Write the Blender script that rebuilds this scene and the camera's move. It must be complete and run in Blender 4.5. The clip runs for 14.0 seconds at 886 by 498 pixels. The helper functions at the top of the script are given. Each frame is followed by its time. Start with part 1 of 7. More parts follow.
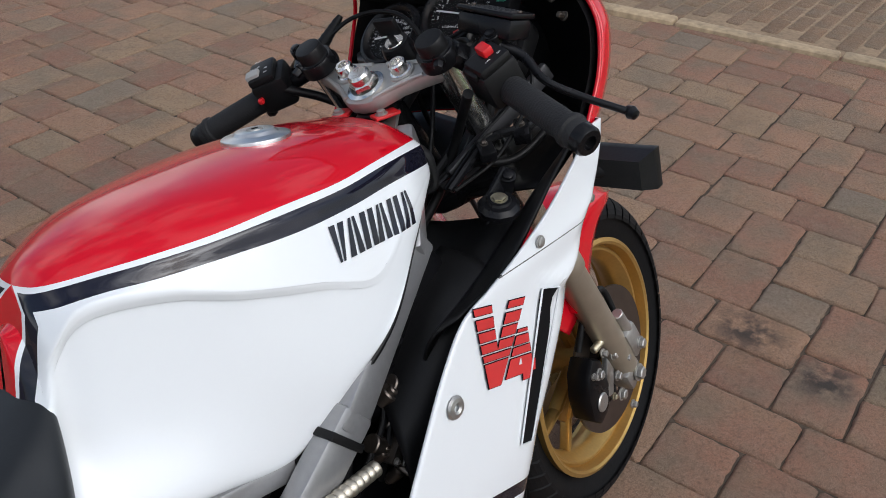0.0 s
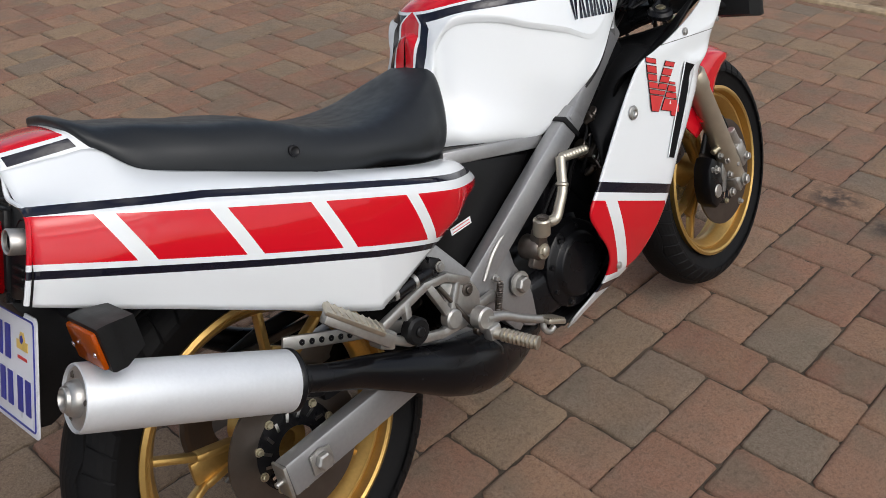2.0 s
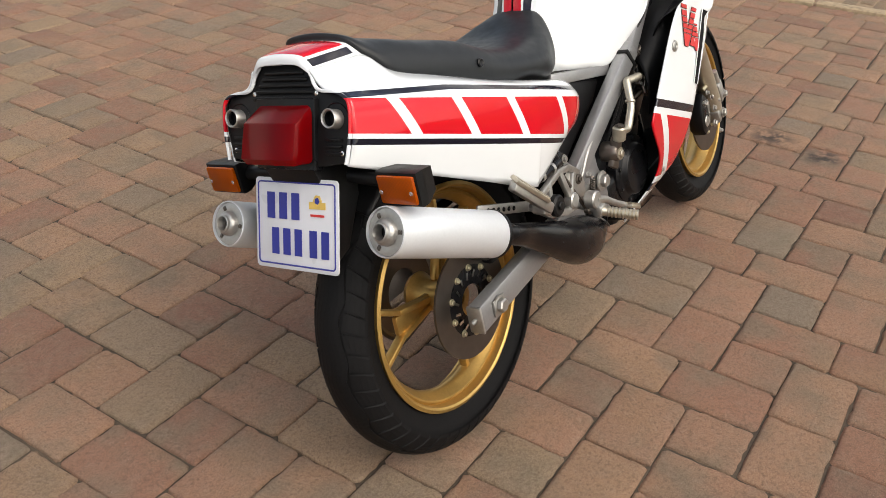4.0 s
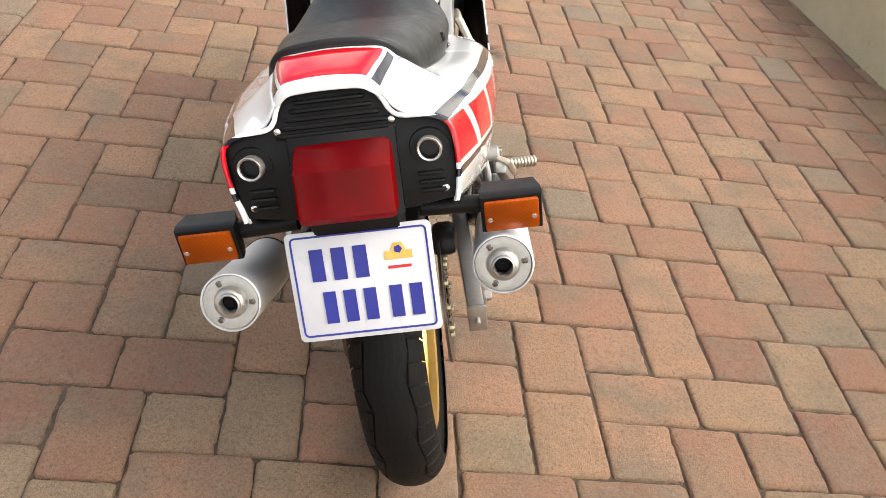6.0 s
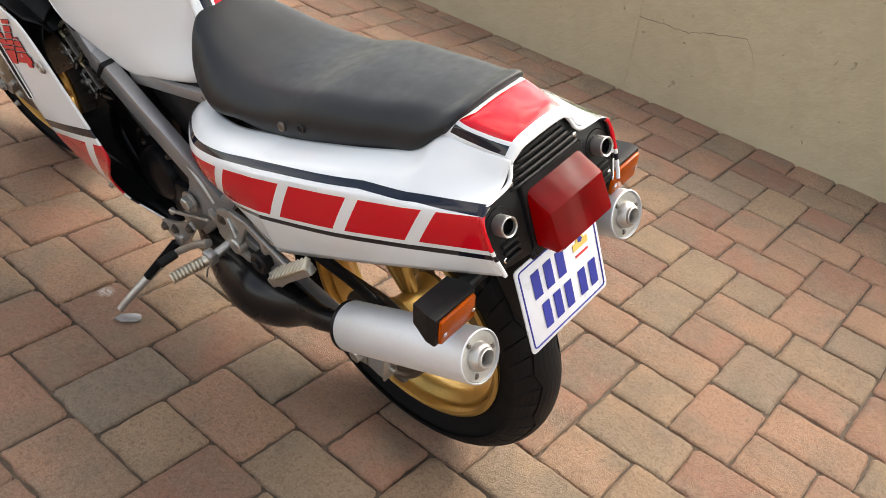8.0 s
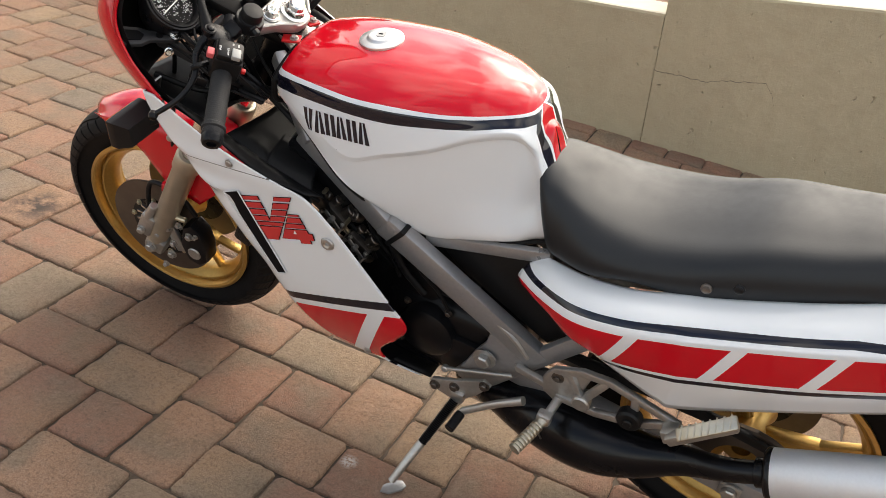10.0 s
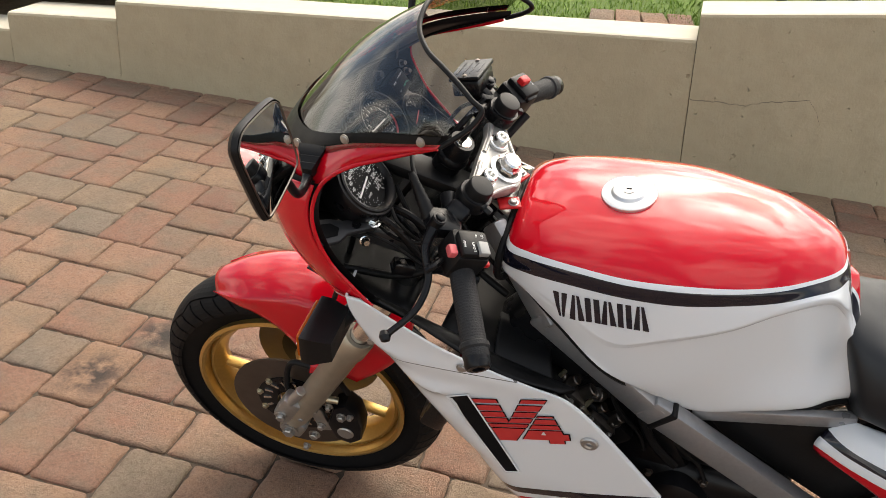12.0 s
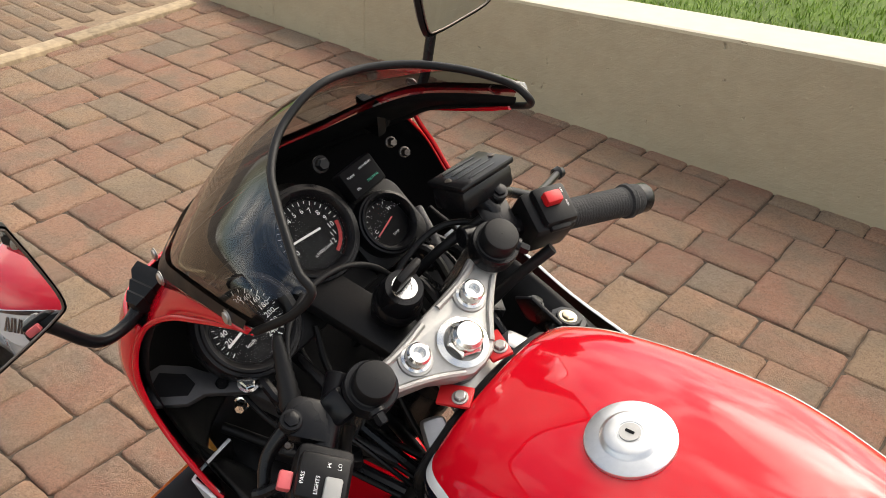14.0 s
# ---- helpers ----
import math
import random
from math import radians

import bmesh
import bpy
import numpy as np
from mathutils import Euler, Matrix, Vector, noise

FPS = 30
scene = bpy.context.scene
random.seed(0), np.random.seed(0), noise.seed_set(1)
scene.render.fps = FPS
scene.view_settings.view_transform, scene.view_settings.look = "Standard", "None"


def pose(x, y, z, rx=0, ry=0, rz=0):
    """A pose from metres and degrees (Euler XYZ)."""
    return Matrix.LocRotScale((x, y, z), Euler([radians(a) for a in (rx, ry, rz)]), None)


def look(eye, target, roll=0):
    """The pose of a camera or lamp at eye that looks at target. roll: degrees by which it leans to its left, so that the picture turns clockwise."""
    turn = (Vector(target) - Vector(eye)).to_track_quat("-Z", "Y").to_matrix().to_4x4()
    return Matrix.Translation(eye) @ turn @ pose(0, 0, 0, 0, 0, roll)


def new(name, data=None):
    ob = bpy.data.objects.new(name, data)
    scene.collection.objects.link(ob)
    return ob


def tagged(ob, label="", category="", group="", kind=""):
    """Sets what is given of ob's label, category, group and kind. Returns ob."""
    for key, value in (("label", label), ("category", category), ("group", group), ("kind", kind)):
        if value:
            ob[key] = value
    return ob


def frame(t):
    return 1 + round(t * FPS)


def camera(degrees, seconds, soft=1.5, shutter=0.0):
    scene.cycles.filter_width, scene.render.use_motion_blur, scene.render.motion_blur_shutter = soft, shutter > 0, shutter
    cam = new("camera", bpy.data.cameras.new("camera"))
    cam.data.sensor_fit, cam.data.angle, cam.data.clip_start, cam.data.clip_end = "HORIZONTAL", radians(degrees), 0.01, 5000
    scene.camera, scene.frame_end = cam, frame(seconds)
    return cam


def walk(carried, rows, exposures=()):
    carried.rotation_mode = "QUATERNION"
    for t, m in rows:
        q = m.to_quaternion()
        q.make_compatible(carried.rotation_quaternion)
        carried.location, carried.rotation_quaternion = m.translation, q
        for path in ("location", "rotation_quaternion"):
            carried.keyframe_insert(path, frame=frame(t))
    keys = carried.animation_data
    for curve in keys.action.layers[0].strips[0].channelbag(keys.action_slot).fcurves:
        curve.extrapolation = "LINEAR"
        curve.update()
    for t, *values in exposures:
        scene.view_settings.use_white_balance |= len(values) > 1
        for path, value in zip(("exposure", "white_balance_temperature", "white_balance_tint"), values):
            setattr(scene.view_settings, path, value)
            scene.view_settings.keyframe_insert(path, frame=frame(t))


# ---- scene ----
cam = camera(52.67, 14.0, soft=0.7)
PATH = [
    (0, (0.1958, -0.4612, 1.3666), (1.5347, 0.5133, 0.2452), 1.68),
    (0.5, (0.0506, -0.6390, 1.3796), (1.3699, 0.4260, 0.3189), 0.89),
    (1, (-0.1090, -0.7775, 1.3567), (1.1275, 0.3988, 0.3140), 0.58),
    (1.5, (-0.3386, -0.8407, 1.3596), (0.8555, 0.3619, 0.2977), -0.26),
    (2, (-0.5899, -0.8933, 1.3711), (0.6173, 0.2863, 0.2980), -0.33),
    (2.5, (-0.8181, -0.9778, 1.3707), (0.4071, 0.2030, 0.3199), 0.41),
    (3, (-1.0682, -0.9918, 1.3800), (0.2096, 0.1367, 0.3342), 0.57),
    (3.2, (-1.1667, -0.9669, 1.3849), (0.1441, 0.1244, 0.3405), 0.50),
    (5.3, (-1.3434, -0.2262, 1.3766), (0.2716, 0.1554, 0.2602), 6.98),
    (5.5, (-1.3471, -0.1006, 1.3740), (0.2856, 0.1117, 0.2386), 7.98),
    (6, (-1.3003, 0.1963, 1.3732), (0.3149, -0.0227, 0.2143), 10.34),
    (6.5, (-1.2857, 0.5258, 1.3772), (0.2247, -0.0890, 0.2193), 11.13),
    (7, (-1.1503, 0.7662, 1.3560), (0.2095, -0.1665, 0.2241), 11.97),
    (7.2, (-1.0834, 0.8458, 1.3631), (0.1976, -0.1978, 0.2362), 12.40),
    (9.3, (-0.2657, 1.6441, 1.3838), (0.3224, 0.0355, 0.3511), 9.63),
    (9.5, (-0.1573, 1.6362, 1.3724), (0.4347, 0.0168, 0.3590), 9.85),
    (10, (0.1025, 1.6108, 1.3825), (0.7109, -0.0144, 0.3882), 10.27),
    (10.5, (0.3976, 1.6541, 1.3919), (0.9097, -0.0112, 0.4097), 9.79),
    (11, (0.5990, 1.6633, 1.4072), (1.0116, -0.0444, 0.4514), 9.50),
    (11.5, (0.7107, 1.5659, 1.4285), (1.1219, -0.1383, 0.4660), 7.64),
    (12, (0.7685, 1.4462, 1.4466), (1.1855, -0.2450, 0.4638), 5.34),
    (12.5, (0.7421, 1.2969, 1.4551), (1.2348, -0.3645, 0.4568), 4.91),
    (13, (0.6177, 1.1032, 1.4473), (1.2861, -0.4756, 0.4175), 5.35),
    (13.5, (0.5968, 0.9283, 1.4471), (1.4352, -0.5479, 0.3897), 4.68),
    (14, (0.5964, 0.7826, 1.4427), (1.6124, -0.5472, 0.3476), 3.73),
]
LEAN, PITCH = 14.91, -2.17
EXPOSURES = [(0, -0.44, 6300, 10), (0.5, -1.02, 6350, 10), (1.0, -1.33, 6400, 10), (1.5, -0.80, 6500, 10), (3.2, -0.20, 7000, 10), (5.3, 0.66, 7500, 10), (7.2, 0.95, 7500, 10), (9.3, 0.86, 7500, 10), (10.5, 0.62, 7500, 10), (12, 0.60, 7500, 10), (14, 0.56, 7500, 10)]
walk(cam, [(t, look(eye, target, roll)) for t, eye, target, roll in PATH], EXPOSURES)

# ---- light: hazy high sun from behind the wall, broken cloud ----
SUN_EL, SUN_AZ = 45.0, -98.0  # degrees; azimuth from +x towards +y
world = bpy.data.worlds.new("sky")
scene.world = world
world.use_nodes = True
wn, wl = world.node_tree.nodes, world.node_tree.links
wn.clear()
sky = wn.new("ShaderNodeTexSky")
sky.sky_type, sky.sun_disc = "NISHITA", False
sky.sun_elevation, sky.sun_rotation = radians(SUN_EL), radians(90 - SUN_AZ)
sky.air_density, sky.dust_density = 1.0, 2.0
wco = wn.new("ShaderNodeTexCoord")
cloud = wn.new("ShaderNodeTexNoise")
cloud.inputs["Scale"].default_value, cloud.inputs["Detail"].default_value = 2.6, 7.0
cloud.inputs["Roughness"].default_value = 0.58
ramp = wn.new("ShaderNodeValToRGB")
ramp.color_ramp.elements[0].position, ramp.color_ramp.elements[1].position = 0.45, 0.63
mixc = wn.new("ShaderNodeMix")
mixc.data_type = "RGBA"
mixc.inputs["B"].default_value = (9.5, 9.6, 9.8, 1)
# the clouds glow round the veiled sun
SUN_DIR = Vector((math.cos(radians(SUN_EL)) * math.cos(radians(SUN_AZ)), math.cos(radians(SUN_EL)) * math.sin(radians(SUN_AZ)), math.sin(radians(SUN_EL))))


def wmath(op, a, b):
    node = wn.new("ShaderNodeMath")
    node.operation = op
    for socket, value in zip(node.inputs, (a, b)):
        if isinstance(value, bpy.types.NodeSocket):
            wl.new(value, socket)
        else:
            socket.default_value = value
    return node.outputs[0]


toward = wn.new("ShaderNodeVectorMath")
toward.operation = "DOT_PRODUCT"
wl.new(wco.outputs["Generated"], toward.inputs[0])
toward.inputs[1].default_value = SUN_DIR
glow = wmath("MULTIPLY", wmath("POWER", wmath("MAXIMUM", toward.outputs["Value"], 0.0), 12.0), 30.0)
glow = wmath("ADD", glow, wmath("MULTIPLY", wmath("POWER", wmath("MAXIMUM", toward.outputs["Value"], 0.0), 3.0), 4.0))
# broken cloud: bright rims and darker gaps
patches = wn.new("ShaderNodeTexNoise")
patches.inputs["Scale"].default_value, patches.inputs["Detail"].default_value = 4.5, 9.0
patches.inputs["Roughness"].default_value, patches.inputs["Distortion"].default_value = 0.60, 0.7
wl.new(wco.outputs["Generated"], patches.inputs["Vector"])
glow = wmath("MULTIPLY", glow, wmath("MAXIMUM", wmath("ADD", wmath("MULTIPLY", patches.outputs["Fac"], 9.0), -3.7), 0.08))
lit = wn.new("ShaderNodeVectorMath")
bg = wn.new("ShaderNodeBackground")
bg.inputs["Strength"].default_value = 0.15
wout = wn.new("ShaderNodeOutputWorld")
wl.new(wco.outputs["Generated"], cloud.inputs["Vector"])
wl.new(cloud.outputs["Fac"], ramp.inputs["Fac"])
wl.new(ramp.outputs["Color"], mixc.inputs["Factor"])
wl.new(sky.outputs["Color"], mixc.inputs["A"])
wl.new(mixc.outputs["Result"], lit.inputs[0])
wl.new(wmath("MAXIMUM", glow, 0.0), lit.inputs[1])
wl.new(lit.outputs["Vector"], bg.inputs["Color"])
wl.new(bg.outputs["Background"], wout.inputs["Surface"])
sun_data = bpy.data.lights.new("sun", "SUN")
sun_data.energy, sun_data.angle, sun_data.color = 0.55, radians(46.0), (1.0, 0.95, 0.88)
sun = new("sun", sun_data)
sun.matrix_world = look(SUN_DIR * 30, (0, 0, 0))

# ---- materials ----
class Net:
    """A material's nodes, with small helpers for arithmetic on sockets."""

    def __init__(self, name):
        self.mat = bpy.data.materials.new(name)
        self.mat.use_nodes = True
        self.t = self.mat.node_tree
        self.t.nodes.clear()
        self.out = self.t.nodes.new("ShaderNodeOutputMaterial")
        self.bsdf = self.t.nodes.new("ShaderNodeBsdfPrincipled")
        self.t.links.new(self.bsdf.outputs[0], self.out.inputs["Surface"])
        self.co = self.t.nodes.new("ShaderNodeTexCoord").outputs["Object"]

    def put(self, socket, value):
        if isinstance(value, bpy.types.NodeSocket):
            self.t.links.new(value, socket)
        else:
            socket.default_value = value

    def math(self, op, a, b=0.0, c=0.0):
        n = self.t.nodes.new("ShaderNodeMath")
        n.operation = op
        for s, v in zip(n.inputs, (a, b, c)):
            self.put(s, v)
        return n.outputs[0]

    def xyz(self):
        n = self.t.nodes.new("ShaderNodeSeparateXYZ")
        self.t.links.new(self.co, n.inputs[0])
        return n.outputs

    def lin(self, terms, const=0.0):
        """Sum of coefficient times socket, plus a constant."""
        r = const
        for k, s in terms:
            r = self.math("MULTIPLY_ADD", s, k, r)
        return r

    def less(self, a, b):
        return self.math("LESS_THAN", a, b)

    def band(self, s, lo, hi):
        return self.math("MULTIPLY", self.math("GREATER_THAN", s, lo), self.math("LESS_THAN", s, hi))

    def both(self, a, b):
        return self.math("MULTIPLY", a, b)

    def mix(self, fac, a, b):
        n = self.t.nodes.new("ShaderNodeMix")
        n.data_type = "RGBA"
        self.put(n.inputs["Factor"], fac)
        for key, v in (("A", a), ("B", b)):
            self.put(n.inputs[key], v if isinstance(v, bpy.types.NodeSocket) else (*v[:3], 1.0))
        return n.outputs["Result"]

    def noise(self, scale, detail=3.0, rough=0.5, vector=None):
        n = self.t.nodes.new("ShaderNodeTexNoise")
        n.inputs["Scale"].default_value, n.inputs["Detail"].default_value, n.inputs["Roughness"].default_value = scale, detail, rough
        self.t.links.new(vector or self.co, n.inputs["Vector"])
        return n.outputs["Fac"]

    def ramp(self, fac, *stops):
        n = self.t.nodes.new("ShaderNodeValToRGB")
        els = n.color_ramp.elements
        while len(els) < len(stops):
            els.new(0.5)
        for e, (p, c) in zip(els, stops):
            e.position, e.color = p, (*c[:3], 1.0) if isinstance(c, tuple) else (c, c, c, 1.0)
        self.put(n.inputs["Fac"], fac)
        return n.outputs["Color"]

    def bump(self, height, strength=0.3, distance=0.002):
        n = self.t.nodes.new("ShaderNodeBump")
        n.inputs["Strength"].default_value, n.inputs["Distance"].default_value = strength, distance
        self.put(n.inputs["Height"], height)
        self.t.links.new(n.outputs["Normal"], self.bsdf.inputs["Normal"])

    def set(self, **kw):
        for k, v in kw.items():
            key = {"color": "Base Color", "rough": "Roughness", "metal": "Metallic", "coat": "Coat Weight", "coat_rough": "Coat Roughness", "spec": "Specular IOR Level"}[k]
            if k == "color" and not isinstance(v, bpy.types.NodeSocket):
                v = (*v[:3], 1.0)
            self.put(self.bsdf.inputs[key], v)
        return self


RED, WHITE, INK = (0.56, 0.004, 0.014), (0.72, 0.745, 0.765), (0.008, 0.008, 0.016)


def paint(name, color_of):
    """Glossy lacquer over a colour that color_of(net) lays out."""
    n = Net(name)
    dust = n.ramp(n.noise(9.0, 5.0), (0.35, 0.0), (0.75, 1.0))
    n.set(color=color_of(n), rough=n.math("MULTIPLY_ADD", dust, 0.10, 0.16), coat=0.85, coat_rough=0.008, spec=0.08)
    n.bump(n.noise(40.0, 2.0), 0.008, 0.001)
    return n.mat


def plain(name, color, rough=0.5, metal=0.0, vary=0.25, scale=60.0, relief=0.15, coat=0.0, spec=0.5):
    n = Net(name)
    a = n.noise(scale, 4.0)
    b = n.noise(scale * 0.12, 3.0)
    k = n.math("MULTIPLY_ADD", a, 0.5, n.math("MULTIPLY", b, 0.5))
    dark = tuple(c * (1 - vary) for c in color)
    lite = tuple(min(1.0, c * (1 + vary)) for c in color)
    n.set(color=n.ramp(k, (0.3, dark), (0.7, lite)), rough=n.math("MULTIPLY_ADD", b, 0.3, rough - 0.15), metal=metal, coat=coat, spec=spec)
    if relief:
        n.bump(a, relief, 0.001)
    return n.mat


def fairing_paint(n):
    x, y, z = n.xyz()
    d = n.lin([(1.0, z), (0.43, x)], -0.43 * 0.68)
    c = n.mix(n.band(d, 0.503, 0.524), WHITE, INK)
    c = n.mix(n.less(d, 0.486), c, RED)
    # white slanting bars in the red
    e = n.lin([(1.0, x), (0.30, z)], -0.30 * 0.48)
    c = n.mix(n.both(n.less(d, 0.486), n.band(e, 0.684, 0.716)), c, WHITE)
    g = n.lin([(1.0, x), (0.45, z)], -0.45 * 0.37)
    c = n.mix(n.both(n.less(d, 0.486), n.band(g, 0.900, 0.922)), c, WHITE)
    lo = n.lin([(1.0, z), (0.30, x)], -0.30 * 0.68)
    c = n.mix(n.less(lo, 0.318), c, WHITE)
    c = n.mix(n.band(lo, 0.280, 0.300), c, INK)
    c = n.mix(n.band(n.lin([(1.0, z), (0.10, x)], -0.10), 0.701, 0.7025), c, (0.12, 0.12, 0.12))
    return c


def cowl_paint(n):
    x, y, z = n.xyz()
    d = n.lin([(1.0, z), (0.55, x)], -0.55 * 1.17)
    c = n.mix(n.less(d, 0.792), RED, WHITE)
    c = n.mix(n.less(d, 0.784), c, INK)
    return n.mix(n.less(d, 0.766), c, WHITE)


def tail_xyz(n):
    """Coordinates along the tail, with its rise towards the rear taken out."""
    x, y, z = n.xyz()
    rise = n.math("MINIMUM", n.math("MAXIMUM", n.lin([(-1 / 0.62, x)], 0.36 / 0.62), 0.0), 1.05)
    return x, y, n.lin([(-0.021, rise)], z)


def tail_paint(n):
    """Stripes follow a line that climbs towards the rear."""
    x, y, z = tail_xyz(n)
    d = n.lin([(1.0, z), (0.31, x)])
    upper = n.lin([(1.0, d), (0.07, n.math("MAXIMUM", n.lin([(-1.0, x)], -0.05), 0.0))])
    low = n.lin([(1.0, z), (0.35, x)])
    red = n.both(n.less(d, 0.7525), n.math("GREATER_THAN", low, 0.683))
    c = n.mix(n.band(upper, 0.7668, 0.7758), WHITE, INK)
    c = n.mix(red, c, RED)
    # four slanting white bars
    s = n.lin([(1.0, x), (0.345, z)], -0.345 * 0.70)
    for k in (0.239, 0.099, -0.023, -0.138):
        c = n.mix(n.both(red, n.band(s, k - 0.010, k + 0.010)), c, WHITE)
    return n.mix(n.band(low, 0.6635, 0.6745), c, INK)


def tail_top_paint(n):
    """Red top with a white edge all round and a black stripe down each side."""
    x, y, z = tail_xyz(n)
    c = n.mix(n.math("GREATER_THAN", z, 0.8940), WHITE, RED)
    c = n.mix(n.band(z, 0.8775, 0.8895), c, INK)
    # the front edge follows the seat's end
    out = n.math("MAXIMUM", n.lin([(1.0, n.math("ABSOLUTE", y))], -0.055), 0.0)
    c = n.mix(n.math("GREATER_THAN", n.lin([(1.0, x), (-0.5, out)]), -0.1555), c, WHITE)
    return n.mix(n.less(x, -0.228), c, WHITE)


# foot of the tank's dark stripe, and the height of stripe and white line together
TANK_LINE = ((0.40, 0.868), (0.50, 0.870), (0.520, 0.873), (0.545, 0.8765), (0.60, 0.8717), (0.66, 0.8641), (0.735, 0.8532), (0.81, 0.8448), (0.885, 0.8375), (0.945, 0.8265), (1.0, 0.812))
TANK_BAND = ((0.40, 0.018), (0.520, 0.0165), (0.545, 0.0150), (0.60, 0.0190), (0.66, 0.0215), (0.735, 0.0275), (0.81, 0.0265), (0.885, 0.0270), (0.945, 0.0295), (1.0, 0.030))


def follow(n, s, table, lo=0.40, hi=1.0):
    """A smooth function of a socket through the table's points."""
    node = n.t.nodes.new("ShaderNodeFloatCurve")
    pts = node.mapping.curves[0].points
    while len(pts) < len(table):
        pts.new(0.5, 0.5)
    for q, (px, pz) in zip(pts, table):
        q.location = ((px - lo) / (hi - lo), pz)
        q.handle_type = "AUTO"
    node.mapping.update()
    n.t.links.new(n.math("MULTIPLY_ADD", s, 1 / (hi - lo), -lo / (hi - lo)), node.inputs["Value"])
    return node.outputs[0]


def tank_paint(n):
    x, y, z = n.xyz()
    d = n.math("DIVIDE", n.math("SUBTRACT", z, follow(n, x, TANK_LINE)), follow(n, x, TANK_BAND))
    # at the rear end the stripe turns down beside a red middle
    turn = n.lin([(-1 / 0.022, n.math("ABSOLUTE", y)), (-90.0, n.math("MAXIMUM", n.math("SUBTRACT", x, 0.512), 0.0))], 0.045 / 0.022)
    d = n.math("MAXIMUM", d, turn)
    c = n.mix(n.math("GREATER_THAN", d, 0.0), WHITE, INK)
    c = n.mix(n.math("GREATER_THAN", d, 0.77), c, WHITE)
    return n.mix(n.math("GREATER_THAN", d, 1.0), c, RED)


M_TANK = paint("tank lacquer", tank_paint)
M_FAIR = paint("fairing lacquer", fairing_paint)
M_COWL = paint("cowl lacquer", cowl_paint)
M_TAIL = paint("tail lacquer", tail_paint)
M_TAILTOP = paint("tail cover lacquer", tail_top_paint)
M_RED = paint("red lacquer", lambda n: n.mix(n.noise(3.0), RED, tuple(c * 0.9 for c in RED)))
M_WHITE = paint("white lacquer", lambda n: n.mix(n.noise(3.0), WHITE, tuple(c * 0.93 for c in WHITE)))
M_INK = paint("black decal", lambda n: n.mix(n.noise(5.0), INK, (0.014, 0.014, 0.022)))
M_BLACK = plain("black plastic", (0.0075, 0.0075, 0.008), 0.42, relief=0.10, scale=300, spec=0.20)
M_CHAMPAGNE = plain("champagne-plated steel", (0.50, 0.46, 0.38), 0.34, 0.85, vary=0.12, scale=90, relief=0.12)
M_CASTING = plain("black-coated casting", (0.034, 0.034, 0.037), 0.42, 0.2, relief=0.2, scale=120)
M_SATIN = plain("satin black enamel", (0.006, 0.006, 0.007), 0.28, relief=0.08, scale=90, spec=0.24)
M_ENGINE = plain("black engine enamel", (0.005, 0.005, 0.006), 0.32, relief=0.30, scale=45, spec=0.22)
M_EXHAUST = plain("black exhaust enamel", (0.004, 0.004, 0.005), 0.26, relief=0.10, scale=70, spec=0.26)
M_RUBBER = plain("tyre rubber", (0.0055, 0.0055, 0.0060), 0.62, relief=0.25, scale=160, spec=0.15)
M_GRIP = plain("grip rubber", (0.016, 0.016, 0.017), 0.66, relief=0.9, scale=420, spec=0.3)
M_SEAT = plain("seat vinyl", (0.0110, 0.0128, 0.0150), 0.44, vary=0.10, relief=0.10, scale=420, spec=0.36)
M_GOLD = plain("gold wheel paint", (0.51, 0.32, 0.10), 0.36, 0.75, vary=0.12, scale=150, relief=0.06)
M_SILVER = plain("silver frame paint", (0.31, 0.31, 0.315), 0.36, 0.6, vary=0.08, scale=140, relief=0.05)
M_ALU = plain("cast aluminium", (0.44, 0.43, 0.41), 0.40, 0.85, vary=0.14, scale=120, relief=0.25)
M_POLISH = plain("polished aluminium", (0.43, 0.42, 0.40), 0.48, 0.75, vary=0.10, scale=140, relief=0.22)
M_FORK = plain("anodised fork leg", (0.42, 0.37, 0.29), 0.42, 0.7, vary=0.12, scale=40, relief=0.1)
M_CHROME = plain("bright plated steel", (0.80, 0.79, 0.76), 0.20, 1.0, vary=0.08, scale=60, relief=0.03)
M_STEEL = plain("brake disc steel", (0.145, 0.125, 0.11), 0.38, 0.9, vary=0.2, scale=30, relief=0.1)
M_CAN = plain("brushed silencer aluminium", (0.72, 0.745, 0.775), 0.52, 0.55, vary=0.04, scale=200, relief=0.06)
M_CAP = plain("brushed filler cap", (0.74, 0.74, 0.73), 0.34, 1.0, vary=0.06, scale=260, relief=0.04)
M_BRASS = plain("zinc bolt", (0.55, 0.50, 0.36), 0.35, 0.9, vary=0.2)
M_DIAL = plain("dial black", (0.005, 0.005, 0.006), 0.55, relief=0.0, spec=0.10)
M_LETTER = plain("white print", (0.75, 0.75, 0.75), 0.5, vary=0.03, relief=0.0)
M_REDPRINT = plain("red print", (0.55, 0.03, 0.03), 0.5, vary=0.05, relief=0.0)
M_BLUE = plain("blue plate print", (0.020, 0.030, 0.26), 0.45, vary=0.1, relief=0.0)
M_PLATE = plain("plate white", (0.60, 0.61, 0.65), 0.32, vary=0.03, relief=0.02)
M_PINKRED = plain("faded red switch", (0.60, 0.10, 0.11), 0.45, vary=0.1)
M_REDSW = plain("red switch", (0.55, 0.012, 0.016), 0.4, vary=0.1)
M_GREY = plain("grey switch", (0.30, 0.30, 0.29), 0.45, vary=0.1)
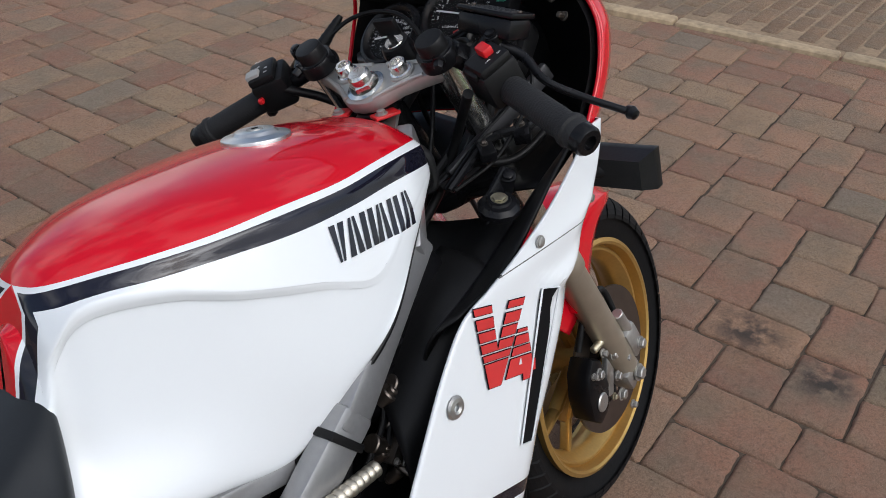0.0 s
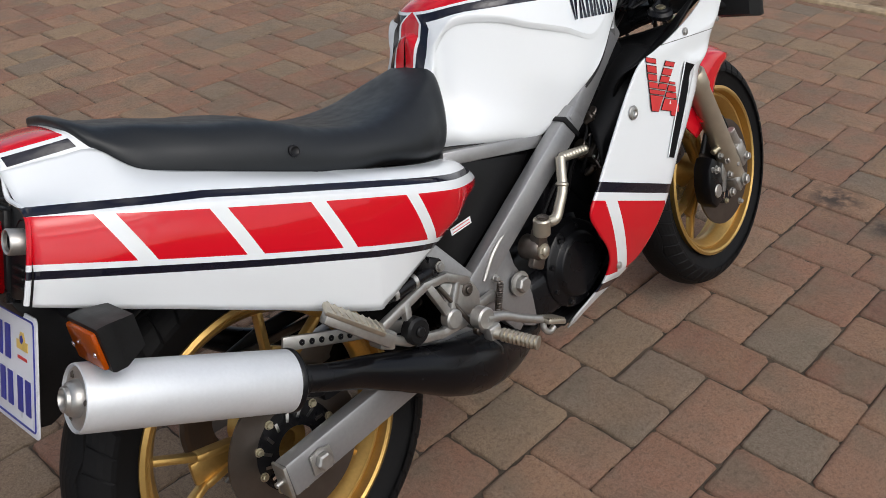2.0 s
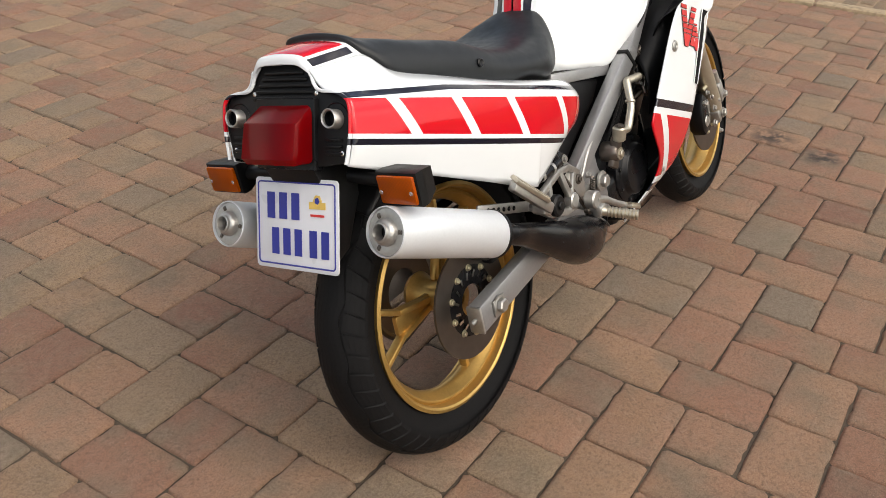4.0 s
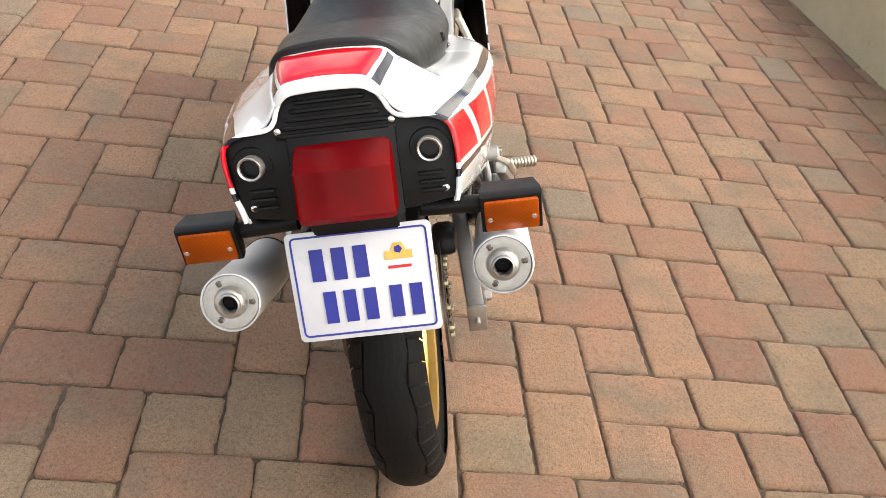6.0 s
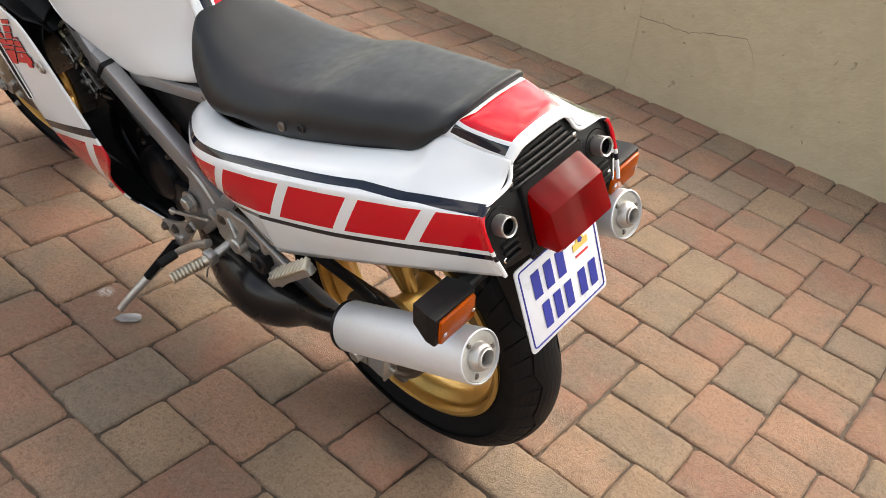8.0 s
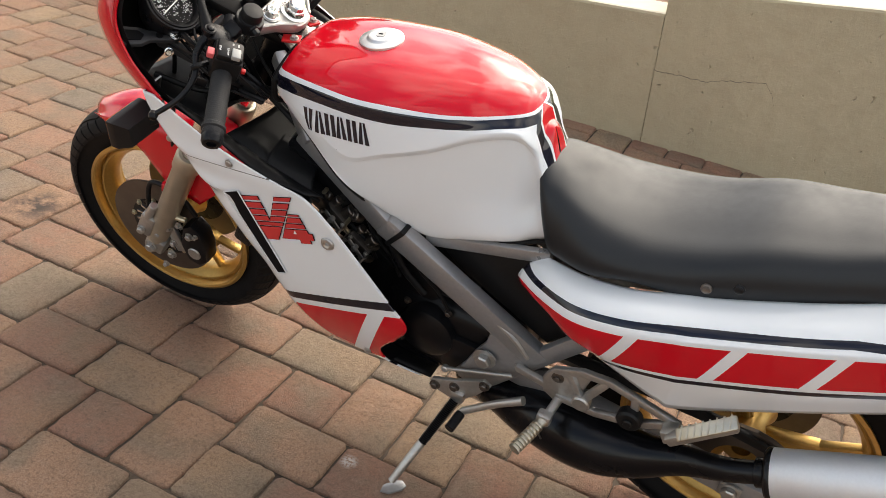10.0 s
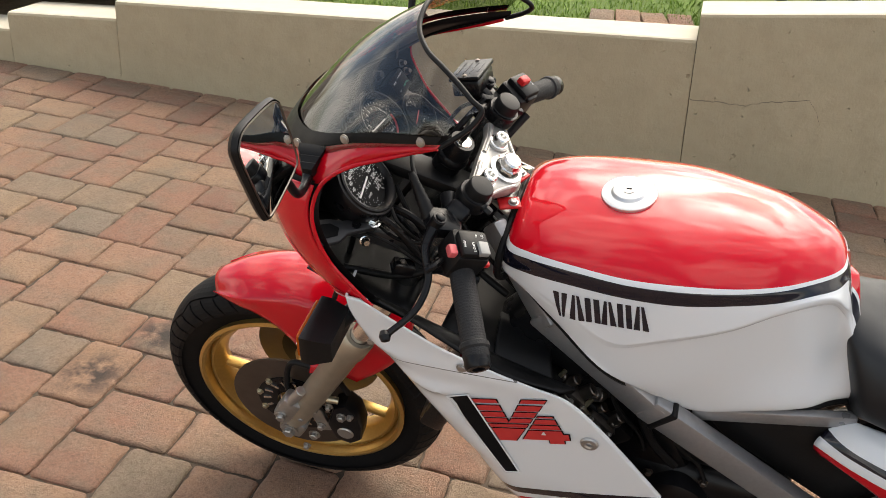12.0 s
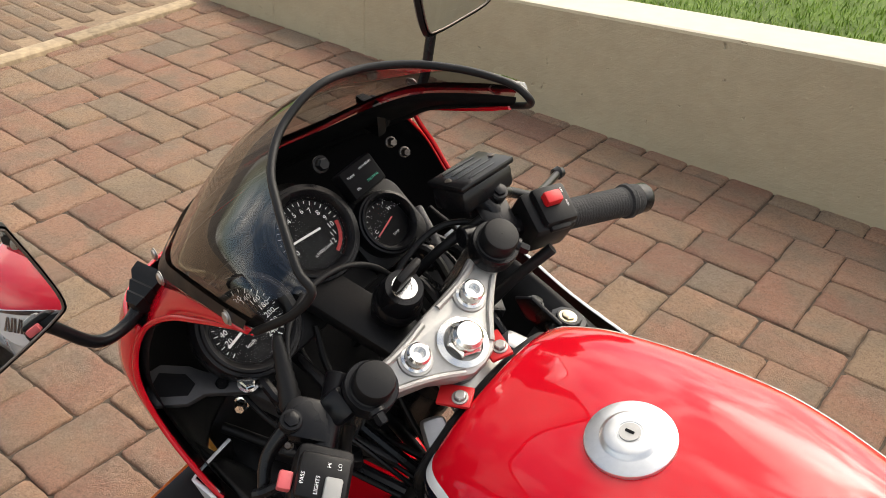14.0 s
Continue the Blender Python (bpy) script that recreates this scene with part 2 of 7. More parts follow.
M_GREEN = plain("green lamp print", (0.05, 0.45, 0.30), 0.4, vary=0.1, relief=0.0)
M_GOLDPRINT = plain("gold print", (0.62, 0.42, 0.10), 0.4, vary=0.2, relief=0.0)


def lens_mat(name, color, ribs, gloss=0.40):
    n = Net(name)
    w = n.t.nodes.new("ShaderNodeTexChecker")
    w.inputs["Scale"].default_value = ribs
    w.inputs["Color1"].default_value, w.inputs["Color2"].default_value = (1, 1, 1, 1), (0.3, 0.3, 0.3, 1)
    n.t.links.new(n.co, w.inputs["Vector"])
    cell = n.mix(w.outputs["Fac"], tuple(c * 0.72 for c in color), color)
    n.set(color=n.mix(n.ramp(n.noise(25.0, 2.0), (0.35, 0.0), (0.65, 0.6)), cell, tuple(c * 0.35 for c in color)), rough=0.16, coat=gloss, coat_rough=0.02, spec=gloss * 0.6)
    n.bump(w.outputs["Fac"], 0.35, 0.001)
    # some light passes through the plastic
    glow = n.t.nodes.new("ShaderNodeBsdfTranslucent")
    glow.inputs["Color"].default_value = (*[min(1.0, c * 3.4) for c in color], 1)
    both = n.t.nodes.new("ShaderNodeMixShader")
    both.inputs[0].default_value = 0.45
    n.t.links.new(n.bsdf.outputs[0], both.inputs[1])
    n.t.links.new(glow.outputs[0], both.inputs[2])
    n.t.links.new(both.outputs[0], n.out.inputs["Surface"])
    return n.mat


M_AMBER = lens_mat("amber lens", (0.66, 0.115, 0.006), 300)
M_LAMP = lens_mat("red lamp lens", (0.23, 0.002, 0.005), 420, 0.20)


def pane_mat(name, tint, edge_gloss=0.6, gloss=0.035):
    """A thin clear sheet: tinted see-through, more gloss at a slant, alike from both sides."""
    n = Net(name)
    t, l = n.t, n.t.links
    t.nodes.remove(n.bsdf)
    tr = t.nodes.new("ShaderNodeBsdfTransparent")
    tr.inputs["Color"].default_value = (*tint, 1)
    gl = t.nodes.new("ShaderNodeBsdfGlossy")
    gl.inputs["Roughness"].default_value = 0.02
    lw = t.nodes.new("ShaderNodeLayerWeight")
    lw.inputs["Blend"].default_value = 0.5
    k = n.math("MULTIPLY_ADD", n.math("POWER", lw.outputs["Facing"], 3.5), edge_gloss, gloss)
    mx = t.nodes.new("ShaderNodeMixShader")
    l.new(k, mx.inputs[0])
    l.new(tr.outputs[0], mx.inputs[1])
    l.new(gl.outputs[0], mx.inputs[2])
    l.new(mx.outputs[0], n.out.inputs["Surface"])
    return n.mat


M_SCREEN = pane_mat("smoked screen", (0.52, 0.49, 0.47), 0.9, 0.07)
M_GLASS = pane_mat("dial glass", (0.95, 0.95, 0.95), 0.25, 0.010)
mirror_net = Net("mirror glass")
mirror_net.set(color=(0.82, 0.84, 0.84), rough=0.02, metal=1.0)
M_MIRROR = mirror_net.mat


def paver_mat(name, per_object, stops):
    n = Net(name)
    geo = n.t.nodes.new("ShaderNodeNewGeometry")
    wpos = geo.outputs["Position"]
    if per_object:
        rnd = n.t.nodes.new("ShaderNodeObjectInfo").outputs["Random"]
    else:
        rnd = geo.outputs["Random Per Island"]
    base = n.ramp(rnd, *stops)
    big = n.noise(7.0, 5.0, 0.6, wpos)
    mid = n.noise(38.0, 5.0, 0.65, wpos)
    fine = n.noise(420.0, 3.0, 0.6, wpos)
    # grey and ochre clouds that run through each stone
    off = n.t.nodes.new("ShaderNodeVectorMath")
    off.operation = "MULTIPLY_ADD"
    n.t.links.new(rnd, off.inputs[0])
    off.inputs[1].default_value = (37.0, 53.0, 11.0)
    n.t.links.new(wpos, off.inputs[2])
    own = off.outputs["Vector"]
    c = n.mix(n.ramp(n.noise(6.5, 3.0, 0.55, own), (0.44, 0.0), (0.66, 0.75)), base, (0.260, 0.215, 0.155))
    c = n.mix(n.ramp(n.noise(5.0, 2.0, 0.5, own), (0.50, 0.0), (0.74, 0.60)), c, (0.43, 0.265, 0.160))
    c = n.mix(n.ramp(big, (0.42, 0.0), (0.75, 0.35)), c, (0.285, 0.20, 0.150))
    c = n.mix(n.ramp(mid, (0.45, 0.0), (0.80, 0.35)), c, (0.46, 0.34, 0.26))
    c = n.mix(n.ramp(fine, (0.40, 0.40), (0.60, 0.0)), c, (0.105, 0.070, 0.052))
    c = n.mix(n.ramp(n.noise(130.0, 4.0, 0.7, wpos), (0.48, 0.0), (0.70, 0.62)), c, (0.135, 0.088, 0.064))
    c = n.mix(n.ramp(n.noise(300.0, 1.0, 0.5, wpos), (0.76, 0.0), (0.80, 0.6)), c, (0.58, 0.48, 0.40))
    c = n.mix(n.ramp(n.noise(210.0, 1.0, 0.5, own), (0.76, 0.0), (0.80, 0.75)), c, (0.055, 0.040, 0.032))
    # tyre-blackened patches on a few stones
    for px, py, r in ((2.015, -0.065, 0.12), (1.955, -0.270, 0.11)):
        v = n.t.nodes.new("ShaderNodeVectorMath")
        v.operation = "DISTANCE"
        n.t.links.new(wpos, v.inputs[0])
        v.inputs[1].default_value = (px, py, 0)
        k = n.math("MULTIPLY", n.ramp(n.math("DIVIDE", v.outputs["Value"], r), (0.25, 1.0), (1.0, 0.0)), n.ramp(n.noise(22.0, 5.0, 0.6, wpos), (0.38, 0.0), (0.58, 0.9)))
        c = n.mix(k, c, (0.05, 0.045, 0.042))
    # a small white splash
    v = n.t.nodes.new("ShaderNodeVectorMath")
    v.operation = "DISTANCE"
    n.t.links.new(wpos, v.inputs[0])
    v.inputs[1].default_value = (0.716, 0.310, 0)
    k = n.math("MULTIPLY", n.ramp(n.math("DIVIDE", v.outputs["Value"], 0.024), (0.35, 1.0), (1.0, 0.0)), n.ramp(n.noise(160.0, 4.0, 0.6, wpos), (0.42, 0.0), (0.52, 0.8)))
    c = n.mix(k, c, (0.62, 0.58, 0.54))
    n.set(color=c, rough=0.86, spec=0.2)
    n.bump(n.math("MULTIPLY_ADD", fine, 0.9, mid), 1.0, 0.008)
    return n.mat


PAVER_STOPS = ((0.0, (0.308, 0.164, 0.117)), (0.22, (0.405, 0.213, 0.144)), (0.45, (0.450, 0.255, 0.171)), (0.68, (0.481, 0.286, 0.184)), (0.86, (0.430, 0.300, 0.190)), (0.96, (0.320, 0.243, 0.178)), (1.0, (0.296, 0.244, 0.186)))
M_PAVER = paver_mat("clay-coloured paver", True, PAVER_STOPS)
M_PAVERS = paver_mat("clay-coloured pavers", False, PAVER_STOPS)
ROAD_STOPS = ((0.0, (0.27, 0.175, 0.110)), (0.5, (0.32, 0.215, 0.135)), (1.0, (0.28, 0.20, 0.135)))
M_ROADPAVER = paver_mat("sandy road paver", False, ROAD_STOPS)
M_JOINT = plain("joint sand", (0.075, 0.054, 0.038), 0.95, vary=0.5, scale=90, relief=0.5)
M_SAND = plain("road bedding sand", (0.25, 0.175, 0.110), 0.95, vary=0.35, scale=60, relief=0.5)
M_KERB = plain("sandstone concrete kerb", (0.34, 0.255, 0.160), 0.9, vary=0.50, scale=34, relief=0.9)


def wall_mat():
    n = Net("wall plaster")
    big, mid, fine = n.noise(1.6, 5.0), n.noise(14.0, 5.0, 0.6), n.noise(70.0, 4.0, 0.7)
    c = n.ramp(big, (0.3, (0.395, 0.337, 0.228)), (0.7, (0.450, 0.388, 0.265)))
    c = n.mix(n.ramp(mid, (0.40, 0.0), (0.75, 0.5)), c, (0.355, 0.301, 0.202))
    pits = n.ramp(n.noise(34.0, 2.0, 0.5), (0.71, 0.0), (0.77, 1.0))
    c = n.mix(n.math("MULTIPLY", pits, 0.3), c, (0.25, 0.213, 0.150))
    n.set(color=c, rough=0.88, spec=0.25)
    n.bump(n.math("SUBTRACT", n.math("MULTIPLY_ADD", fine, 0.35, mid), n.math("MULTIPLY", pits, 0.7)), 0.85, 0.010)
    return n.mat


M_WALL = wall_mat()
# the wall's top faces take a paler cream than its sides
M_WALLTOP = plain("cream coping paint", (0.56, 0.51, 0.40), 0.8, vary=0.10, scale=18, relief=0.4)
M_CRACK = plain("crack shadow", (0.13, 0.115, 0.088), 0.95, vary=0.2)
M_SOIL = plain("lawn soil", (0.10, 0.155, 0.03), 0.95, vary=0.4, scale=40, relief=0.6)


def grass_mat(name, a, b):
    n = Net(name)
    rnd = n.t.nodes.new("ShaderNodeNewGeometry").outputs["Random Per Island"]
    n.set(color=n.mix(rnd, a, b), rough=0.55, spec=0.3)
    n.put(n.bsdf.inputs["Transmission Weight"], 0.0)
    return n.mat


M_GRASS = grass_mat("grass blade", (0.11, 0.21, 0.025), (0.25, 0.36, 0.06))
M_TUFT = grass_mat("grey-green strap leaf", (0.13, 0.17, 0.10), (0.24, 0.29, 0.18))

# ---- mesh helpers ----
def mesh_of(name, shape, mats, smooth=True):
    """A mesh from (verts, faces, material indices)."""
    v, f, m = shape
    me = bpy.data.meshes.new(name)
    me.from_pydata([tuple(p) for p in v], [], [tuple(q) for q in f])
    for mat in mats if isinstance(mats, (list, tuple)) else [mats]:
        me.materials.append(mat)
    if any(m):
        me.polygons.foreach_set("material_index", m)
    me.polygons.foreach_set("use_smooth", [smooth] * len(f))
    me.update()
    if smooth:
        me.set_sharp_from_angle(angle=radians(38))
    return me


def part(name, shape, mats, parent=None, label="", smooth=True, thick=0.0, inner=0):
    """Links a shape as one mesh object under a thing or part."""
    top = parent
    while top is not None and top.parent is not None:
        top = top.parent
    if top is not None and top.name == "motorcycle":
        shape = settled(shape, name, parent)
    ob = new(name, mesh_of(name, shape, mats, smooth))
    if parent is not None:
        ob.parent = parent
    if label:
        tagged(ob, label)
    if thick:
        mod = ob.modifiers.new("thickness", "SOLIDIFY")
        mod.thickness, mod.offset, mod.material_offset, mod.material_offset_rim = thick, -1.0, inner, 0
    return ob


def join(*shapes):
    v, f, m = [], [], []
    for a, b, c in shapes:
        k = len(v)
        v += [Vector(p) for p in a]
        f += [[i + k for i in q] for q in b]
        m += c
    return v, f, m


def moved(shape, mat):
    return [mat @ Vector(p) for p in shape[0]], shape[1], shape[2]


def mirrored(shape):
    return [Vector((p[0], -p[1], p[2])) for p in shape[0]], [list(reversed(q)) for q in shape[1]], shape[2]


def frame_to(p, z_axis, x_hint=(1, 0, 0)):
    """A matrix at p whose z axis runs along z_axis."""
    z = Vector(z_axis).normalized()
    x = Vector(x_hint) - z * Vector(x_hint).dot(z)
    if x.length < 1e-4:
        x = Vector((0, 1, 0)) - z * z.y
    x.normalize()
    y = z.cross(x)
    return Matrix.Translation(p) @ Matrix((x, y, z)).transposed().to_4x4()


def box(size, mat=None, bevel=0.003, seg=2):
    bm = bmesh.new()
    bmesh.ops.create_cube(bm, size=1.0)
    bmesh.ops.scale(bm, vec=size, verts=bm.verts)
    if bevel:
        bmesh.ops.bevel(bm, geom=bm.edges[:], offset=min(bevel, min(size) * 0.45), segments=seg, profile=0.5, affect="EDGES")
    bm.verts.index_update()
    s = [v.co.copy() for v in bm.verts], [[v.index for v in q.verts] for q in bm.faces], [0] * len(bm.faces)
    bm.free()
    return moved(s, mat) if mat is not None else s


def bar(a, b, width, height, up=(0, 0, 1), bevel=0.004, grow=0.0):
    """A box from a to b, width across, height along up."""
    a, b = Vector(a), Vector(b)
    d = b - a
    z = Vector(up) - d * (Vector(up).dot(d) / d.length_squared)
    z.normalize()
    x = d.normalized()
    y = z.cross(x)
    m = Matrix.Translation((a + b) / 2) @ Matrix((x, y, z)).transposed().to_4x4()
    return box((d.length + grow, width, height), m, bevel)


def lathe(profile, seg=32, mat=None, close=False):
    """Turns (radius, height) points round z."""
    v, f = [], []
    n = len(profile)
    for i in range(seg):
        a = 2 * math.pi * i / seg
        v += [Vector((r * math.cos(a), r * math.sin(a), h)) for r, h in profile]
    for i in range(seg):
        j = (i + 1) % seg
        for k in range(n if close else n - 1):
            l = (k + 1) % n
            f.append([i * n + k, j * n + k, j * n + l, i * n + l])
    s = v, f, [0] * len(f)
    return moved(s, mat) if mat is not None else s


def disc_shape(r, h, seg=32, mat=None, bevel=0.002):
    return lathe([(0.0005, h / 2), (r - bevel, h / 2), (r, h / 2 - bevel), (r, -h / 2 + bevel), (r - bevel, -h / 2), (0.0005, -h / 2)][::-1], seg, mat)


def rod(a, b, r, r2=None, seg=14, bevel=0.0015):
    a, b = Vector(a), Vector(b)
    r2 = r if r2 is None else r2
    h = (b - a).length
    return lathe([(0.0003, 0), (r - bevel, 0), (r, bevel), (r2, h - bevel), (r2 - bevel, h), (0.0003, h)], seg, frame_to(a, b - a))


def catmull(points, t):
    """A point on a smooth curve through the points, t from 0 to 1."""
    n = len(points) - 1
    s = min(max(t, 0.0), 1.0) * n
    i = min(int(s), n - 1)
    u = s - i
    p = [points[min(max(i + k, 0), n)] for k in (-1, 0, 1, 2)]
    if i == 0:
        p[0] = [2 * a - b for a, b in zip(p[1], p[2])]
    if i == n - 1:
        p[3] = [2 * a - b for a, b in zip(p[2], p[1])]
    return [0.5 * (2 * b + (c - a) * u + (2 * a - 5 * b + 4 * c - d) * u * u + (3 * b - a - 3 * c + d) * u ** 3) for a, b, c, d in zip(*p)]


def curve(points, n):
    return [catmull(points, k / (n - 1)) for k in range(n)]


def tube(points, radii, n=24, seg=12, cap=True, smooth=True):
    """A round tube along a smooth curve; radii as one number or one for each point."""
    rs = [radii] * len(points) if isinstance(radii, (int, float)) else radii
    path = curve([(*p, r) for p, r in zip(points, rs)], n) if smooth else [(*p, r) for p, r in zip(points, rs)]
    v, f = [], []
    n = len(path)
    side = None
    for k, p in enumerate(path):
        a, b = path[max(k - 1, 0)], path[min(k + 1, n - 1)]
        d = (Vector(b[:3]) - Vector(a[:3])).normalized()
        if side is None:
            side = d.orthogonal()
        side = (side - d * side.dot(d)).normalized()
        up = d.cross(side)
        for i in range(seg):
            w = 2 * math.pi * i / seg
            v.append(Vector(p[:3]) + (side * math.cos(w) + up * math.sin(w)) * p[3])
    for k in range(n - 1):
        for i in range(seg):
            j = (i + 1) % seg
            f.append([k * seg + i, k * seg + j, (k + 1) * seg + j, (k + 1) * seg + i])
    if cap:
        f.append(list(range(seg))[::-1])
        f.append([(n - 1) * seg + i for i in range(seg)])
    return v, f, [0] * len(f)


def skin(rows, nu, nv, flip=False):
    """A smooth sheet through a grid of points: rows along u, points along v."""
    fine = [curve(r, nv) for r in rows]
    cols = [curve([r[k] for r in fine], nu) for k in range(nv)]
    v = [Vector(cols[k][i]) for i in range(nu) for k in range(nv)]
    f = [[i * nv + k, i * nv + k + 1, (i + 1) * nv + k + 1, (i + 1) * nv + k] for i in range(nu - 1) for k in range(nv - 1)]
    if flip:
        f = [q[::-1] for q in f]
    return v, f, [0] * len(f)


def slab(outline, depth, mat=None, bevel=0.003):
    """An outline in the local xy plane, given depth along z about 0, with softened edges."""
    bm = bmesh.new()
    vs = [bm.verts.new((x, y, -depth / 2)) for x, y in outline]
    face = bm.faces.new(vs)
    got = bmesh.ops.extrude_face_region(bm, geom=[face])
    bmesh.ops.translate(bm, vec=(0, 0, depth), verts=[g for g in got["geom"] if isinstance(g, bmesh.types.BMVert)])
    bmesh.ops.recalc_face_normals(bm, faces=bm.faces)
    if bevel:
        rim = [e for e in bm.edges if len(e.link_faces) == 2 and abs(e.link_faces[0].normal.dot(e.link_faces[1].normal)) < 0.3 and abs(e.verts[0].co.z - e.verts[1].co.z) < 1e-6]
        bmesh.ops.bevel(bm, geom=rim, offset=bevel, segments=2, profile=0.5, affect="EDGES")
    bm.verts.index_update()
    s = [v.co.copy() for v in bm.verts], [[v.index for v in q.verts] for q in bm.faces], [0] * len(bm.faces)
    bm.free()
    return moved(s, mat) if mat is not None else s


# outline in (x, z) at a given y
SIDE = Matrix(((1, 0, 0, 0), (0, 0, -1, 0), (0, 1, 0, 0), (0, 0, 0, 1)))


def side_slab(outline, y, depth, bevel=0.003):
    return slab(outline, depth, Matrix.Translation((0, y, 0)) @ SIDE, bevel)


def bolt(p, axis, r=0.008, h=0.006, hexa=True):
    m = frame_to(p, axis)
    return join(lathe([(r * 1.35, 0), (r * 1.35, h * 0.25), (r * 1.0, h * 0.3)], 16, m), lathe([(r, h * 0.25), (r, h * 0.85), (r * 0.8, h), (0.0003, h)], 6 if hexa else 16, m))


# ---- the setting ----
def flat_grid(x0, x1, y0, y1, z=0.0, n=1):
    v = [Vector((x0 + (x1 - x0) * i / n, y0 + (y1 - y0) * j / n, z)) for i in range(n + 1) for j in range(n + 1)]
    f = [[i * (n + 1) + j, (i + 1) * (n + 1) + j, (i + 1) * (n + 1) + j + 1, i * (n + 1) + j + 1] for i in range(n) for j in range(n)]
    return v, f, [0] * len(f)


ground = part("ground", flat_grid(-400, 400, -400, 400, -0.012), M_JOINT)
tagged(ground, "sandy brown ground under the block paving", "ground", kind="structure")


def wall_y(x):
    return -2.105 + 0.055 * x


def wall_block(x0, x1, z0, z1, thick=0.24, proud=0.0, lean0=0.0, lean1=0.0):
    """A stretch of wall with a sloping top; its face follows the line of the wall."""
    n = 24
    v, f, m = [], [], []
    for i in range(n + 1):
        x = x0 + (x1 - x0) * i / n
        z = z0 + (z1 - z0) * i / n
        y = wall_y(x) + proud
        w = 0.002 * noise.noise(Vector((x * 3, 0, z0 * 5)))
        v += [Vector((x, y, -0.05)), Vector((x, y + w, z * 0.5)), Vector((x, y + w, z - 0.012)), Vector((x, y - 0.006 + w, z - 0.003)), Vector((x, y - 0.016, z + w)), Vector((x, y - thick, z - 0.004)), Vector((x, y - thick, -0.05))]
    k = 7
    # the butt joints lean a little
    for i, lean in ((0, lean0), (n, lean1)):
        for j in range(k):
            v[i * k + j].x += lean * (v[i * k + j].z - 0.53)
    for i in range(n):
        for j in range(k - 1):
            f.append([i * k + j, i * k + j + 1, (i + 1) * k + j + 1, (i + 1) * k + j][::-1])
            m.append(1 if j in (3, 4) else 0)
    f.append(list(range(k)))
    f.append([n * k + j for j in range(k)][::-1])
    m += [0, 0]
    return v, f, m


WALLS = ((-9.0, 0.7172, 1.90, 0.640, 0.004), (0.720, 3.170, 0.541, 0.352, 0.0), (3.174, 3.718, 0.275, 0.228, -0.002), (3.722, 4.16, 0.150, 0.115, -0.004))
wall_names = ("wall_rear", "wall_middle", "wall_front", "wall_end")
for nm, (x0, x1, z0, z1, pr) in zip(wall_names, WALLS):
    x0 = max(x0, -3.2)
    z0 = z1 + (0.142 * (x1 - x0) if nm == "wall_rear" else z0 - z1)
    w = part(nm, wall_block(x0, x1, z0, z1, proud=pr, lean0=0.081 if nm == "wall_middle" else 0.0, lean1=0.081 if nm == "wall_rear" else 0.0), [M_WALL, M_WALLTOP], smooth=False)
    tagged(w, "khaki plastered garden retaining wall with paler cream top", "wall", kind="structure")


def crack_line(pts, width):
    """A thin broken line just proud of the wall's face."""
    v, f = [], []
    for i, (x, z) in enumerate(pts):
        y = wall_y(x) + 0.0075
        w = width * random.uniform(0.5, 1.2)
        v += [Vector((x, y, z - w)), Vector((x, y, z + w))]
    for i in range(len(pts) - 1):
        f.append([2 * i, 2 * i + 1, 2 * i + 3, 2 * i + 2])
    return v, f, [0] * len(f)


def wander(a, b, n, amp):
    return [(a[0] + (b[0] - a[0]) * k / n + random.uniform(-amp, amp) * 0.3, a[1] + (b[1] - a[1]) * k / n + random.uniform(-amp, amp)) for k in range(n + 1)]


crack = wander((0.700, 0.310), (0.52, 0.316), 14, 0.005) + wander((0.51, 0.312), (0.44, 0.335), 6, 0.005) + wander((0.43, 0.338), (0.26, 0.376), 10, 0.005)
crack_b = wander((0.26, 0.374), (0.235, 0.345), 4, 0.004) + wander((0.230, 0.340), (0.200, 0.285), 6, 0.004)
rear_wall = bpy.data.objects["wall_rear"]
part("crack", crack_line(crack, 0.0014), M_CRACK, rear_wall, smooth=False)
part("crack", crack_line(crack_b, 0.0011), M_CRACK, rear_wall, smooth=False)


def lawn_z(x, y):
    """Height of the lawn behind the wall."""
    return 0.505 - 0.077 * (x - 0.75) + 0.10 * max(0.0, -2.33 + 0.055 * x - y) + 0.015 * noise.noise(Vector((x * 2, y * 2, 0)))


v, f = [], []
NX, NY = 46, 30
for i in range(NX + 1):
    for j in range(NY + 1):
        x = -3.2 + 9.2 * i / NX
        y = wall_y(x) - 0.225 - 5.0 * (j / NY) ** 1.4
        v.append(Vector((x, y, lawn_z(x, y) - 0.012)))
f = [[i * (NY + 1) + j, i * (NY + 1) + j + 1, (i + 1) * (NY + 1) + j + 1, (i + 1) * (NY + 1) + j][::-1] for i in range(NX) for j in range(NY)]
lawn = part("lawn", (v, f, [0] * len(f)), M_SOIL)
tagged(lawn, "green lawn on the bank behind the wall", "lawn", kind="structure")
rng = random.Random(4)
v, f = [], []
for k in range(42000):
    x = rng.uniform(-0.3, 4.6)
    y = wall_y(x) - 0.235 - 3.2 * rng.random() ** 1.7
    if 0.78 < x < 1.25 and y > wall_y(x) - 0.36:
        continue
    z = lawn_z(x, y) - 0.012
    a, h, w, b = rng.uniform(0, 6.3), rng.uniform(0.012, 0.030), rng.uniform(0.0018, 0.0038), rng.uniform(0.005, 0.022)
    ca, sa = math.cos(a), math.sin(a)
    c = len(v)
    v += [Vector((x - sa * w, y + ca * w, z)), Vector((x + sa * w, y - ca * w, z)), Vector((x + ca * b, y + sa * b, z + h))]
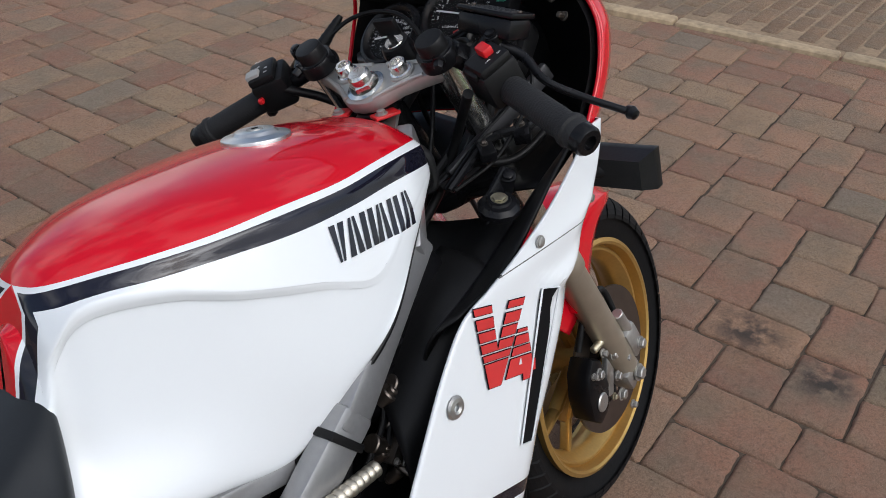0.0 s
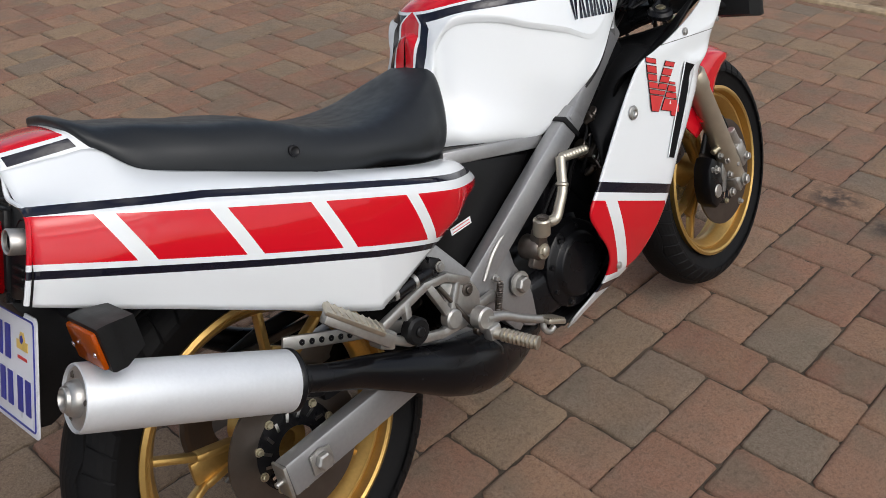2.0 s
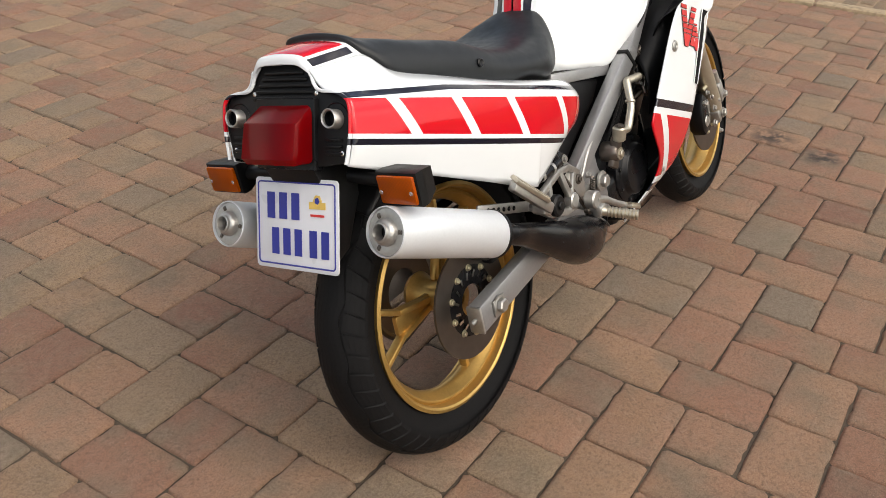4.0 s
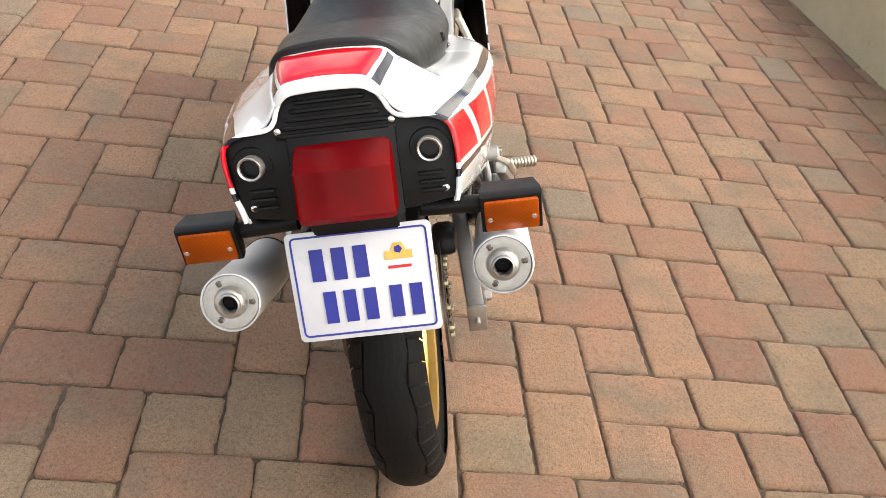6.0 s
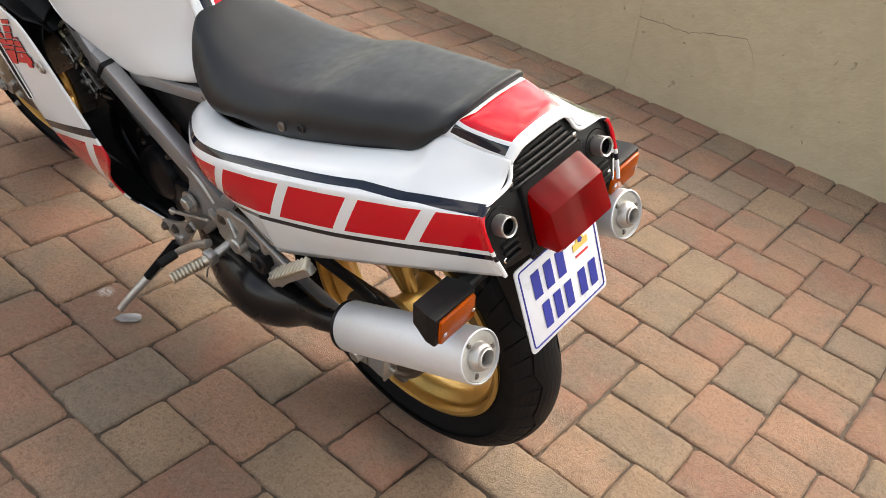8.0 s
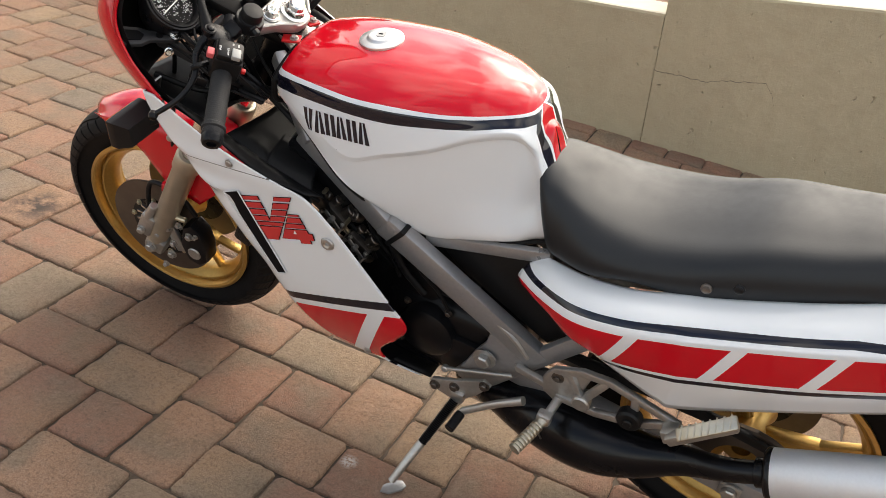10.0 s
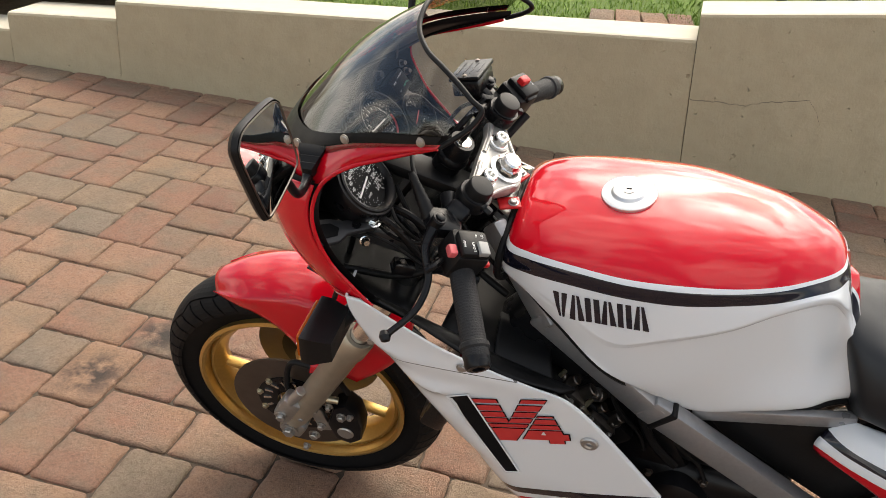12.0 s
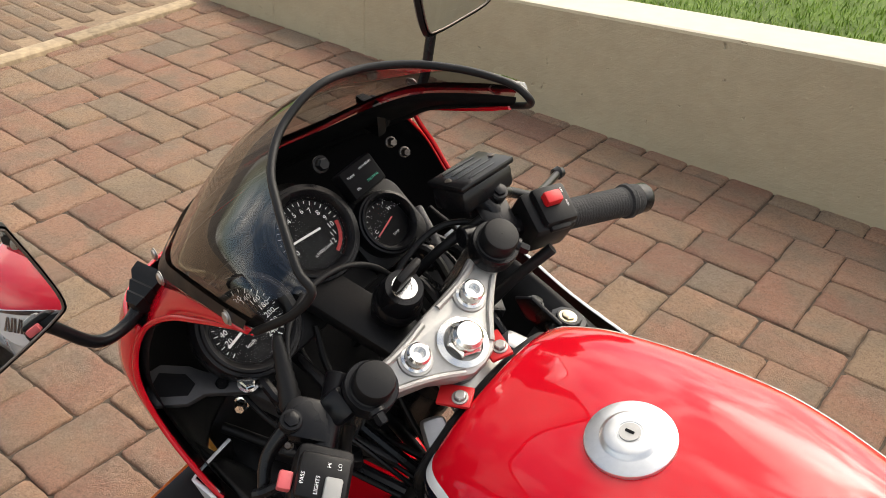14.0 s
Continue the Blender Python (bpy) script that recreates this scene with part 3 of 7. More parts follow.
    f.append([c, c + 1, c + 2])
grass = part("grass", (v, f, [0] * len(f)), M_GRASS, smooth=False)
tagged(grass, "short bright green grass blades of the lawn", "grass", kind="stuff")


for k in range(4):
    x = 0.795 + 0.108 * k
    y = wall_y(x) - 0.345
    edging = part("edging_brick", box((0.102, 0.205, 0.050), pose(x, y, 0.502 - 0.062 * (x - 0.75), 2.0 * math.sin(k * 2.3), 3.0, 8 + 3 * math.sin(k * 1.7)), 0.006), M_PAVER)
    tagged(edging, "reddish clay brick set in the lawn's edge", "brick", "bricks edging the lawn")


def strap_tuft(seed):
    r = random.Random(seed)
    v, f = [], []
    for k in range(46):
        a, reach, top, w = r.uniform(0, 6.3), r.uniform(0.05, 0.16), r.uniform(0.08, 0.17), r.uniform(0.003, 0.006)
        ca, sa = math.cos(a), math.sin(a)
        c = len(v)
        for s in range(5):
            q = s / 4
            d = reach * q
            z = top * (1.6 * q - 0.9 * q * q)
            ww = w * (1 - q * 0.9)
            v += [Vector((ca * d - sa * ww, sa * d + ca * ww, z)), Vector((ca * d + sa * ww, sa * d - ca * ww, z))]
        f += [[c + 2 * s, c + 2 * s + 1, c + 2 * s + 3, c + 2 * s + 2] for s in range(4)]
    return v, f, [0] * len(f)


tufts = [mesh_of("grass_tuft", strap_tuft(s), M_TUFT, False) for s in range(3)]
for k in range(11):
    x = 0.42 - 0.14 * k
    t = new("grass_tuft", tufts[k % 3])
    t.matrix_world = pose(x, wall_y(x) - 0.42 + 0.05 * math.sin(k * 2.1), 0.61 + 0.14 * (0.73 - x) - 0.05, 0, 0, 57 * k)
    tagged(t, "grey-green strap-leaved edging plant behind the wall", "plant", "plants along the wall")
bank = part("planting_bed", skin([[(-3.2, wall_y(-3.2) - 0.2, 1.08), (-3.2, wall_y(-3.2) - 0.9, 1.12)], [(0.70, wall_y(0.7) - 0.2, 0.59), (0.70, wall_y(0.7) - 0.9, 0.60)]], 8, 4, True), M_SOIL)
tagged(bank, "dark planting bed behind the high wall", "bed", kind="structure")

from mathutils.bvhtree import BVHTree

# ---- the motorcycle; its own axes: x ahead, y to its left, z up, rear axle over x = 0 ----
bike = new("motorcycle")
bike.matrix_world = pose(0, 0, -0.0028, -LEAN) @ pose(0, 0, 0, 0, PITCH)
tagged(bike, "red and white sports motorcycle with gold wheels on its stand", "motorcycle")
FRONT, REAR = (1.375, 0.0, 0.250), (0.0, 0.0, 0.334)
# the bars stand a little to the left; the tail rises behind the frame
STEER_TURN = Matrix.Translation((1.007, 0, 0.905)) @ Matrix.Rotation(radians(3.6), 4, Vector((-0.447, 0.0, 0.895))) @ Matrix.Translation((-1.007, 0, -0.905))
STEERED = {"front_wheel", "fork_leg", "front_axle", "front_mudguard", "fork_brace", "top_yoke", "lower_yoke", "fork_cap", "handlebar", "brake_reservoir", "ignition_lock", "cable_boot"}
TWISTED = {"tail_cover", "rear_panel", "tail_side_panel", "seat"}
ROUND = {"front_wheel", "rear_wheel", "swingarm", "sprocket", "chain", "chain_guard", "rear_caliper"}


def settled(shape, name, parent):
    """Turns what steers, lifts the tail and leans its shell over, for a part of the motorcycle."""
    chain = [name]
    while parent is not None and parent is not bike:
        chain.append(parent.name.split(".")[0])
        parent = parent.parent
    pts = [Vector(p) for p in shape[0]]
    if chain[-1] in STEERED:
        pts = [STEER_TURN @ p for p in pts]
    elif chain[-1] not in ROUND:
        for p in pts:
            if chain[-1] in TWISTED:
                p.y += 0.075 * max(p.z - 0.745, 0.0) * min(max((-0.04 - p.x) / 0.16, 0.0), 1.0)
            p.z += 0.021 * min(max((0.36 - p.x) / 0.62, 0.0), 1.05) * min(max((p.z - 0.36) / 0.22, 0.0), 1.0)
    return pts, shape[1], shape[2]


AXIS_Y = frame_to((0, 0, 0), (0, 1, 0))


def tyre_shape(outer, rim_r, half, seg=64):
    """A motorcycle tyre with a round crown and cut grooves."""
    prof = []
    bead = half * 0.72
    for k in range(15):
        a = math.pi * (k / 14)
        prof.append((rim_r + (outer - rim_r) * math.sin(a) ** 0.62, -math.cos(a) * half if 2 < k < 12 else -math.cos(a) * half * (0.78 if k in (1, 13) else 0.56 if k in (0, 14) else 0.95)))
    prof += [(rim_r - 0.004, bead * 0.95), (rim_r - 0.004, -bead * 0.95)]
    return lathe(prof, seg, AXIS_Y, close=True)


def tread_shape(outer, rim_r, half, count, twist):
    """Raised tread blocks in slanted rows over the crown."""
    v, f = [], []

    def at(u, ang, lift):
        a = math.pi * (0.5 + u * 0.5)
        r = rim_r + (outer - rim_r) * math.sin(a) ** 0.62 + lift
        return Vector((r * math.cos(ang), -math.cos(a) * half, r * math.sin(ang)))

    def zig(q):
        # sawtooth groove between crown and shoulder
        w = q % 1.0
        return 0.27 + 0.13 * (w / 0.7 if w < 0.7 else (1.0 - w) / 0.3)

    turns, sub = count // 2, 10
    n = turns * sub
    rows = []
    for i in range(n):
        ang = 2 * math.pi * i / n
        lo, hi = -zig(i / sub + 0.5), zig(i / sub)
        us = [lo + (hi - lo) * j / 6 for j in range(7)]
        rows.append(len(v))
        v += [at(lo, ang, -0.004)] + [at(u, ang, 0.0034) for u in us] + [at(hi, ang, -0.004)]
    for i in range(n):
        a, b = rows[i], rows[(i + 1) % n]
        f += [[a + j, a + j + 1, b + j + 1, b + j] for j in range(8)]
    # slits in the crown and blocks on the shoulders
    step = 2 * math.pi / (count + turns)
    for k in range(count + turns):
        for side in (-1, 1):
            c, m = len(v), 4
            for lift, e0, e1 in ((0.0034, 0.06, 0.90), (-0.004, 0.04, 0.93)):
                for i in range(m + 1):
                    for e in (e0, e1):
                        ang = step * (k + e)
                        u0 = zig(ang / (2 * math.pi) * turns + (0.5 if side < 0 else 0.0)) + 0.045
                        u = u0 + (0.76 - u0) * i / m
                        v.append(at(side * u, ang + twist * (u - 0.3) ** 2, lift))
            h = 2 * (m + 1)
            f += [[c + 2 * i, c + 2 * i + 1, c + 2 * i + 3, c + 2 * i + 2] for i in range(m)]
            for i in range(m):
                f += [[c + 2 * i, c + 2 * i + 2, c + h + 2 * i + 2, c + h + 2 * i], [c + 2 * i + 1, c + h + 2 * i + 1, c + h + 2 * i + 3, c + 2 * i + 3]]
            f += [[c, c + h, c + h + 1, c + 1], [c + 2 * m, c + 2 * m + 1, c + h + 2 * m + 1, c + h + 2 * m]]
    return v, f, [0] * len(f)


def wheel(name, centre, outer, rim_r, half, lip, spoke_turn, label):
    m = Matrix.Translation(centre)
    edge = [(rim_r + 0.004, lip), (rim_r + 0.006, lip + 0.005), (rim_r - 0.001, lip + 0.008), (rim_r - 0.006, lip + 0.005), (rim_r - 0.0075, lip - 0.003), (rim_r - 0.009, lip - 0.014), (rim_r - 0.0145, lip - 0.010), (rim_r - 0.0185, lip - 0.011), (rim_r - 0.0215, lip - 0.016), (rim_r - 0.030, lip * 0.35), (rim_r - 0.034, 0.006)]
    prof = edge + [(r, -y) for r, y in edge[::-1]]
    rim = part(name, moved(lathe(prof, 72, AXIS_Y, close=True), m), M_GOLD, bike, label)
    part("tyre", moved(tyre_shape(outer - 0.004, rim_r, half), m), M_RUBBER, rim, "black rubber tyre")
    tread = part("tread", moved(tread_shape(outer - 0.004, rim_r, half, 34, 0.30), m), M_RUBBER, rim, smooth=False)
    tagged(tread, kind="stuff")
    hub = lathe([(0.018, -0.060), (0.040, -0.056), (0.046, -0.045), (0.038, -0.030), (0.034, 0.0), (0.038, 0.030), (0.046, 0.045), (0.040, 0.056), (0.018, 0.060)], 32, AXIS_Y)
    part("hub", moved(hub, m), M_GOLD, rim)
    for k in range(3):
        a = radians(spoke_turn + 120 * k)
        arms = []
        for s in (-1, 1):
            b = a + s * 0.30
            p0 = Vector((math.cos(a + s * 0.22) * 0.036, 0, math.sin(a + s * 0.22) * 0.036))
            p1 = Vector((math.cos(a + s * 0.20) * rim_r * 0.55, 0, math.sin(a + s * 0.20) * rim_r * 0.55))
            p2 = Vector((math.cos(b) * (rim_r - 0.031), 0, math.sin(b) * (rim_r - 0.031)))
            arms.append(bar(p0, p1, 0.026, 0.014, (-math.sin(a), 0, math.cos(a)), 0.005, 0.006))
            arms.append(bar(p1, p2, 0.022, 0.013, (-math.sin(b), 0, math.cos(b)), 0.005, 0.008))
        web0 = Vector((math.cos(a) * 0.03, 0, math.sin(a) * 0.03))
        web1 = Vector((math.cos(a) * rim_r * 0.60, 0, math.sin(a) * rim_r * 0.60))
        arms.append(bar(web0, web1, 0.012, 0.040, (-math.sin(a), 0, math.cos(a)), 0.003))
        part("spoke", moved(join(*arms), m), M_GOLD, rim)
    return rim


front_wheel = wheel("front_wheel", FRONT, 0.298, 0.212, 0.060, 0.043, 100, "gold cast front wheel with paired spokes")
rear_wheel = wheel("rear_wheel", REAR, 0.334, 0.236, 0.063, 0.040, 58, "gold cast rear wheel with paired spokes")


def brake_disc(centre, y, r, wheel_ob):
    m = Matrix.Translation((centre[0], y, centre[2])) @ AXIS_Y
    ring = lathe([(r, -0.0025), (r, 0.0025), (r * 0.60, 0.0025), (r * 0.60, -0.0025)], 64, m, close=True)
    d = part("brake_disc", ring, M_STEEL, wheel_ob, "brown-tinted steel brake disc with drilled black carrier")
    side = 1 if y > 0 else -1
    carrier = [lathe([(r * 0.61, -0.003), (r * 0.61, 0.004), (r * 0.30, 0.006), (r * 0.28, -0.003)], 40, m, close=True)]
    part("carrier", join(*carrier), M_SATIN, d)
    slots = []
    for k in range(16):
        a = 2 * math.pi * k / 16
        p = Vector((math.cos(a) * r * 0.52, 0, math.sin(a) * r * 0.52))
        q = Vector((math.cos(a + 0.10) * r * 0.40, 0, math.sin(a + 0.10) * r * 0.40))
        slots.append(moved(bar(p, q, 0.002, r * 0.045, (-math.sin(a), 0, math.cos(a)), 0.0), Matrix.Translation((centre[0], y + side * 0.0055, centre[2]))))
    for s in slots:
        part("slot", s, M_CHROME, d, smooth=False)
    for k in range(10):
        a = 2 * math.pi * (k + 0.3) / 10
        p = Vector((centre[0] + math.cos(a) * r * 0.58, y + side * 0.003, centre[2] + math.sin(a) * r * 0.58))
        part("bolt", bolt(p, (0, side, 0), 0.0055, 0.007), M_BRASS, d)
    return d


brake_disc(FRONT, 0.066, 0.134, front_wheel)
brake_disc(FRONT, -0.066, 0.134, front_wheel)
brake_disc(REAR, -0.088, 0.122, rear_wheel)

# fork: legs along the steering axis
FORK_TOP, FORK_LOW = Vector((1.050, 0.100, 0.925)), Vector((1.372, 0.100, 0.237))


def dropped(shape):
    """What sits beside the front axle."""
    return moved(shape, Matrix.Translation((0.004, 0, -0.046)))


def fork_leg(side):
    top, low = Vector((FORK_TOP.x, side * FORK_TOP.y, FORK_TOP.z)), Vector((FORK_LOW.x, side * FORK_LOW.y, FORK_LOW.z))
    d = (top - low).normalized()
    m = frame_to(low - d * 0.028, d)
    leg = part("fork_leg", lathe([(0.0003, 0), (0.015, 0.0), (0.019, 0.008), (0.023, 0.040), (0.0265, 0.075), (0.0265, 0.33), (0.030, 0.335), (0.030, 0.375), (0.026, 0.381), (0.019, 0.382)], 28, m), M_FORK, bike, "champagne anodised telescopic fork leg")
    part("stanchion", rod(low + d * 0.34, top, 0.0185, seg=20), M_CHROME, leg)
    part("axle_clamp", join(box((0.050, 0.040, 0.046), frame_to(low + Vector((-0.004, 0, -0.004)), d), 0.008), bolt(low + Vector((0, side * 0.022, -0.004)), (0, side, 0), 0.012, 0.012)), M_ALU, leg)
    anti = join(box((0.038, 0.036, 0.070), frame_to(low + d * 0.075 + Vector((0.030, side * 0.012, 0.0)), d), 0.008), rod(low + d * 0.10 + Vector((0.034, side * 0.02, 0)), low + d * 0.155 + Vector((0.030, side * 0.02, 0)), 0.010), bolt(low + d * 0.06 + Vector((0.034, side * 0.03, 0)), (0, side, 0), 0.009, 0.010))
    part("damper_unit", anti, M_ALU, leg)
    cal = dropped(side_slab([(1.226, 0.272), (1.248, 0.250), (1.280, 0.258), (1.294, 0.305), (1.280, 0.362), (1.254, 0.380), (1.232, 0.358), (1.222, 0.315)], side * 0.084, 0.046, 0.008))
    c = part("brake_caliper", cal, M_ENGINE, leg, "black brake caliper with round silver badge")
    part("badge", dropped(disc_shape(0.017, 0.005, 24, frame_to((1.256, side * 0.1085, 0.292), (0, side, 0)))), M_ALU, c)
    part("bolt", dropped(bolt((1.318, side * 0.108, 0.352), (0, side, 0), 0.010, 0.010)), M_ALU, c)
    part("bolt", dropped(bolt((1.322, side * 0.108, 0.262), (0, side, 0), 0.009, 0.010)), M_ALU, c)
    for x, z, r in ((1.286, 0.372, 0.006), (1.262, 0.345, 0.008), (1.244, 0.352, 0.005), (1.300, 0.318, 0.007), (1.340, 0.330, 0.006), (1.336, 0.232, 0.006)):
        part("bolt", dropped(bolt((x, side * (0.118 if x > 1.29 else 0.106), z), (0, side, 0), r, 0.010)), M_ALU, c)
    part("union", dropped(rod((1.268, side * 0.10, 0.386), (1.30, side * 0.105, 0.392), 0.007)), M_BRASS, c)
    part("bracket", dropped(bar((1.30, side * 0.094, 0.27), (1.335, side * 0.094, 0.375), 0.012, 0.028, (1, 0, 0), 0.004)), M_ALU, leg)
    part("brake_hose", dropped(tube([(1.255, side * 0.08, 0.390), (1.285, side * 0.085, 0.44), (1.36, side * 0.080, 0.45), (1.375, side * 0.09, 0.40), (1.365, side * 0.10, 0.36)], 0.006)), M_BLACK, leg)
    return leg


fork_leg(1)
fork_leg(-1)
part("front_axle", rod((1.372, -0.125, 0.233), (1.372, 0.125, 0.233), 0.010), M_CHROME, bike)


def fender_shape():
    rows = []
    for k in range(9):
        a = radians(60 + 74 * k / 8)
        top = 0.309 + 0.008 * math.sin(math.pi * k / 8)
        drop = (0.012, 0.030, 0.050, 0.082, 0.122, 0.145, 0.142, 0.130, 0.115)[k]
        wide = (0.040, 0.060, 0.068, 0.072, 0.074, 0.076, 0.080, 0.082, 0.082)[k]
        row = []
        for u, dr in ((-1.0, -drop), (-0.99, -drop * 0.45), (-0.86, -0.010), (-0.45, 0.004), (0, 0.008), (0.45, 0.004), (0.86, -0.010), (0.99, -drop * 0.45), (1.0, -drop)):
            r = top + dr
            row.append((FRONT[0] + r * math.cos(a), wide * u, FRONT[2] + r * math.sin(a)))
        rows.append(row)
    return skin(rows, 36, 33)


part("front_mudguard", fender_shape(), [M_RED, M_BLACK], bike, "glossy red front mudguard", thick=0.003, inner=1)
part("fork_brace", dropped(side_slab([(1.245, 0.50), (1.32, 0.475), (1.325, 0.452), (1.25, 0.47)], 0.0, 0.20, 0.006)), M_RED, bike)

# ---- fairing side panels ----
SIDE_ROWS = ((0.205, 0.640, 0.66), (0.235, 0.640, 0.70), (0.265, 0.665, 0.765), (0.300, 0.692, 0.855), (0.340, 0.702, 0.912), (0.380, 0.688, 0.948), (0.430, 0.655, 0.982), (0.477, 0.636, 1.014), (0.524, 0.675, 1.056), (0.600, 0.744, 1.116), (0.660, 0.802, 1.160), (0.696, 0.850, 1.186), (0.706, 0.905, 1.190), (0.716, 0.960, 1.192), (0.738, 1.040, 1.196), (0.770, 1.110, 1.198), (0.798, 1.165, 1.190))


def side_y(x, z, s):
    """Distance of the panel from the middle plane; s runs from its rear edge to its front edge."""
    y = 0.232 - 0.9 * max(0.0, 0.50 - z) ** 1.9 - 0.055 * max(0.0, (s - 0.72) / 0.28) ** 2
    if z < 0.30:
        y -= 0.25 * (0.30 - z)
    # a raised lip sweeps in from the front edge, hollow below it
    lip = 0.644 + 0.022 * ((x - 1.045) / 0.06) ** 2
    fade = math.exp(-((x - 1.050) / 0.055) ** 4)
    y += fade * (0.0065 * math.exp(-((z - lip) / 0.011) ** 2) - 0.0050 * math.exp(-((z - lip + 0.032) / 0.020) ** 2))
    return y + 0.006 * math.exp(-((z - 0.700) / 0.02) ** 2) * s


def side_panel():
    fine = curve([r for r in SIDE_ROWS], 110)
    v, nv = [], 44
    for z, xr, xf in fine:
        for k in range(nv):
            s = k / (nv - 1)
            x = xr + (xf - xr) * s
            v.append(Vector((x, side_y(x, z, s), z)))
    f = [[i * nv + k, i * nv + k + 1, (i + 1) * nv + k + 1, (i + 1) * nv + k][::-1] for i in range(len(fine) - 1) for k in range(nv - 1)]
    return v, f, [0] * len(f)


def on_side(x, z, lift=0.002):
    for (z0, r0, f0), (z1, r1, f1) in zip(SIDE_ROWS, SIDE_ROWS[1:]):
        if z0 <= z <= z1:
            k = (z - z0) / (z1 - z0)
            xr, xf = r0 + (r1 - r0) * k, f0 + (f1 - f0) * k
            return Vector((x, side_y(x, z, min(max((x - xr) / (xf - xr), 0), 1)) + lift, z))
    return Vector((x, 0.23 + lift, z))


def decal(polys, n=5):
    """Thin raised patches lying on the left side panel: each four (x, z) corners."""
    v, f = [], []
    for a, b, c, d in polys:
        k0 = len(v)
        for i in range(n + 1):
            for j in range(n + 1):
                s, t = i / n, j / n
                x = (a[0] * (1 - s) + b[0] * s) * (1 - t) + (d[0] * (1 - s) + c[0] * s) * t
                z = (a[1] * (1 - s) + b[1] * s) * (1 - t) + (d[1] * (1 - s) + c[1] * s) * t
                v.append(on_side(x, z))
        f += [[k0 + i * (n + 1) + j, k0 + (i + 1) * (n + 1) + j, k0 + (i + 1) * (n + 1) + j + 1, k0 + i * (n + 1) + j + 1] for i in range(n) for j in range(n)]
    return v, f, [0] * len(f)


def emblem(u, w, side):
    """Emblem coordinates (0..1 along the reading, 0..1 down) to the panel on one flank."""
    if side > 0:
        tl, tr, bl, br = (0.985, 0.646), (0.876, 0.691), (0.974, 0.546), (0.862, 0.592)
    else:
        tl, tr, bl, br = (0.864, 0.703), (0.958, 0.664), (0.828, 0.612), (0.922, 0.573)
    return tuple((tl[k] * (1 - u) + tr[k] * u) * (1 - w) + (bl[k] * (1 - u) + br[k] * u) * w for k in (0, 1))


def emblem_polys(gu, gw, side):
    """Two slanted figures cut into slats by white gaps."""
    out = []

    def slat(w0, w1, left, right):
        out.append([(left(w0) - gu, w0 - gw), (right(w0) + gu, w0 - gw), (right(w1) + gu, w1 + gw), (left(w1) - gu, w1 + gw)])

    for w0, w1 in ((0.0, 0.085), (0.14, 0.265), (0.30, 0.415), (0.45, 0.555)):
        slat(w0, w1, lambda w: 0.36 * w, lambda w: 0.325 + 0.30 * w)
        slat(w0, w1, lambda w: 0.670 - 0.325 * w, lambda w: 0.995 - 0.415 * w)
    for w0, w1 in ((0.59, 0.665), (0.695, 1.0)):
        slat(w0, w1, lambda w: 0.36 * w, lambda w: 0.995 - 0.415 * w)
    for w0, w1 in ((0.385, 0.420), (0.460, 0.570), (0.600, 0.695)):
        slat(w0, w1, lambda w: 0.868 - 0.363 * (w - 0.42), lambda w: 1.08 + 0.33 * (w - 0.42))
    out.append([(0.757 - gu, 0.73 - gw), (1.180 + gu, 0.73 - gw), (1.205 + gu, 0.81), (0.728 - gu, 0.81)])
    out.append([(0.728 - gu, 0.81), (1.275 + gu, 0.81 - gw), (1.290 + gu, 0.957 + gw), (0.675 - gu, 0.957 + gw)])
    out.append([(1.025 - gu, 0.957), (1.215 + gu, 0.957), (1.225 + gu, 1.045 + gw), (1.040 - gu, 1.045 + gw)])
    return [[emblem(*p, side) for p in q] for q in out]


for side in (1, -1):
    flip = (lambda s: s) if side > 0 else mirrored
    panel = part("fairing_side_panel", flip(side_panel()), [M_FAIR, M_BLACK], bike, "white and red fairing side panel with black stripe and slatted red emblem", thick=0.004, inner=1)
    if side < 0:
        panel.modifiers[0].offset = -1.0
    slot = [(1.023, 0.641), (0.992, 0.656), (0.896, 0.490), (0.918, 0.479)]
    part("air_slot", flip(decal([slot], 14)), M_DIAL, panel)
    rim = [on_side(*p, lift=0.003) for p in slot] + [on_side(*slot[0], lift=0.003)]
    part("slot_edge", flip(tube(rim, 0.0013, 5, 6, smooth=False)), M_WHITE, panel)
    polys, back = emblem_polys(0.0, 0.0, side), emblem_polys(0.016, 0.010, side)
    for q in back:
        part("emblem_edge", flip(decal([q], 2)), M_INK, panel, smooth=False)
    for q in polys:
        fv, ff, fm = decal([q], 2)
        part("emblem_slat", flip(([o + Vector((0, 0.0008, 0)) for o in fv], ff, fm)), M_REDPRINT, panel, smooth=False)
    hole = [emblem(*p, side) for p in ((0.945, 0.745), (0.955, 0.745), (0.985, 0.825), (0.915, 0.825))]
    fv, ff, fm = decal([hole], 2)
    part("emblem_gap", flip(([o + Vector((0, 0.0016, 0)) for o in fv], ff, fm)), M_WHITE, panel, smooth=False)
    for x, z, r in ((1.005, 0.713, 0.006), (1.150, 0.700, 0.005), (0.735, 0.318, 0.006)):
        part("screw", flip(bolt(on_side(x, z), (0, 1, 0), r, 0.004, False)), M_ALU, panel)
    part("grommet", flip(join(lathe([(0.004, 0.002), (0.007, 0.004), (0.012, 0.003), (0.014, 0.0)], 24, frame_to(on_side(0.802, 0.615), (0, 1, 0))))), M_ALU, panel)

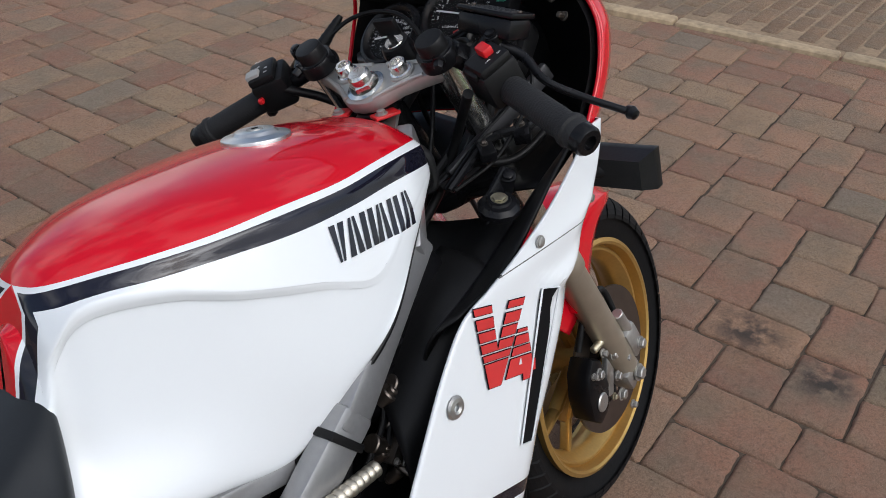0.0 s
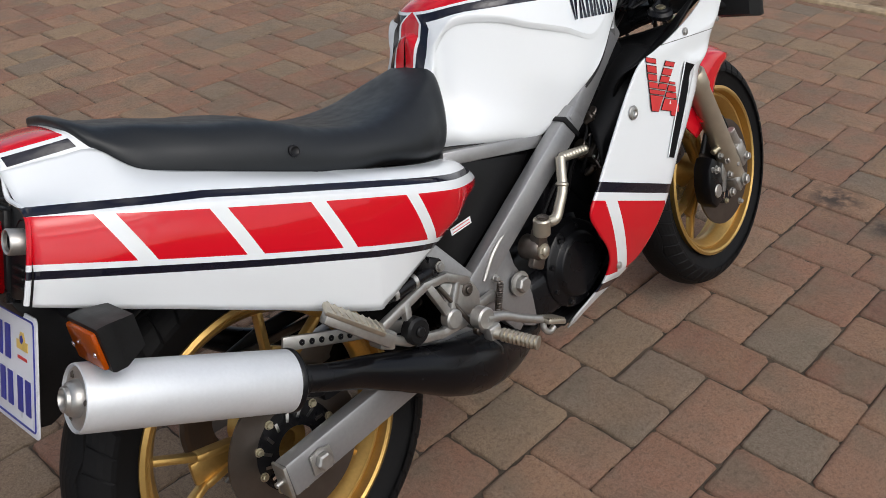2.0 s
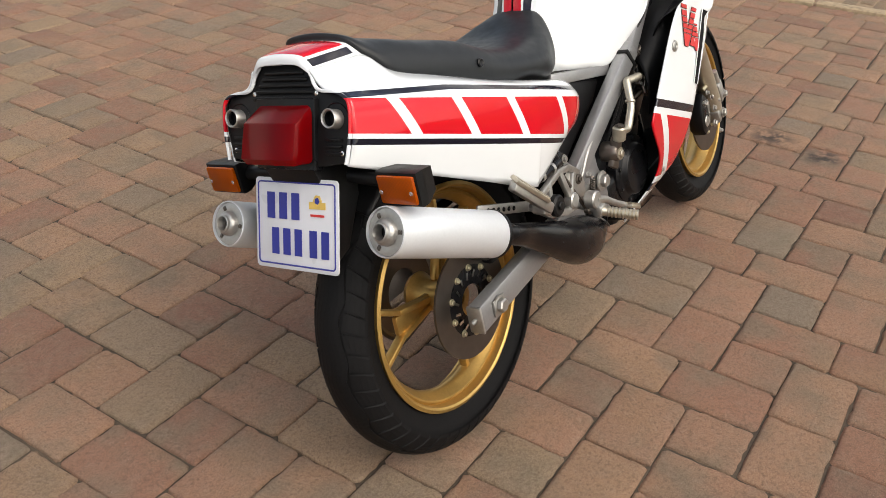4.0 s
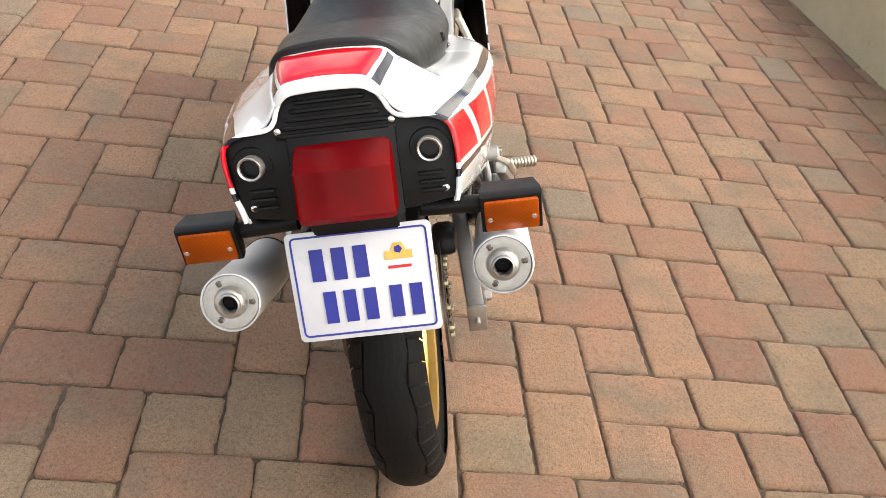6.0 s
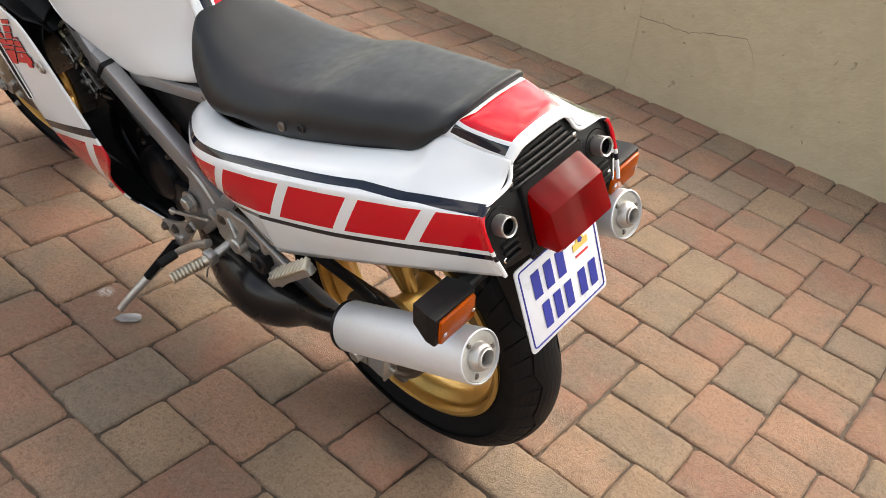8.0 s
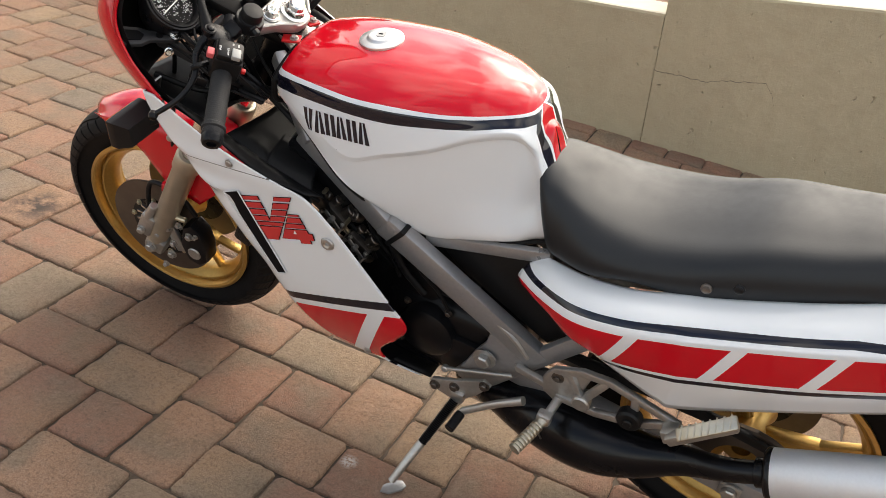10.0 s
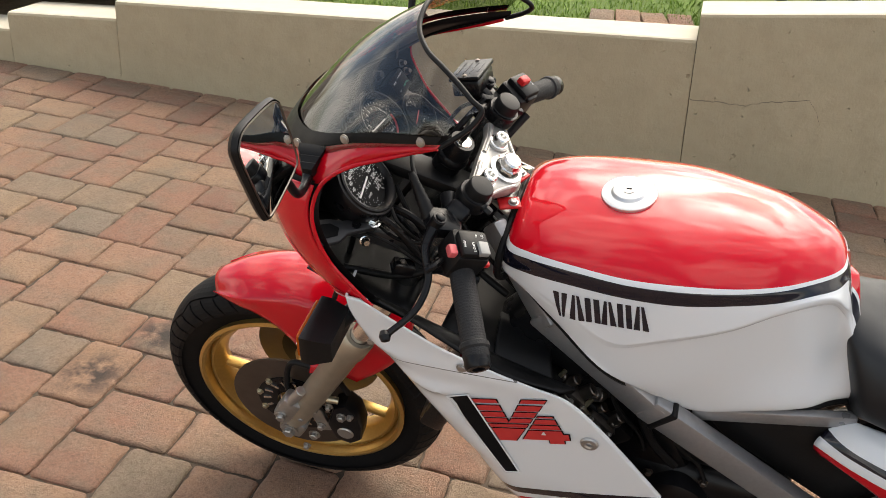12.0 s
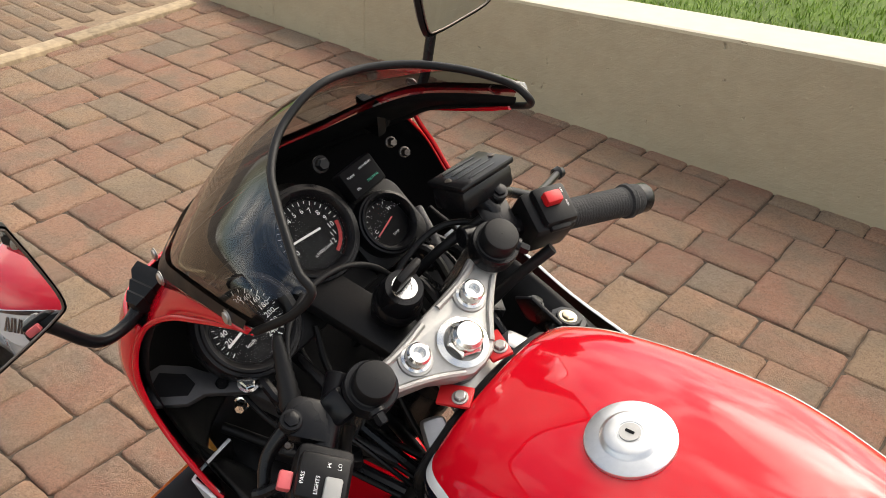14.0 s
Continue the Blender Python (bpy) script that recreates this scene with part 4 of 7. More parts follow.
# ---- upper cowl and screen ----
# rows of height: rear edge x, half width at that edge, nose x and nose height
COWL_ROWS = ((0.765, 1.195, 0.205, 1.270, 0.765), (0.785, 1.150, 0.224, 1.310, 0.785), (0.810, 1.172, 0.226, 1.335, 0.805), (0.850, 1.212, 0.224, 1.350, 0.838), (0.898, 1.236, 0.219, 1.357, 0.868), (0.930, 1.243, 0.205, 1.358, 0.888), (0.955, 1.240, 0.190, 1.355, 0.905))


def cowl_half(rows, n=15):
    out = []
    for z, xe, ye, xn, zn in rows:
        row = []
        for k in range(n):
            a = math.pi / 2 * k / (n - 1)
            x = xe + (xn - xe) * math.sin(a)
            y = ye * math.cos(a) ** 0.85
            row.append((x, y, z + (zn - z) * math.sin(a) ** 2))
        out.append(row)
    return out


left = cowl_half(COWL_ROWS)
whole = [row + [(p[0], -p[1], p[2]) for p in row[-2::-1]] for row in left]
part("upper_cowl", skin(whole, 40, 57, True), [M_COWL, M_BLACK], bike, "glossy red upper fairing cowl with black inner face", thick=0.004, inner=1)
# the band under the screen: a sloping U
BAND_LOW = [(1.078, 0.168, 1.044), (1.130, 0.169, 1.021), (1.190, 0.176, 0.992), (1.236, 0.184, 0.955), (1.300, 0.135, 0.925), (1.345, 0.065, 0.909), (1.356, 0.0, 0.905)]
BAND_TOP = [(1.072, 0.170, 1.054), (1.120, 0.166, 1.040), (1.190, 0.157, 1.016), (1.245, 0.142, 0.985), (1.300, 0.105, 0.950), (1.338, 0.055, 0.932), (1.348, 0.0, 0.927)]

SCREEN_TOP = [(1.030, 0.137, 1.093), (1.044, 0.134, 1.104), (1.066, 0.121, 1.115), (1.092, 0.104, 1.123), (1.120, 0.082, 1.129), (1.142, 0.046, 1.137), (1.147, 0.0, 1.145)]


def both_sides(pts):
    return pts + [(p[0], -p[1], p[2]) for p in pts[-2::-1]]


def ease(a, b, t, lift):
    return [(p[0] * (1 - t) + q[0] * t, p[1] * (1 - t) + q[1] * t * 1.0, p[2] * (1 - t) + q[2] * t + lift) for p, q in zip(a, b)]


band_mid = [(p[0], p[1] * 1.03, p[2]) for p in ease(BAND_LOW, BAND_TOP, 0.5, 0.0)]
cowl_band = part("cowl_band", skin([both_sides(BAND_LOW), both_sides(band_mid), both_sides(BAND_TOP)], 8, 61, True), [M_RED, M_BLACK], bike, "red cowl band under the screen", thick=0.004, inner=1)
cowl_band.modifiers[0].material_offset_rim = 1
lining = [both_sides([(q[0] - 0.007, q[1] * 0.955, q[2] + h) for q in row]) for row, h in ((BAND_LOW, 0.010), (band_mid, 0.002), (BAND_TOP, 0.004))]
lining.append(both_sides([(q[0] - 0.004, q[1] * 0.975, q[2]) for q in ease(BAND_TOP, SCREEN_TOP, 0.10, 0.008)]))
part("band_lining", skin(lining, 16, 61), M_BLACK, bike, "black lining inside the cowl band")
scr_rows = [both_sides([(p[0], p[1] * 1.012, p[2] - 0.001) for p in ease(BAND_LOW, BAND_TOP, 0.8, 0.0)])]
for t, out in ((0.0, 0.003), (0.25, 0.012), (0.5, 0.017), (0.75, 0.012), (1.0, 0.0)):
    row = ease([(p[0] + 0.002, p[1] * 1.02, p[2]) for p in BAND_TOP], SCREEN_TOP, t, 0.0)
    scr_rows.append(both_sides([(p[0] + out * 0.55 * (0.2 + 0.8 * i / 6), p[1] * (1 + out * 2.0), p[2] + out * 0.9) for i, p in enumerate(row)]))
screen = part("windscreen", skin(scr_rows, 30, 61, True), M_SCREEN, bike, "smoked transparent windscreen with black rubber edging")
screen.visible_shadow = True
part("edging", tube([(1.072, 0.168, 1.049), (1.042, 0.151, 1.073)] + both_sides(SCREEN_TOP) + [(1.042, -0.151, 1.073), (1.072, -0.168, 1.049)], 0.0036, 90, 10), M_BLACK, screen, "black rubber edging")
# black band painted along the foot of the screen
foot = []
for t, out in ((0.0, 0.004), (0.04, 0.0065), (0.08, 0.0085), (0.125, 0.0105)):
    row = ease([(p[0] + 0.002, p[1] * 1.02, p[2]) for p in BAND_TOP], SCREEN_TOP, t, 0.0)
    foot.append(both_sides([(p[0] + out * 0.55 * (0.2 + 0.8 * i / 6), p[1] * (1 + out * 2.0) * 1.006, p[2] + out * 0.9 + 0.0006) for i, p in enumerate(row)]))
part("black_foot", skin(foot, 8, 61, True), M_BLACK, screen, "black border along the foot of the screen")
for x, y, z in ((1.202, 0.166, 1.026), (1.097, 0.173, 1.054), (1.290, 0.126, 0.968)):
    for side in (1, -1):
        part("screw", bolt((x, side * y, z), (0.25, side, 0.2), 0.0050, 0.0030, False), M_ALU, screen)

# painted rim round the cockpit opening
RIM = [(1.076, 0.168, 1.046), (1.105, 0.168, 1.032), (1.150, 0.172, 1.011), (1.195, 0.178, 0.989), (1.226, 0.190, 0.964), (1.236, 0.206, 0.932), (1.230, 0.218, 0.898), (1.208, 0.2235, 0.852), (1.172, 0.2255, 0.812), (1.150, 0.224, 0.787)]
for side in (1, -1):
    part("cowl_rim", tube([(x, side * y, z) for x, y, z in RIM], 0.0030, 50, 10), M_RED, bike)

# inner black liner of the cowl
liner = [[(p[0] - 0.012, p[1] * 0.95, p[2]) for p in row] for row in whole[1:]]
part("inner_liner", skin(liner, 24, 41), M_BLACK, bike)
for side in (1, -1):
    flip = (lambda s: s) if side > 0 else mirrored
    part("inner_panel", flip(skin([[(1.215, 0.205, 0.80), (1.19, 0.19, 0.77), (1.13, 0.15, 0.70)], [(1.10, 0.215, 0.765), (1.08, 0.185, 0.735), (1.06, 0.14, 0.66)], [(0.96, 0.218, 0.700), (0.95, 0.18, 0.685), (0.96, 0.13, 0.62)], [(0.86, 0.215, 0.688), (0.84, 0.18, 0.66), (0.86, 0.13, 0.56)]], 20, 10)), M_BLACK, bike, "black inner fairing panel", thick=0.004)
    if side < 0:
        continue
    d = Vector((-0.066, -0.068, -0.034)).normalized()
    m = frame_to((1.240, 0.199, 0.872), (-0.25, 0.10, 0.96), d)
    st = part("fairing_stay", flip(slab([(-0.012, -0.014), (0.0, -0.022), (0.030, -0.021), (0.046, -0.011), (0.088, -0.010), (0.100, 0.0), (0.090, 0.012), (0.045, 0.013), (0.028, 0.020), (0.0, 0.022), (-0.012, 0.014)], 0.010, m, 0.003)), M_CASTING, bike, "black cast fairing stay with silver bolt")
    part("recess", flip(slab([(0.0, -0.013), (0.030, -0.012), (0.036, 0.0), (0.026, 0.010), (0.0, 0.012), (-0.005, 0.0)], 0.002, m @ Matrix.Translation((0, 0, 0.0052)), 0.0)), M_DIAL, st)
    part("bore", flip(disc_shape(0.0065, 0.002, 20, m @ Matrix.Translation((0.062, 0.0, 0.0052)))), M_DIAL, st)
    part("bolt", flip(bolt(m @ Vector((0.088, 0.0, 0.005)), m.col[2].xyz, 0.0085, 0.009)), M_CHROME, st)
    part("bolt", flip(bolt((1.185, 0.150, 0.835), (-0.5, 0.6, 0.3), 0.006, 0.014)), M_CHROME, st)
part("inner_shroud", skin([[(1.27, -0.17, 0.77), (1.28, 0, 0.735), (1.27, 0.17, 0.77)], [(1.20, -0.185, 0.76), (1.20, 0, 0.722), (1.20, 0.185, 0.76)], [(1.105, -0.19, 0.736), (1.105, 0, 0.702), (1.105, 0.19, 0.736)]], 12, 9), M_BLACK, bike, "black inner shroud behind the headlamp", thick=0.003)
part("engine_shroud", skin([[(1.055, -0.185, 0.722), (1.055, 0, 0.688), (1.055, 0.185, 0.722)], [(1.0, -0.185, 0.705), (1.00, 0, 0.672), (1.0, 0.185, 0.705)], [(0.94, -0.19, 0.68), (0.95, 0, 0.65), (0.94, 0.19, 0.68)], [(0.86, -0.17, 0.64), (0.88, 0, 0.62), (0.86, 0.17, 0.64)]], 12, 9), M_BLACK, bike, "black shroud over the engine", thick=0.003)

# ---- tank ----
# stations from the rear: points run from the lower seam up to the ridge
TANK = (
    ((0.446, 0.060, 0.660), (0.452, 0.079, 0.690), (0.462, 0.074, 0.735), (0.476, 0.062, 0.780), (0.490, 0.050, 0.812), (0.498, 0.036, 0.836), (0.503, 0.023, 0.850), (0.506, 0.012, 0.856), (0.507, 0.0, 0.858)),
    ((0.472, 0.070, 0.655), (0.478, 0.089, 0.688), (0.487, 0.084, 0.745), (0.498, 0.075, 0.800), (0.510, 0.062, 0.845), (0.517, 0.043, 0.870), (0.519, 0.028, 0.882), (0.520, 0.014, 0.885), (0.520, 0.0, 0.886)),
    ((0.506, 0.088, 0.648), (0.512, 0.104, 0.672), (0.522, 0.104, 0.745), (0.532, 0.099, 0.805), (0.540, 0.095, 0.848), (0.545, 0.076, 0.877), (0.545, 0.057, 0.891), (0.545, 0.030, 0.901), (0.545, 0.0, 0.905)),
    ((0.585, 0.103, 0.626), (0.586, 0.121, 0.652), (0.590, 0.124, 0.735), (0.595, 0.120, 0.795), (0.600, 0.126, 0.833), (0.600, 0.110, 0.872), (0.600, 0.096, 0.891), (0.600, 0.055, 0.911), (0.600, 0.0, 0.917)),
    ((0.660, 0.112, 0.608), (0.660, 0.130, 0.630), (0.660, 0.142, 0.715), (0.660, 0.143, 0.775), (0.660, 0.148, 0.814), (0.660, 0.131, 0.864), (0.660, 0.119, 0.886), (0.660, 0.068, 0.912), (0.660, 0.0, 0.919)),
    ((0.735, 0.138, 0.658), (0.735, 0.150, 0.672), (0.735, 0.157, 0.715), (0.735, 0.159, 0.750), (0.735, 0.162, 0.792), (0.735, 0.147, 0.851), (0.735, 0.136, 0.880), (0.735, 0.078, 0.907), (0.735, 0.0, 0.915)),
    ((0.810, 0.152, 0.708), (0.810, 0.164, 0.716), (0.810, 0.164, 0.735), (0.810, 0.163, 0.755), (0.810, 0.162, 0.786), (0.810, 0.149, 0.842), (0.810, 0.137, 0.872), (0.810, 0.078, 0.900), (0.810, 0.0, 0.908)),
    ((0.885, 0.138, 0.765), (0.885, 0.150, 0.770), (0.885, 0.153, 0.778), (0.885, 0.154, 0.787), (0.885, 0.153, 0.802), (0.885, 0.142, 0.835), (0.885, 0.130, 0.864), (0.885, 0.075, 0.888), (0.885, 0.0, 0.896)),
    ((0.940, 0.118, 0.790), (0.942, 0.130, 0.793), (0.944, 0.131, 0.797), (0.945, 0.131, 0.803), (0.945, 0.130, 0.812), (0.945, 0.127, 0.828), (0.945, 0.118, 0.854), (0.945, 0.068, 0.875), (0.945, 0.0, 0.881)),
    ((0.972, 0.090, 0.790), (0.980, 0.100, 0.792), (0.983, 0.103, 0.796), (0.985, 0.104, 0.801), (0.986, 0.104, 0.808), (0.986, 0.103, 0.818), (0.985, 0.098, 0.838), (0.983, 0.055, 0.860), (0.982, 0.0, 0.867)),
    ((0.960, 0.050, 0.765), (0.975, 0.058, 0.767), (0.982, 0.058, 0.770), (0.986, 0.058, 0.775), (0.989, 0.057, 0.782), (0.990, 0.055, 0.794), (0.990, 0.050, 0.808), (0.989, 0.030, 0.820), (0.988, 0.0, 0.823)),
)
# a ledge runs down and forward under the stripe, with a shallow knee recess below it: height and depth by station
LEDGE = ((0.800, 0.0), (0.842, 0.004), (0.866, 0.0050), (0.856, 0.0062), (0.828, 0.0060), (0.798, 0.0042), (0.768, 0.0012), (0.782, 0.0), (0.806, 0.0), (0.804, 0.0), (0.778, 0.0))
LOWER = {0.735: (0.652, 0.664, 0.695), 0.810: (0.698, 0.705, 0.714), 0.885: (0.755, 0.761, 0.770)}


def tank_station(r, ledge):
    """One station with the ledge worked in: two points close above and below it."""
    zc, deep = ledge
    r = [Vector(p) for p in r]
    key = round(r[5].x, 3)
    if key in LOWER:
        for p, z in zip(r, LOWER[key]):
            p.z = z
    yc, xc = r[4].y, r[4].x
    if not deep:
        return [tuple(p) for p in r[:4]] + [tuple((r[3] + r[4]) / 2), tuple(r[4]), tuple((r[4] + r[5]) / 2)] + [tuple(p) for p in r[5:]]
    f = (r[5].z - zc) / max(r[5].z - r[4].z, 0.001)
    yc = r[5].y + (r[4].y - r[5].y) * min(max(f, 0.15), 1.15)
    mid = r[2].copy()
    mid.z = min(mid.z, zc - 0.045)
    mid.y = min(mid.y, yc - deep * 0.8)
    return [tuple(r[0]), tuple(r[1]), tuple(mid), (xc, yc - deep, zc - 0.017), (xc, yc - deep * 0.55, zc - 0.008), (xc, yc, zc), (xc, yc - 0.001, zc + 0.007)] + [tuple(p) for p in r[5:]]


TANK = [tank_station(r, ledge) for r, ledge in zip(TANK, LEDGE)]
tank_rows = [list(r) + [(p[0], -p[1], p[2]) for p in r[-2::-1]] for r in TANK]
tank_skin = skin(tank_rows, 96, 151, True)
tank_tree = BVHTree.FromPolygons(tank_skin[0], tank_skin[1])
tank = part("fuel_tank", tank_skin, M_TANK, bike, "glossy red and white fuel tank with dark stripe and plain lettering bars")
rear_rows = [tank_rows[0], [(p[0] - 0.012, p[1] * 0.55, p[2] - 0.004) for p in tank_rows[0]], [(p[0] - 0.012, p[1] * 0.05, p[2] - 0.004) for p in tank_rows[0]]]
part("tank_end", skin(rear_rows, 8, 49), M_TANK, tank)
seam = [(p[0], p[1] + 0.004, p[2] + 0.001) for p in [r[0] for r in TANK[:-1]]]
for side in (1, -1):
    part("rubber_trim", tube([(p[0], side * p[1], p[2]) for p in seam], 0.006, 50, 8), M_BLACK, tank)
gasket = [(q[0] + 0.003, q[1], q[2] - 0.002) for q in tank_rows[-2]]
part("front_gasket", tube([(q[0] + 0.004, q[1], q[2] - 0.012) for q in gasket], 0.006, 80, 8), M_BLACK, tank)
CAP = Vector((0.832, 0.0, 0.903))
cap_m = frame_to(CAP, (0.16, 0, 1))
cap = part("filler_cap", lathe([(0.038, -0.012), (0.040, 0.002), (0.0395, 0.004), (0.038, 0.005), (0.027, 0.0066), (0.0255, 0.0072), (0.0235, 0.0100), (0.0215, 0.0112), (0.0115, 0.0114), (0.0108, 0.0108), (0.0003, 0.0108)], 64, cap_m), M_CAP, tank, "round brushed metal filler cap with keyhole")
part("lock", join(lathe([(0.0095, 0.0109), (0.0093, 0.0122), (0.0003, 0.0122)], 24, cap_m)), M_ALU, cap)
part("keyhole", box((0.008, 0.0022, 0.001), cap_m @ Matrix.Translation((0, 0, 0.0126)), 0.0), M_DIAL, cap)


def tank_point(x, z, lift):
    """A point on the tank's left flank."""
    hit = tank_tree.ray_cast(Vector((x, 0.6, z)), Vector((0, -1, 0)))
    return hit[0] + Vector((0, lift, 0))


# left and right edge of each plain shape, at its foot and at its top, in cells
WORD = ((0.30, 0.66, 0.02, 0.96), (0.00, 0.96, 0.26, 0.70), (0.05, 0.97, 0.05, 0.97), (0.00, 0.96, 0.26, 0.70), (0.06, 0.92, 0.06, 0.92), (0.00, 0.96, 0.26, 0.70))


def lettering_bar(k, count, side):
    """A plain dark shape where one letter of the maker's name stands; k counts from the front."""
    v, f = [], []
    a0, b0, a1, b1 = WORD[k] if side > 0 else WORD[count - 1 - k]
    if side < 0:
        a0, b0, a1, b1 = 1 - b0, 1 - a0, 1 - b1, 1 - a1
    gap = 0.10
    for lo, hi in ((0.0, 0.5 - gap), (0.5 + gap, 1.0)):
        c = len(v)
        for t in range(5):
            w = t / 4
            left, right = a0 + (a1 - a0) * w, b0 + (b1 - b0) * w
            for q in (lo, hi):
                e = (k + left + (right - left) * q) / count
                x = 0.894 + (0.760 - 0.894) * e + 0.010 * w
                z = 0.785 + (0.805 - 0.785) * e + 0.037 * w
                v.append(tank_point(x, z, 0.0012))
        f += [[c + 2 * t, c + 2 * t + 1, c + 2 * t + 3, c + 2 * t + 2] for t in range(4)]
    return v, f, [0] * len(f)


for side in (1, -1):
    for k in range(6):
        s = lettering_bar(k, 6, side)
        part("lettering_bar", s if side > 0 else mirrored(s), M_INK, tank, smooth=False)

# ---- seat ----
SEAT = (
    ((0.438, 0.080, 0.652), (0.445, 0.100, 0.690), (0.462, 0.094, 0.735), (0.482, 0.070, 0.780), (0.497, 0.035, 0.802), (0.503, 0.0, 0.808)),
    ((0.405, 0.095, 0.660), (0.410, 0.122, 0.690), (0.422, 0.118, 0.735), (0.438, 0.088, 0.778), (0.455, 0.045, 0.796), (0.460, 0.0, 0.800)),
    ((0.350, 0.115, 0.678), (0.350, 0.143, 0.700), (0.355, 0.140, 0.735), (0.365, 0.105, 0.766), (0.375, 0.055, 0.776), (0.380, 0.0, 0.778)),
    ((0.280, 0.125, 0.700), (0.280, 0.154, 0.718), (0.280, 0.152, 0.745), (0.282, 0.118, 0.768), (0.285, 0.060, 0.774), (0.288, 0.0, 0.775)),
    ((0.200, 0.130, 0.700), (0.200, 0.158, 0.724), (0.200, 0.158, 0.759), (0.200, 0.124, 0.788), (0.200, 0.062, 0.794), (0.200, 0.0, 0.796)),
    ((0.110, 0.128, 0.728), (0.110, 0.152, 0.754), (0.110, 0.152, 0.794), (0.110, 0.120, 0.826), (0.110, 0.060, 0.833), (0.110, 0.0, 0.835)),
    ((0.020, 0.118, 0.760), (0.020, 0.140, 0.784), (0.020, 0.138, 0.822), (0.020, 0.108, 0.850), (0.020, 0.055, 0.857), (0.020, 0.0, 0.859)),
    ((-0.048, 0.118, 0.799), (-0.046, 0.128, 0.814), (-0.046, 0.122, 0.845), (-0.048, 0.093, 0.872), (-0.050, 0.048, 0.879), (-0.050, 0.0, 0.881)),
    ((-0.090, 0.116, 0.827), (-0.092, 0.122, 0.837), (-0.097, 0.113, 0.864), (-0.103, 0.084, 0.887), (-0.106, 0.044, 0.894), (-0.106, 0.0, 0.896)),
    ((-0.118, 0.101, 0.858), (-0.122, 0.106, 0.866), (-0.129, 0.099, 0.886), (-0.137, 0.076, 0.905), (-0.140, 0.040, 0.912), (-0.140, 0.0, 0.914)),
    ((-0.128, 0.093, 0.867), (-0.132, 0.097, 0.873), (-0.140, 0.089, 0.890), (-0.147, 0.067, 0.904), (-0.149, 0.034, 0.909), (-0.149, 0.0, 0.911)),
)
SEAT = [[(p[0], p[1] * (0.88 if p[0] < 0.22 else 0.94 if p[0] < 0.30 else 1.0), p[2]) for p in r] for r in SEAT]
seat_rows = [list(r) + [(p[0], -p[1], p[2]) for p in r[-2::-1]] for r in SEAT]
closing = [(p[0] + 0.002, p[1] * 0.8, p[2] - 0.022) for p in seat_rows[-1]]
opening = [(p[0] + 0.004, p[1] * 0.2, p[2] - 0.030) for p in seat_rows[0]]
seat = part("seat", skin([opening] + seat_rows + [closing], 90, 49, True), M_SEAT, bike, "dark grey vinyl dual seat with a stepped front")
for p, s in (((0.169, 0.139, 0.757), 1), ((0.124, 0.135, 0.775), 1), ((0.122, -0.136, 0.783), -1)):
    q = frame_to((p[0], p[1] + s * 0.002, p[2]), (0, s, 0.15))
    part("seat_screw", join(lathe([(0.009, -0.004), (0.009, 0.002), (0.007, 0.0035), (0.005, 0.002), (0.0003, 0.002)], 20, q)), M_STEEL if p[0] == 0.169 else M_SATIN, seat)

# ---- tail ----
TAIL = (
    ((0.452, 0.085, 0.648), (0.466, 0.104, 0.630), (0.476, 0.116, 0.612), (0.474, 0.119, 0.598), (0.464, 0.119, 0.586), (0.452, 0.112, 0.580)),
    ((0.420, 0.105, 0.662), (0.425, 0.135, 0.655), (0.424, 0.158, 0.632), (0.416, 0.166, 0.612), (0.406, 0.163, 0.600), (0.400, 0.150, 0.590)),
    ((0.350, 0.130, 0.682), (0.352, 0.172, 0.678), (0.350, 0.200, 0.657), (0.345, 0.207, 0.632), (0.342, 0.198, 0.595), (0.338, 0.182, 0.578)),
    ((0.270, 0.144, 0.705), (0.270, 0.188, 0.702), (0.270, 0.214, 0.683), (0.268, 0.221, 0.658), (0.263, 0.212, 0.602), (0.258, 0.190, 0.552)),
    ((0.185, 0.136, 0.731), (0.185, 0.186, 0.725), (0.185, 0.213, 0.708), (0.184, 0.220, 0.690), (0.176, 0.217, 0.620), (0.176, 0.191, 0.521)),
    ((0.145, 0.135, 0.743), (0.145, 0.185, 0.736), (0.145, 0.211, 0.720), (0.145, 0.218, 0.704), (0.142, 0.216, 0.628), (0.138, 0.192, 0.524)),
    ((0.010, 0.124, 0.792), (0.010, 0.169, 0.781), (0.008, 0.195, 0.764), (0.006, 0.203, 0.748), (0.000, 0.203, 0.672), (-0.010, 0.178, 0.594)),
    ((-0.086, 0.104, 0.829), (-0.100, 0.146, 0.816), (-0.110, 0.172, 0.800), (-0.114, 0.183, 0.784), (-0.122, 0.183, 0.720), (-0.134, 0.162, 0.654)),
    ((-0.128, 0.088, 0.869), (-0.137, 0.130, 0.836), (-0.146, 0.162, 0.809), (-0.150, 0.175, 0.794), (-0.160, 0.175, 0.733), (-0.173, 0.156, 0.672)),
    ((-0.175, 0.081, 0.873), (-0.180, 0.112, 0.844), (-0.180, 0.153, 0.818), (-0.185, 0.166, 0.804), (-0.197, 0.167, 0.746), (-0.211, 0.150, 0.690)),
    ((-0.238, 0.0685, 0.876), (-0.243, 0.090, 0.848), (-0.250, 0.134, 0.837), (-0.258, 0.149, 0.822), (-0.272, 0.150, 0.770), (-0.287, 0.138, 0.727)),
)
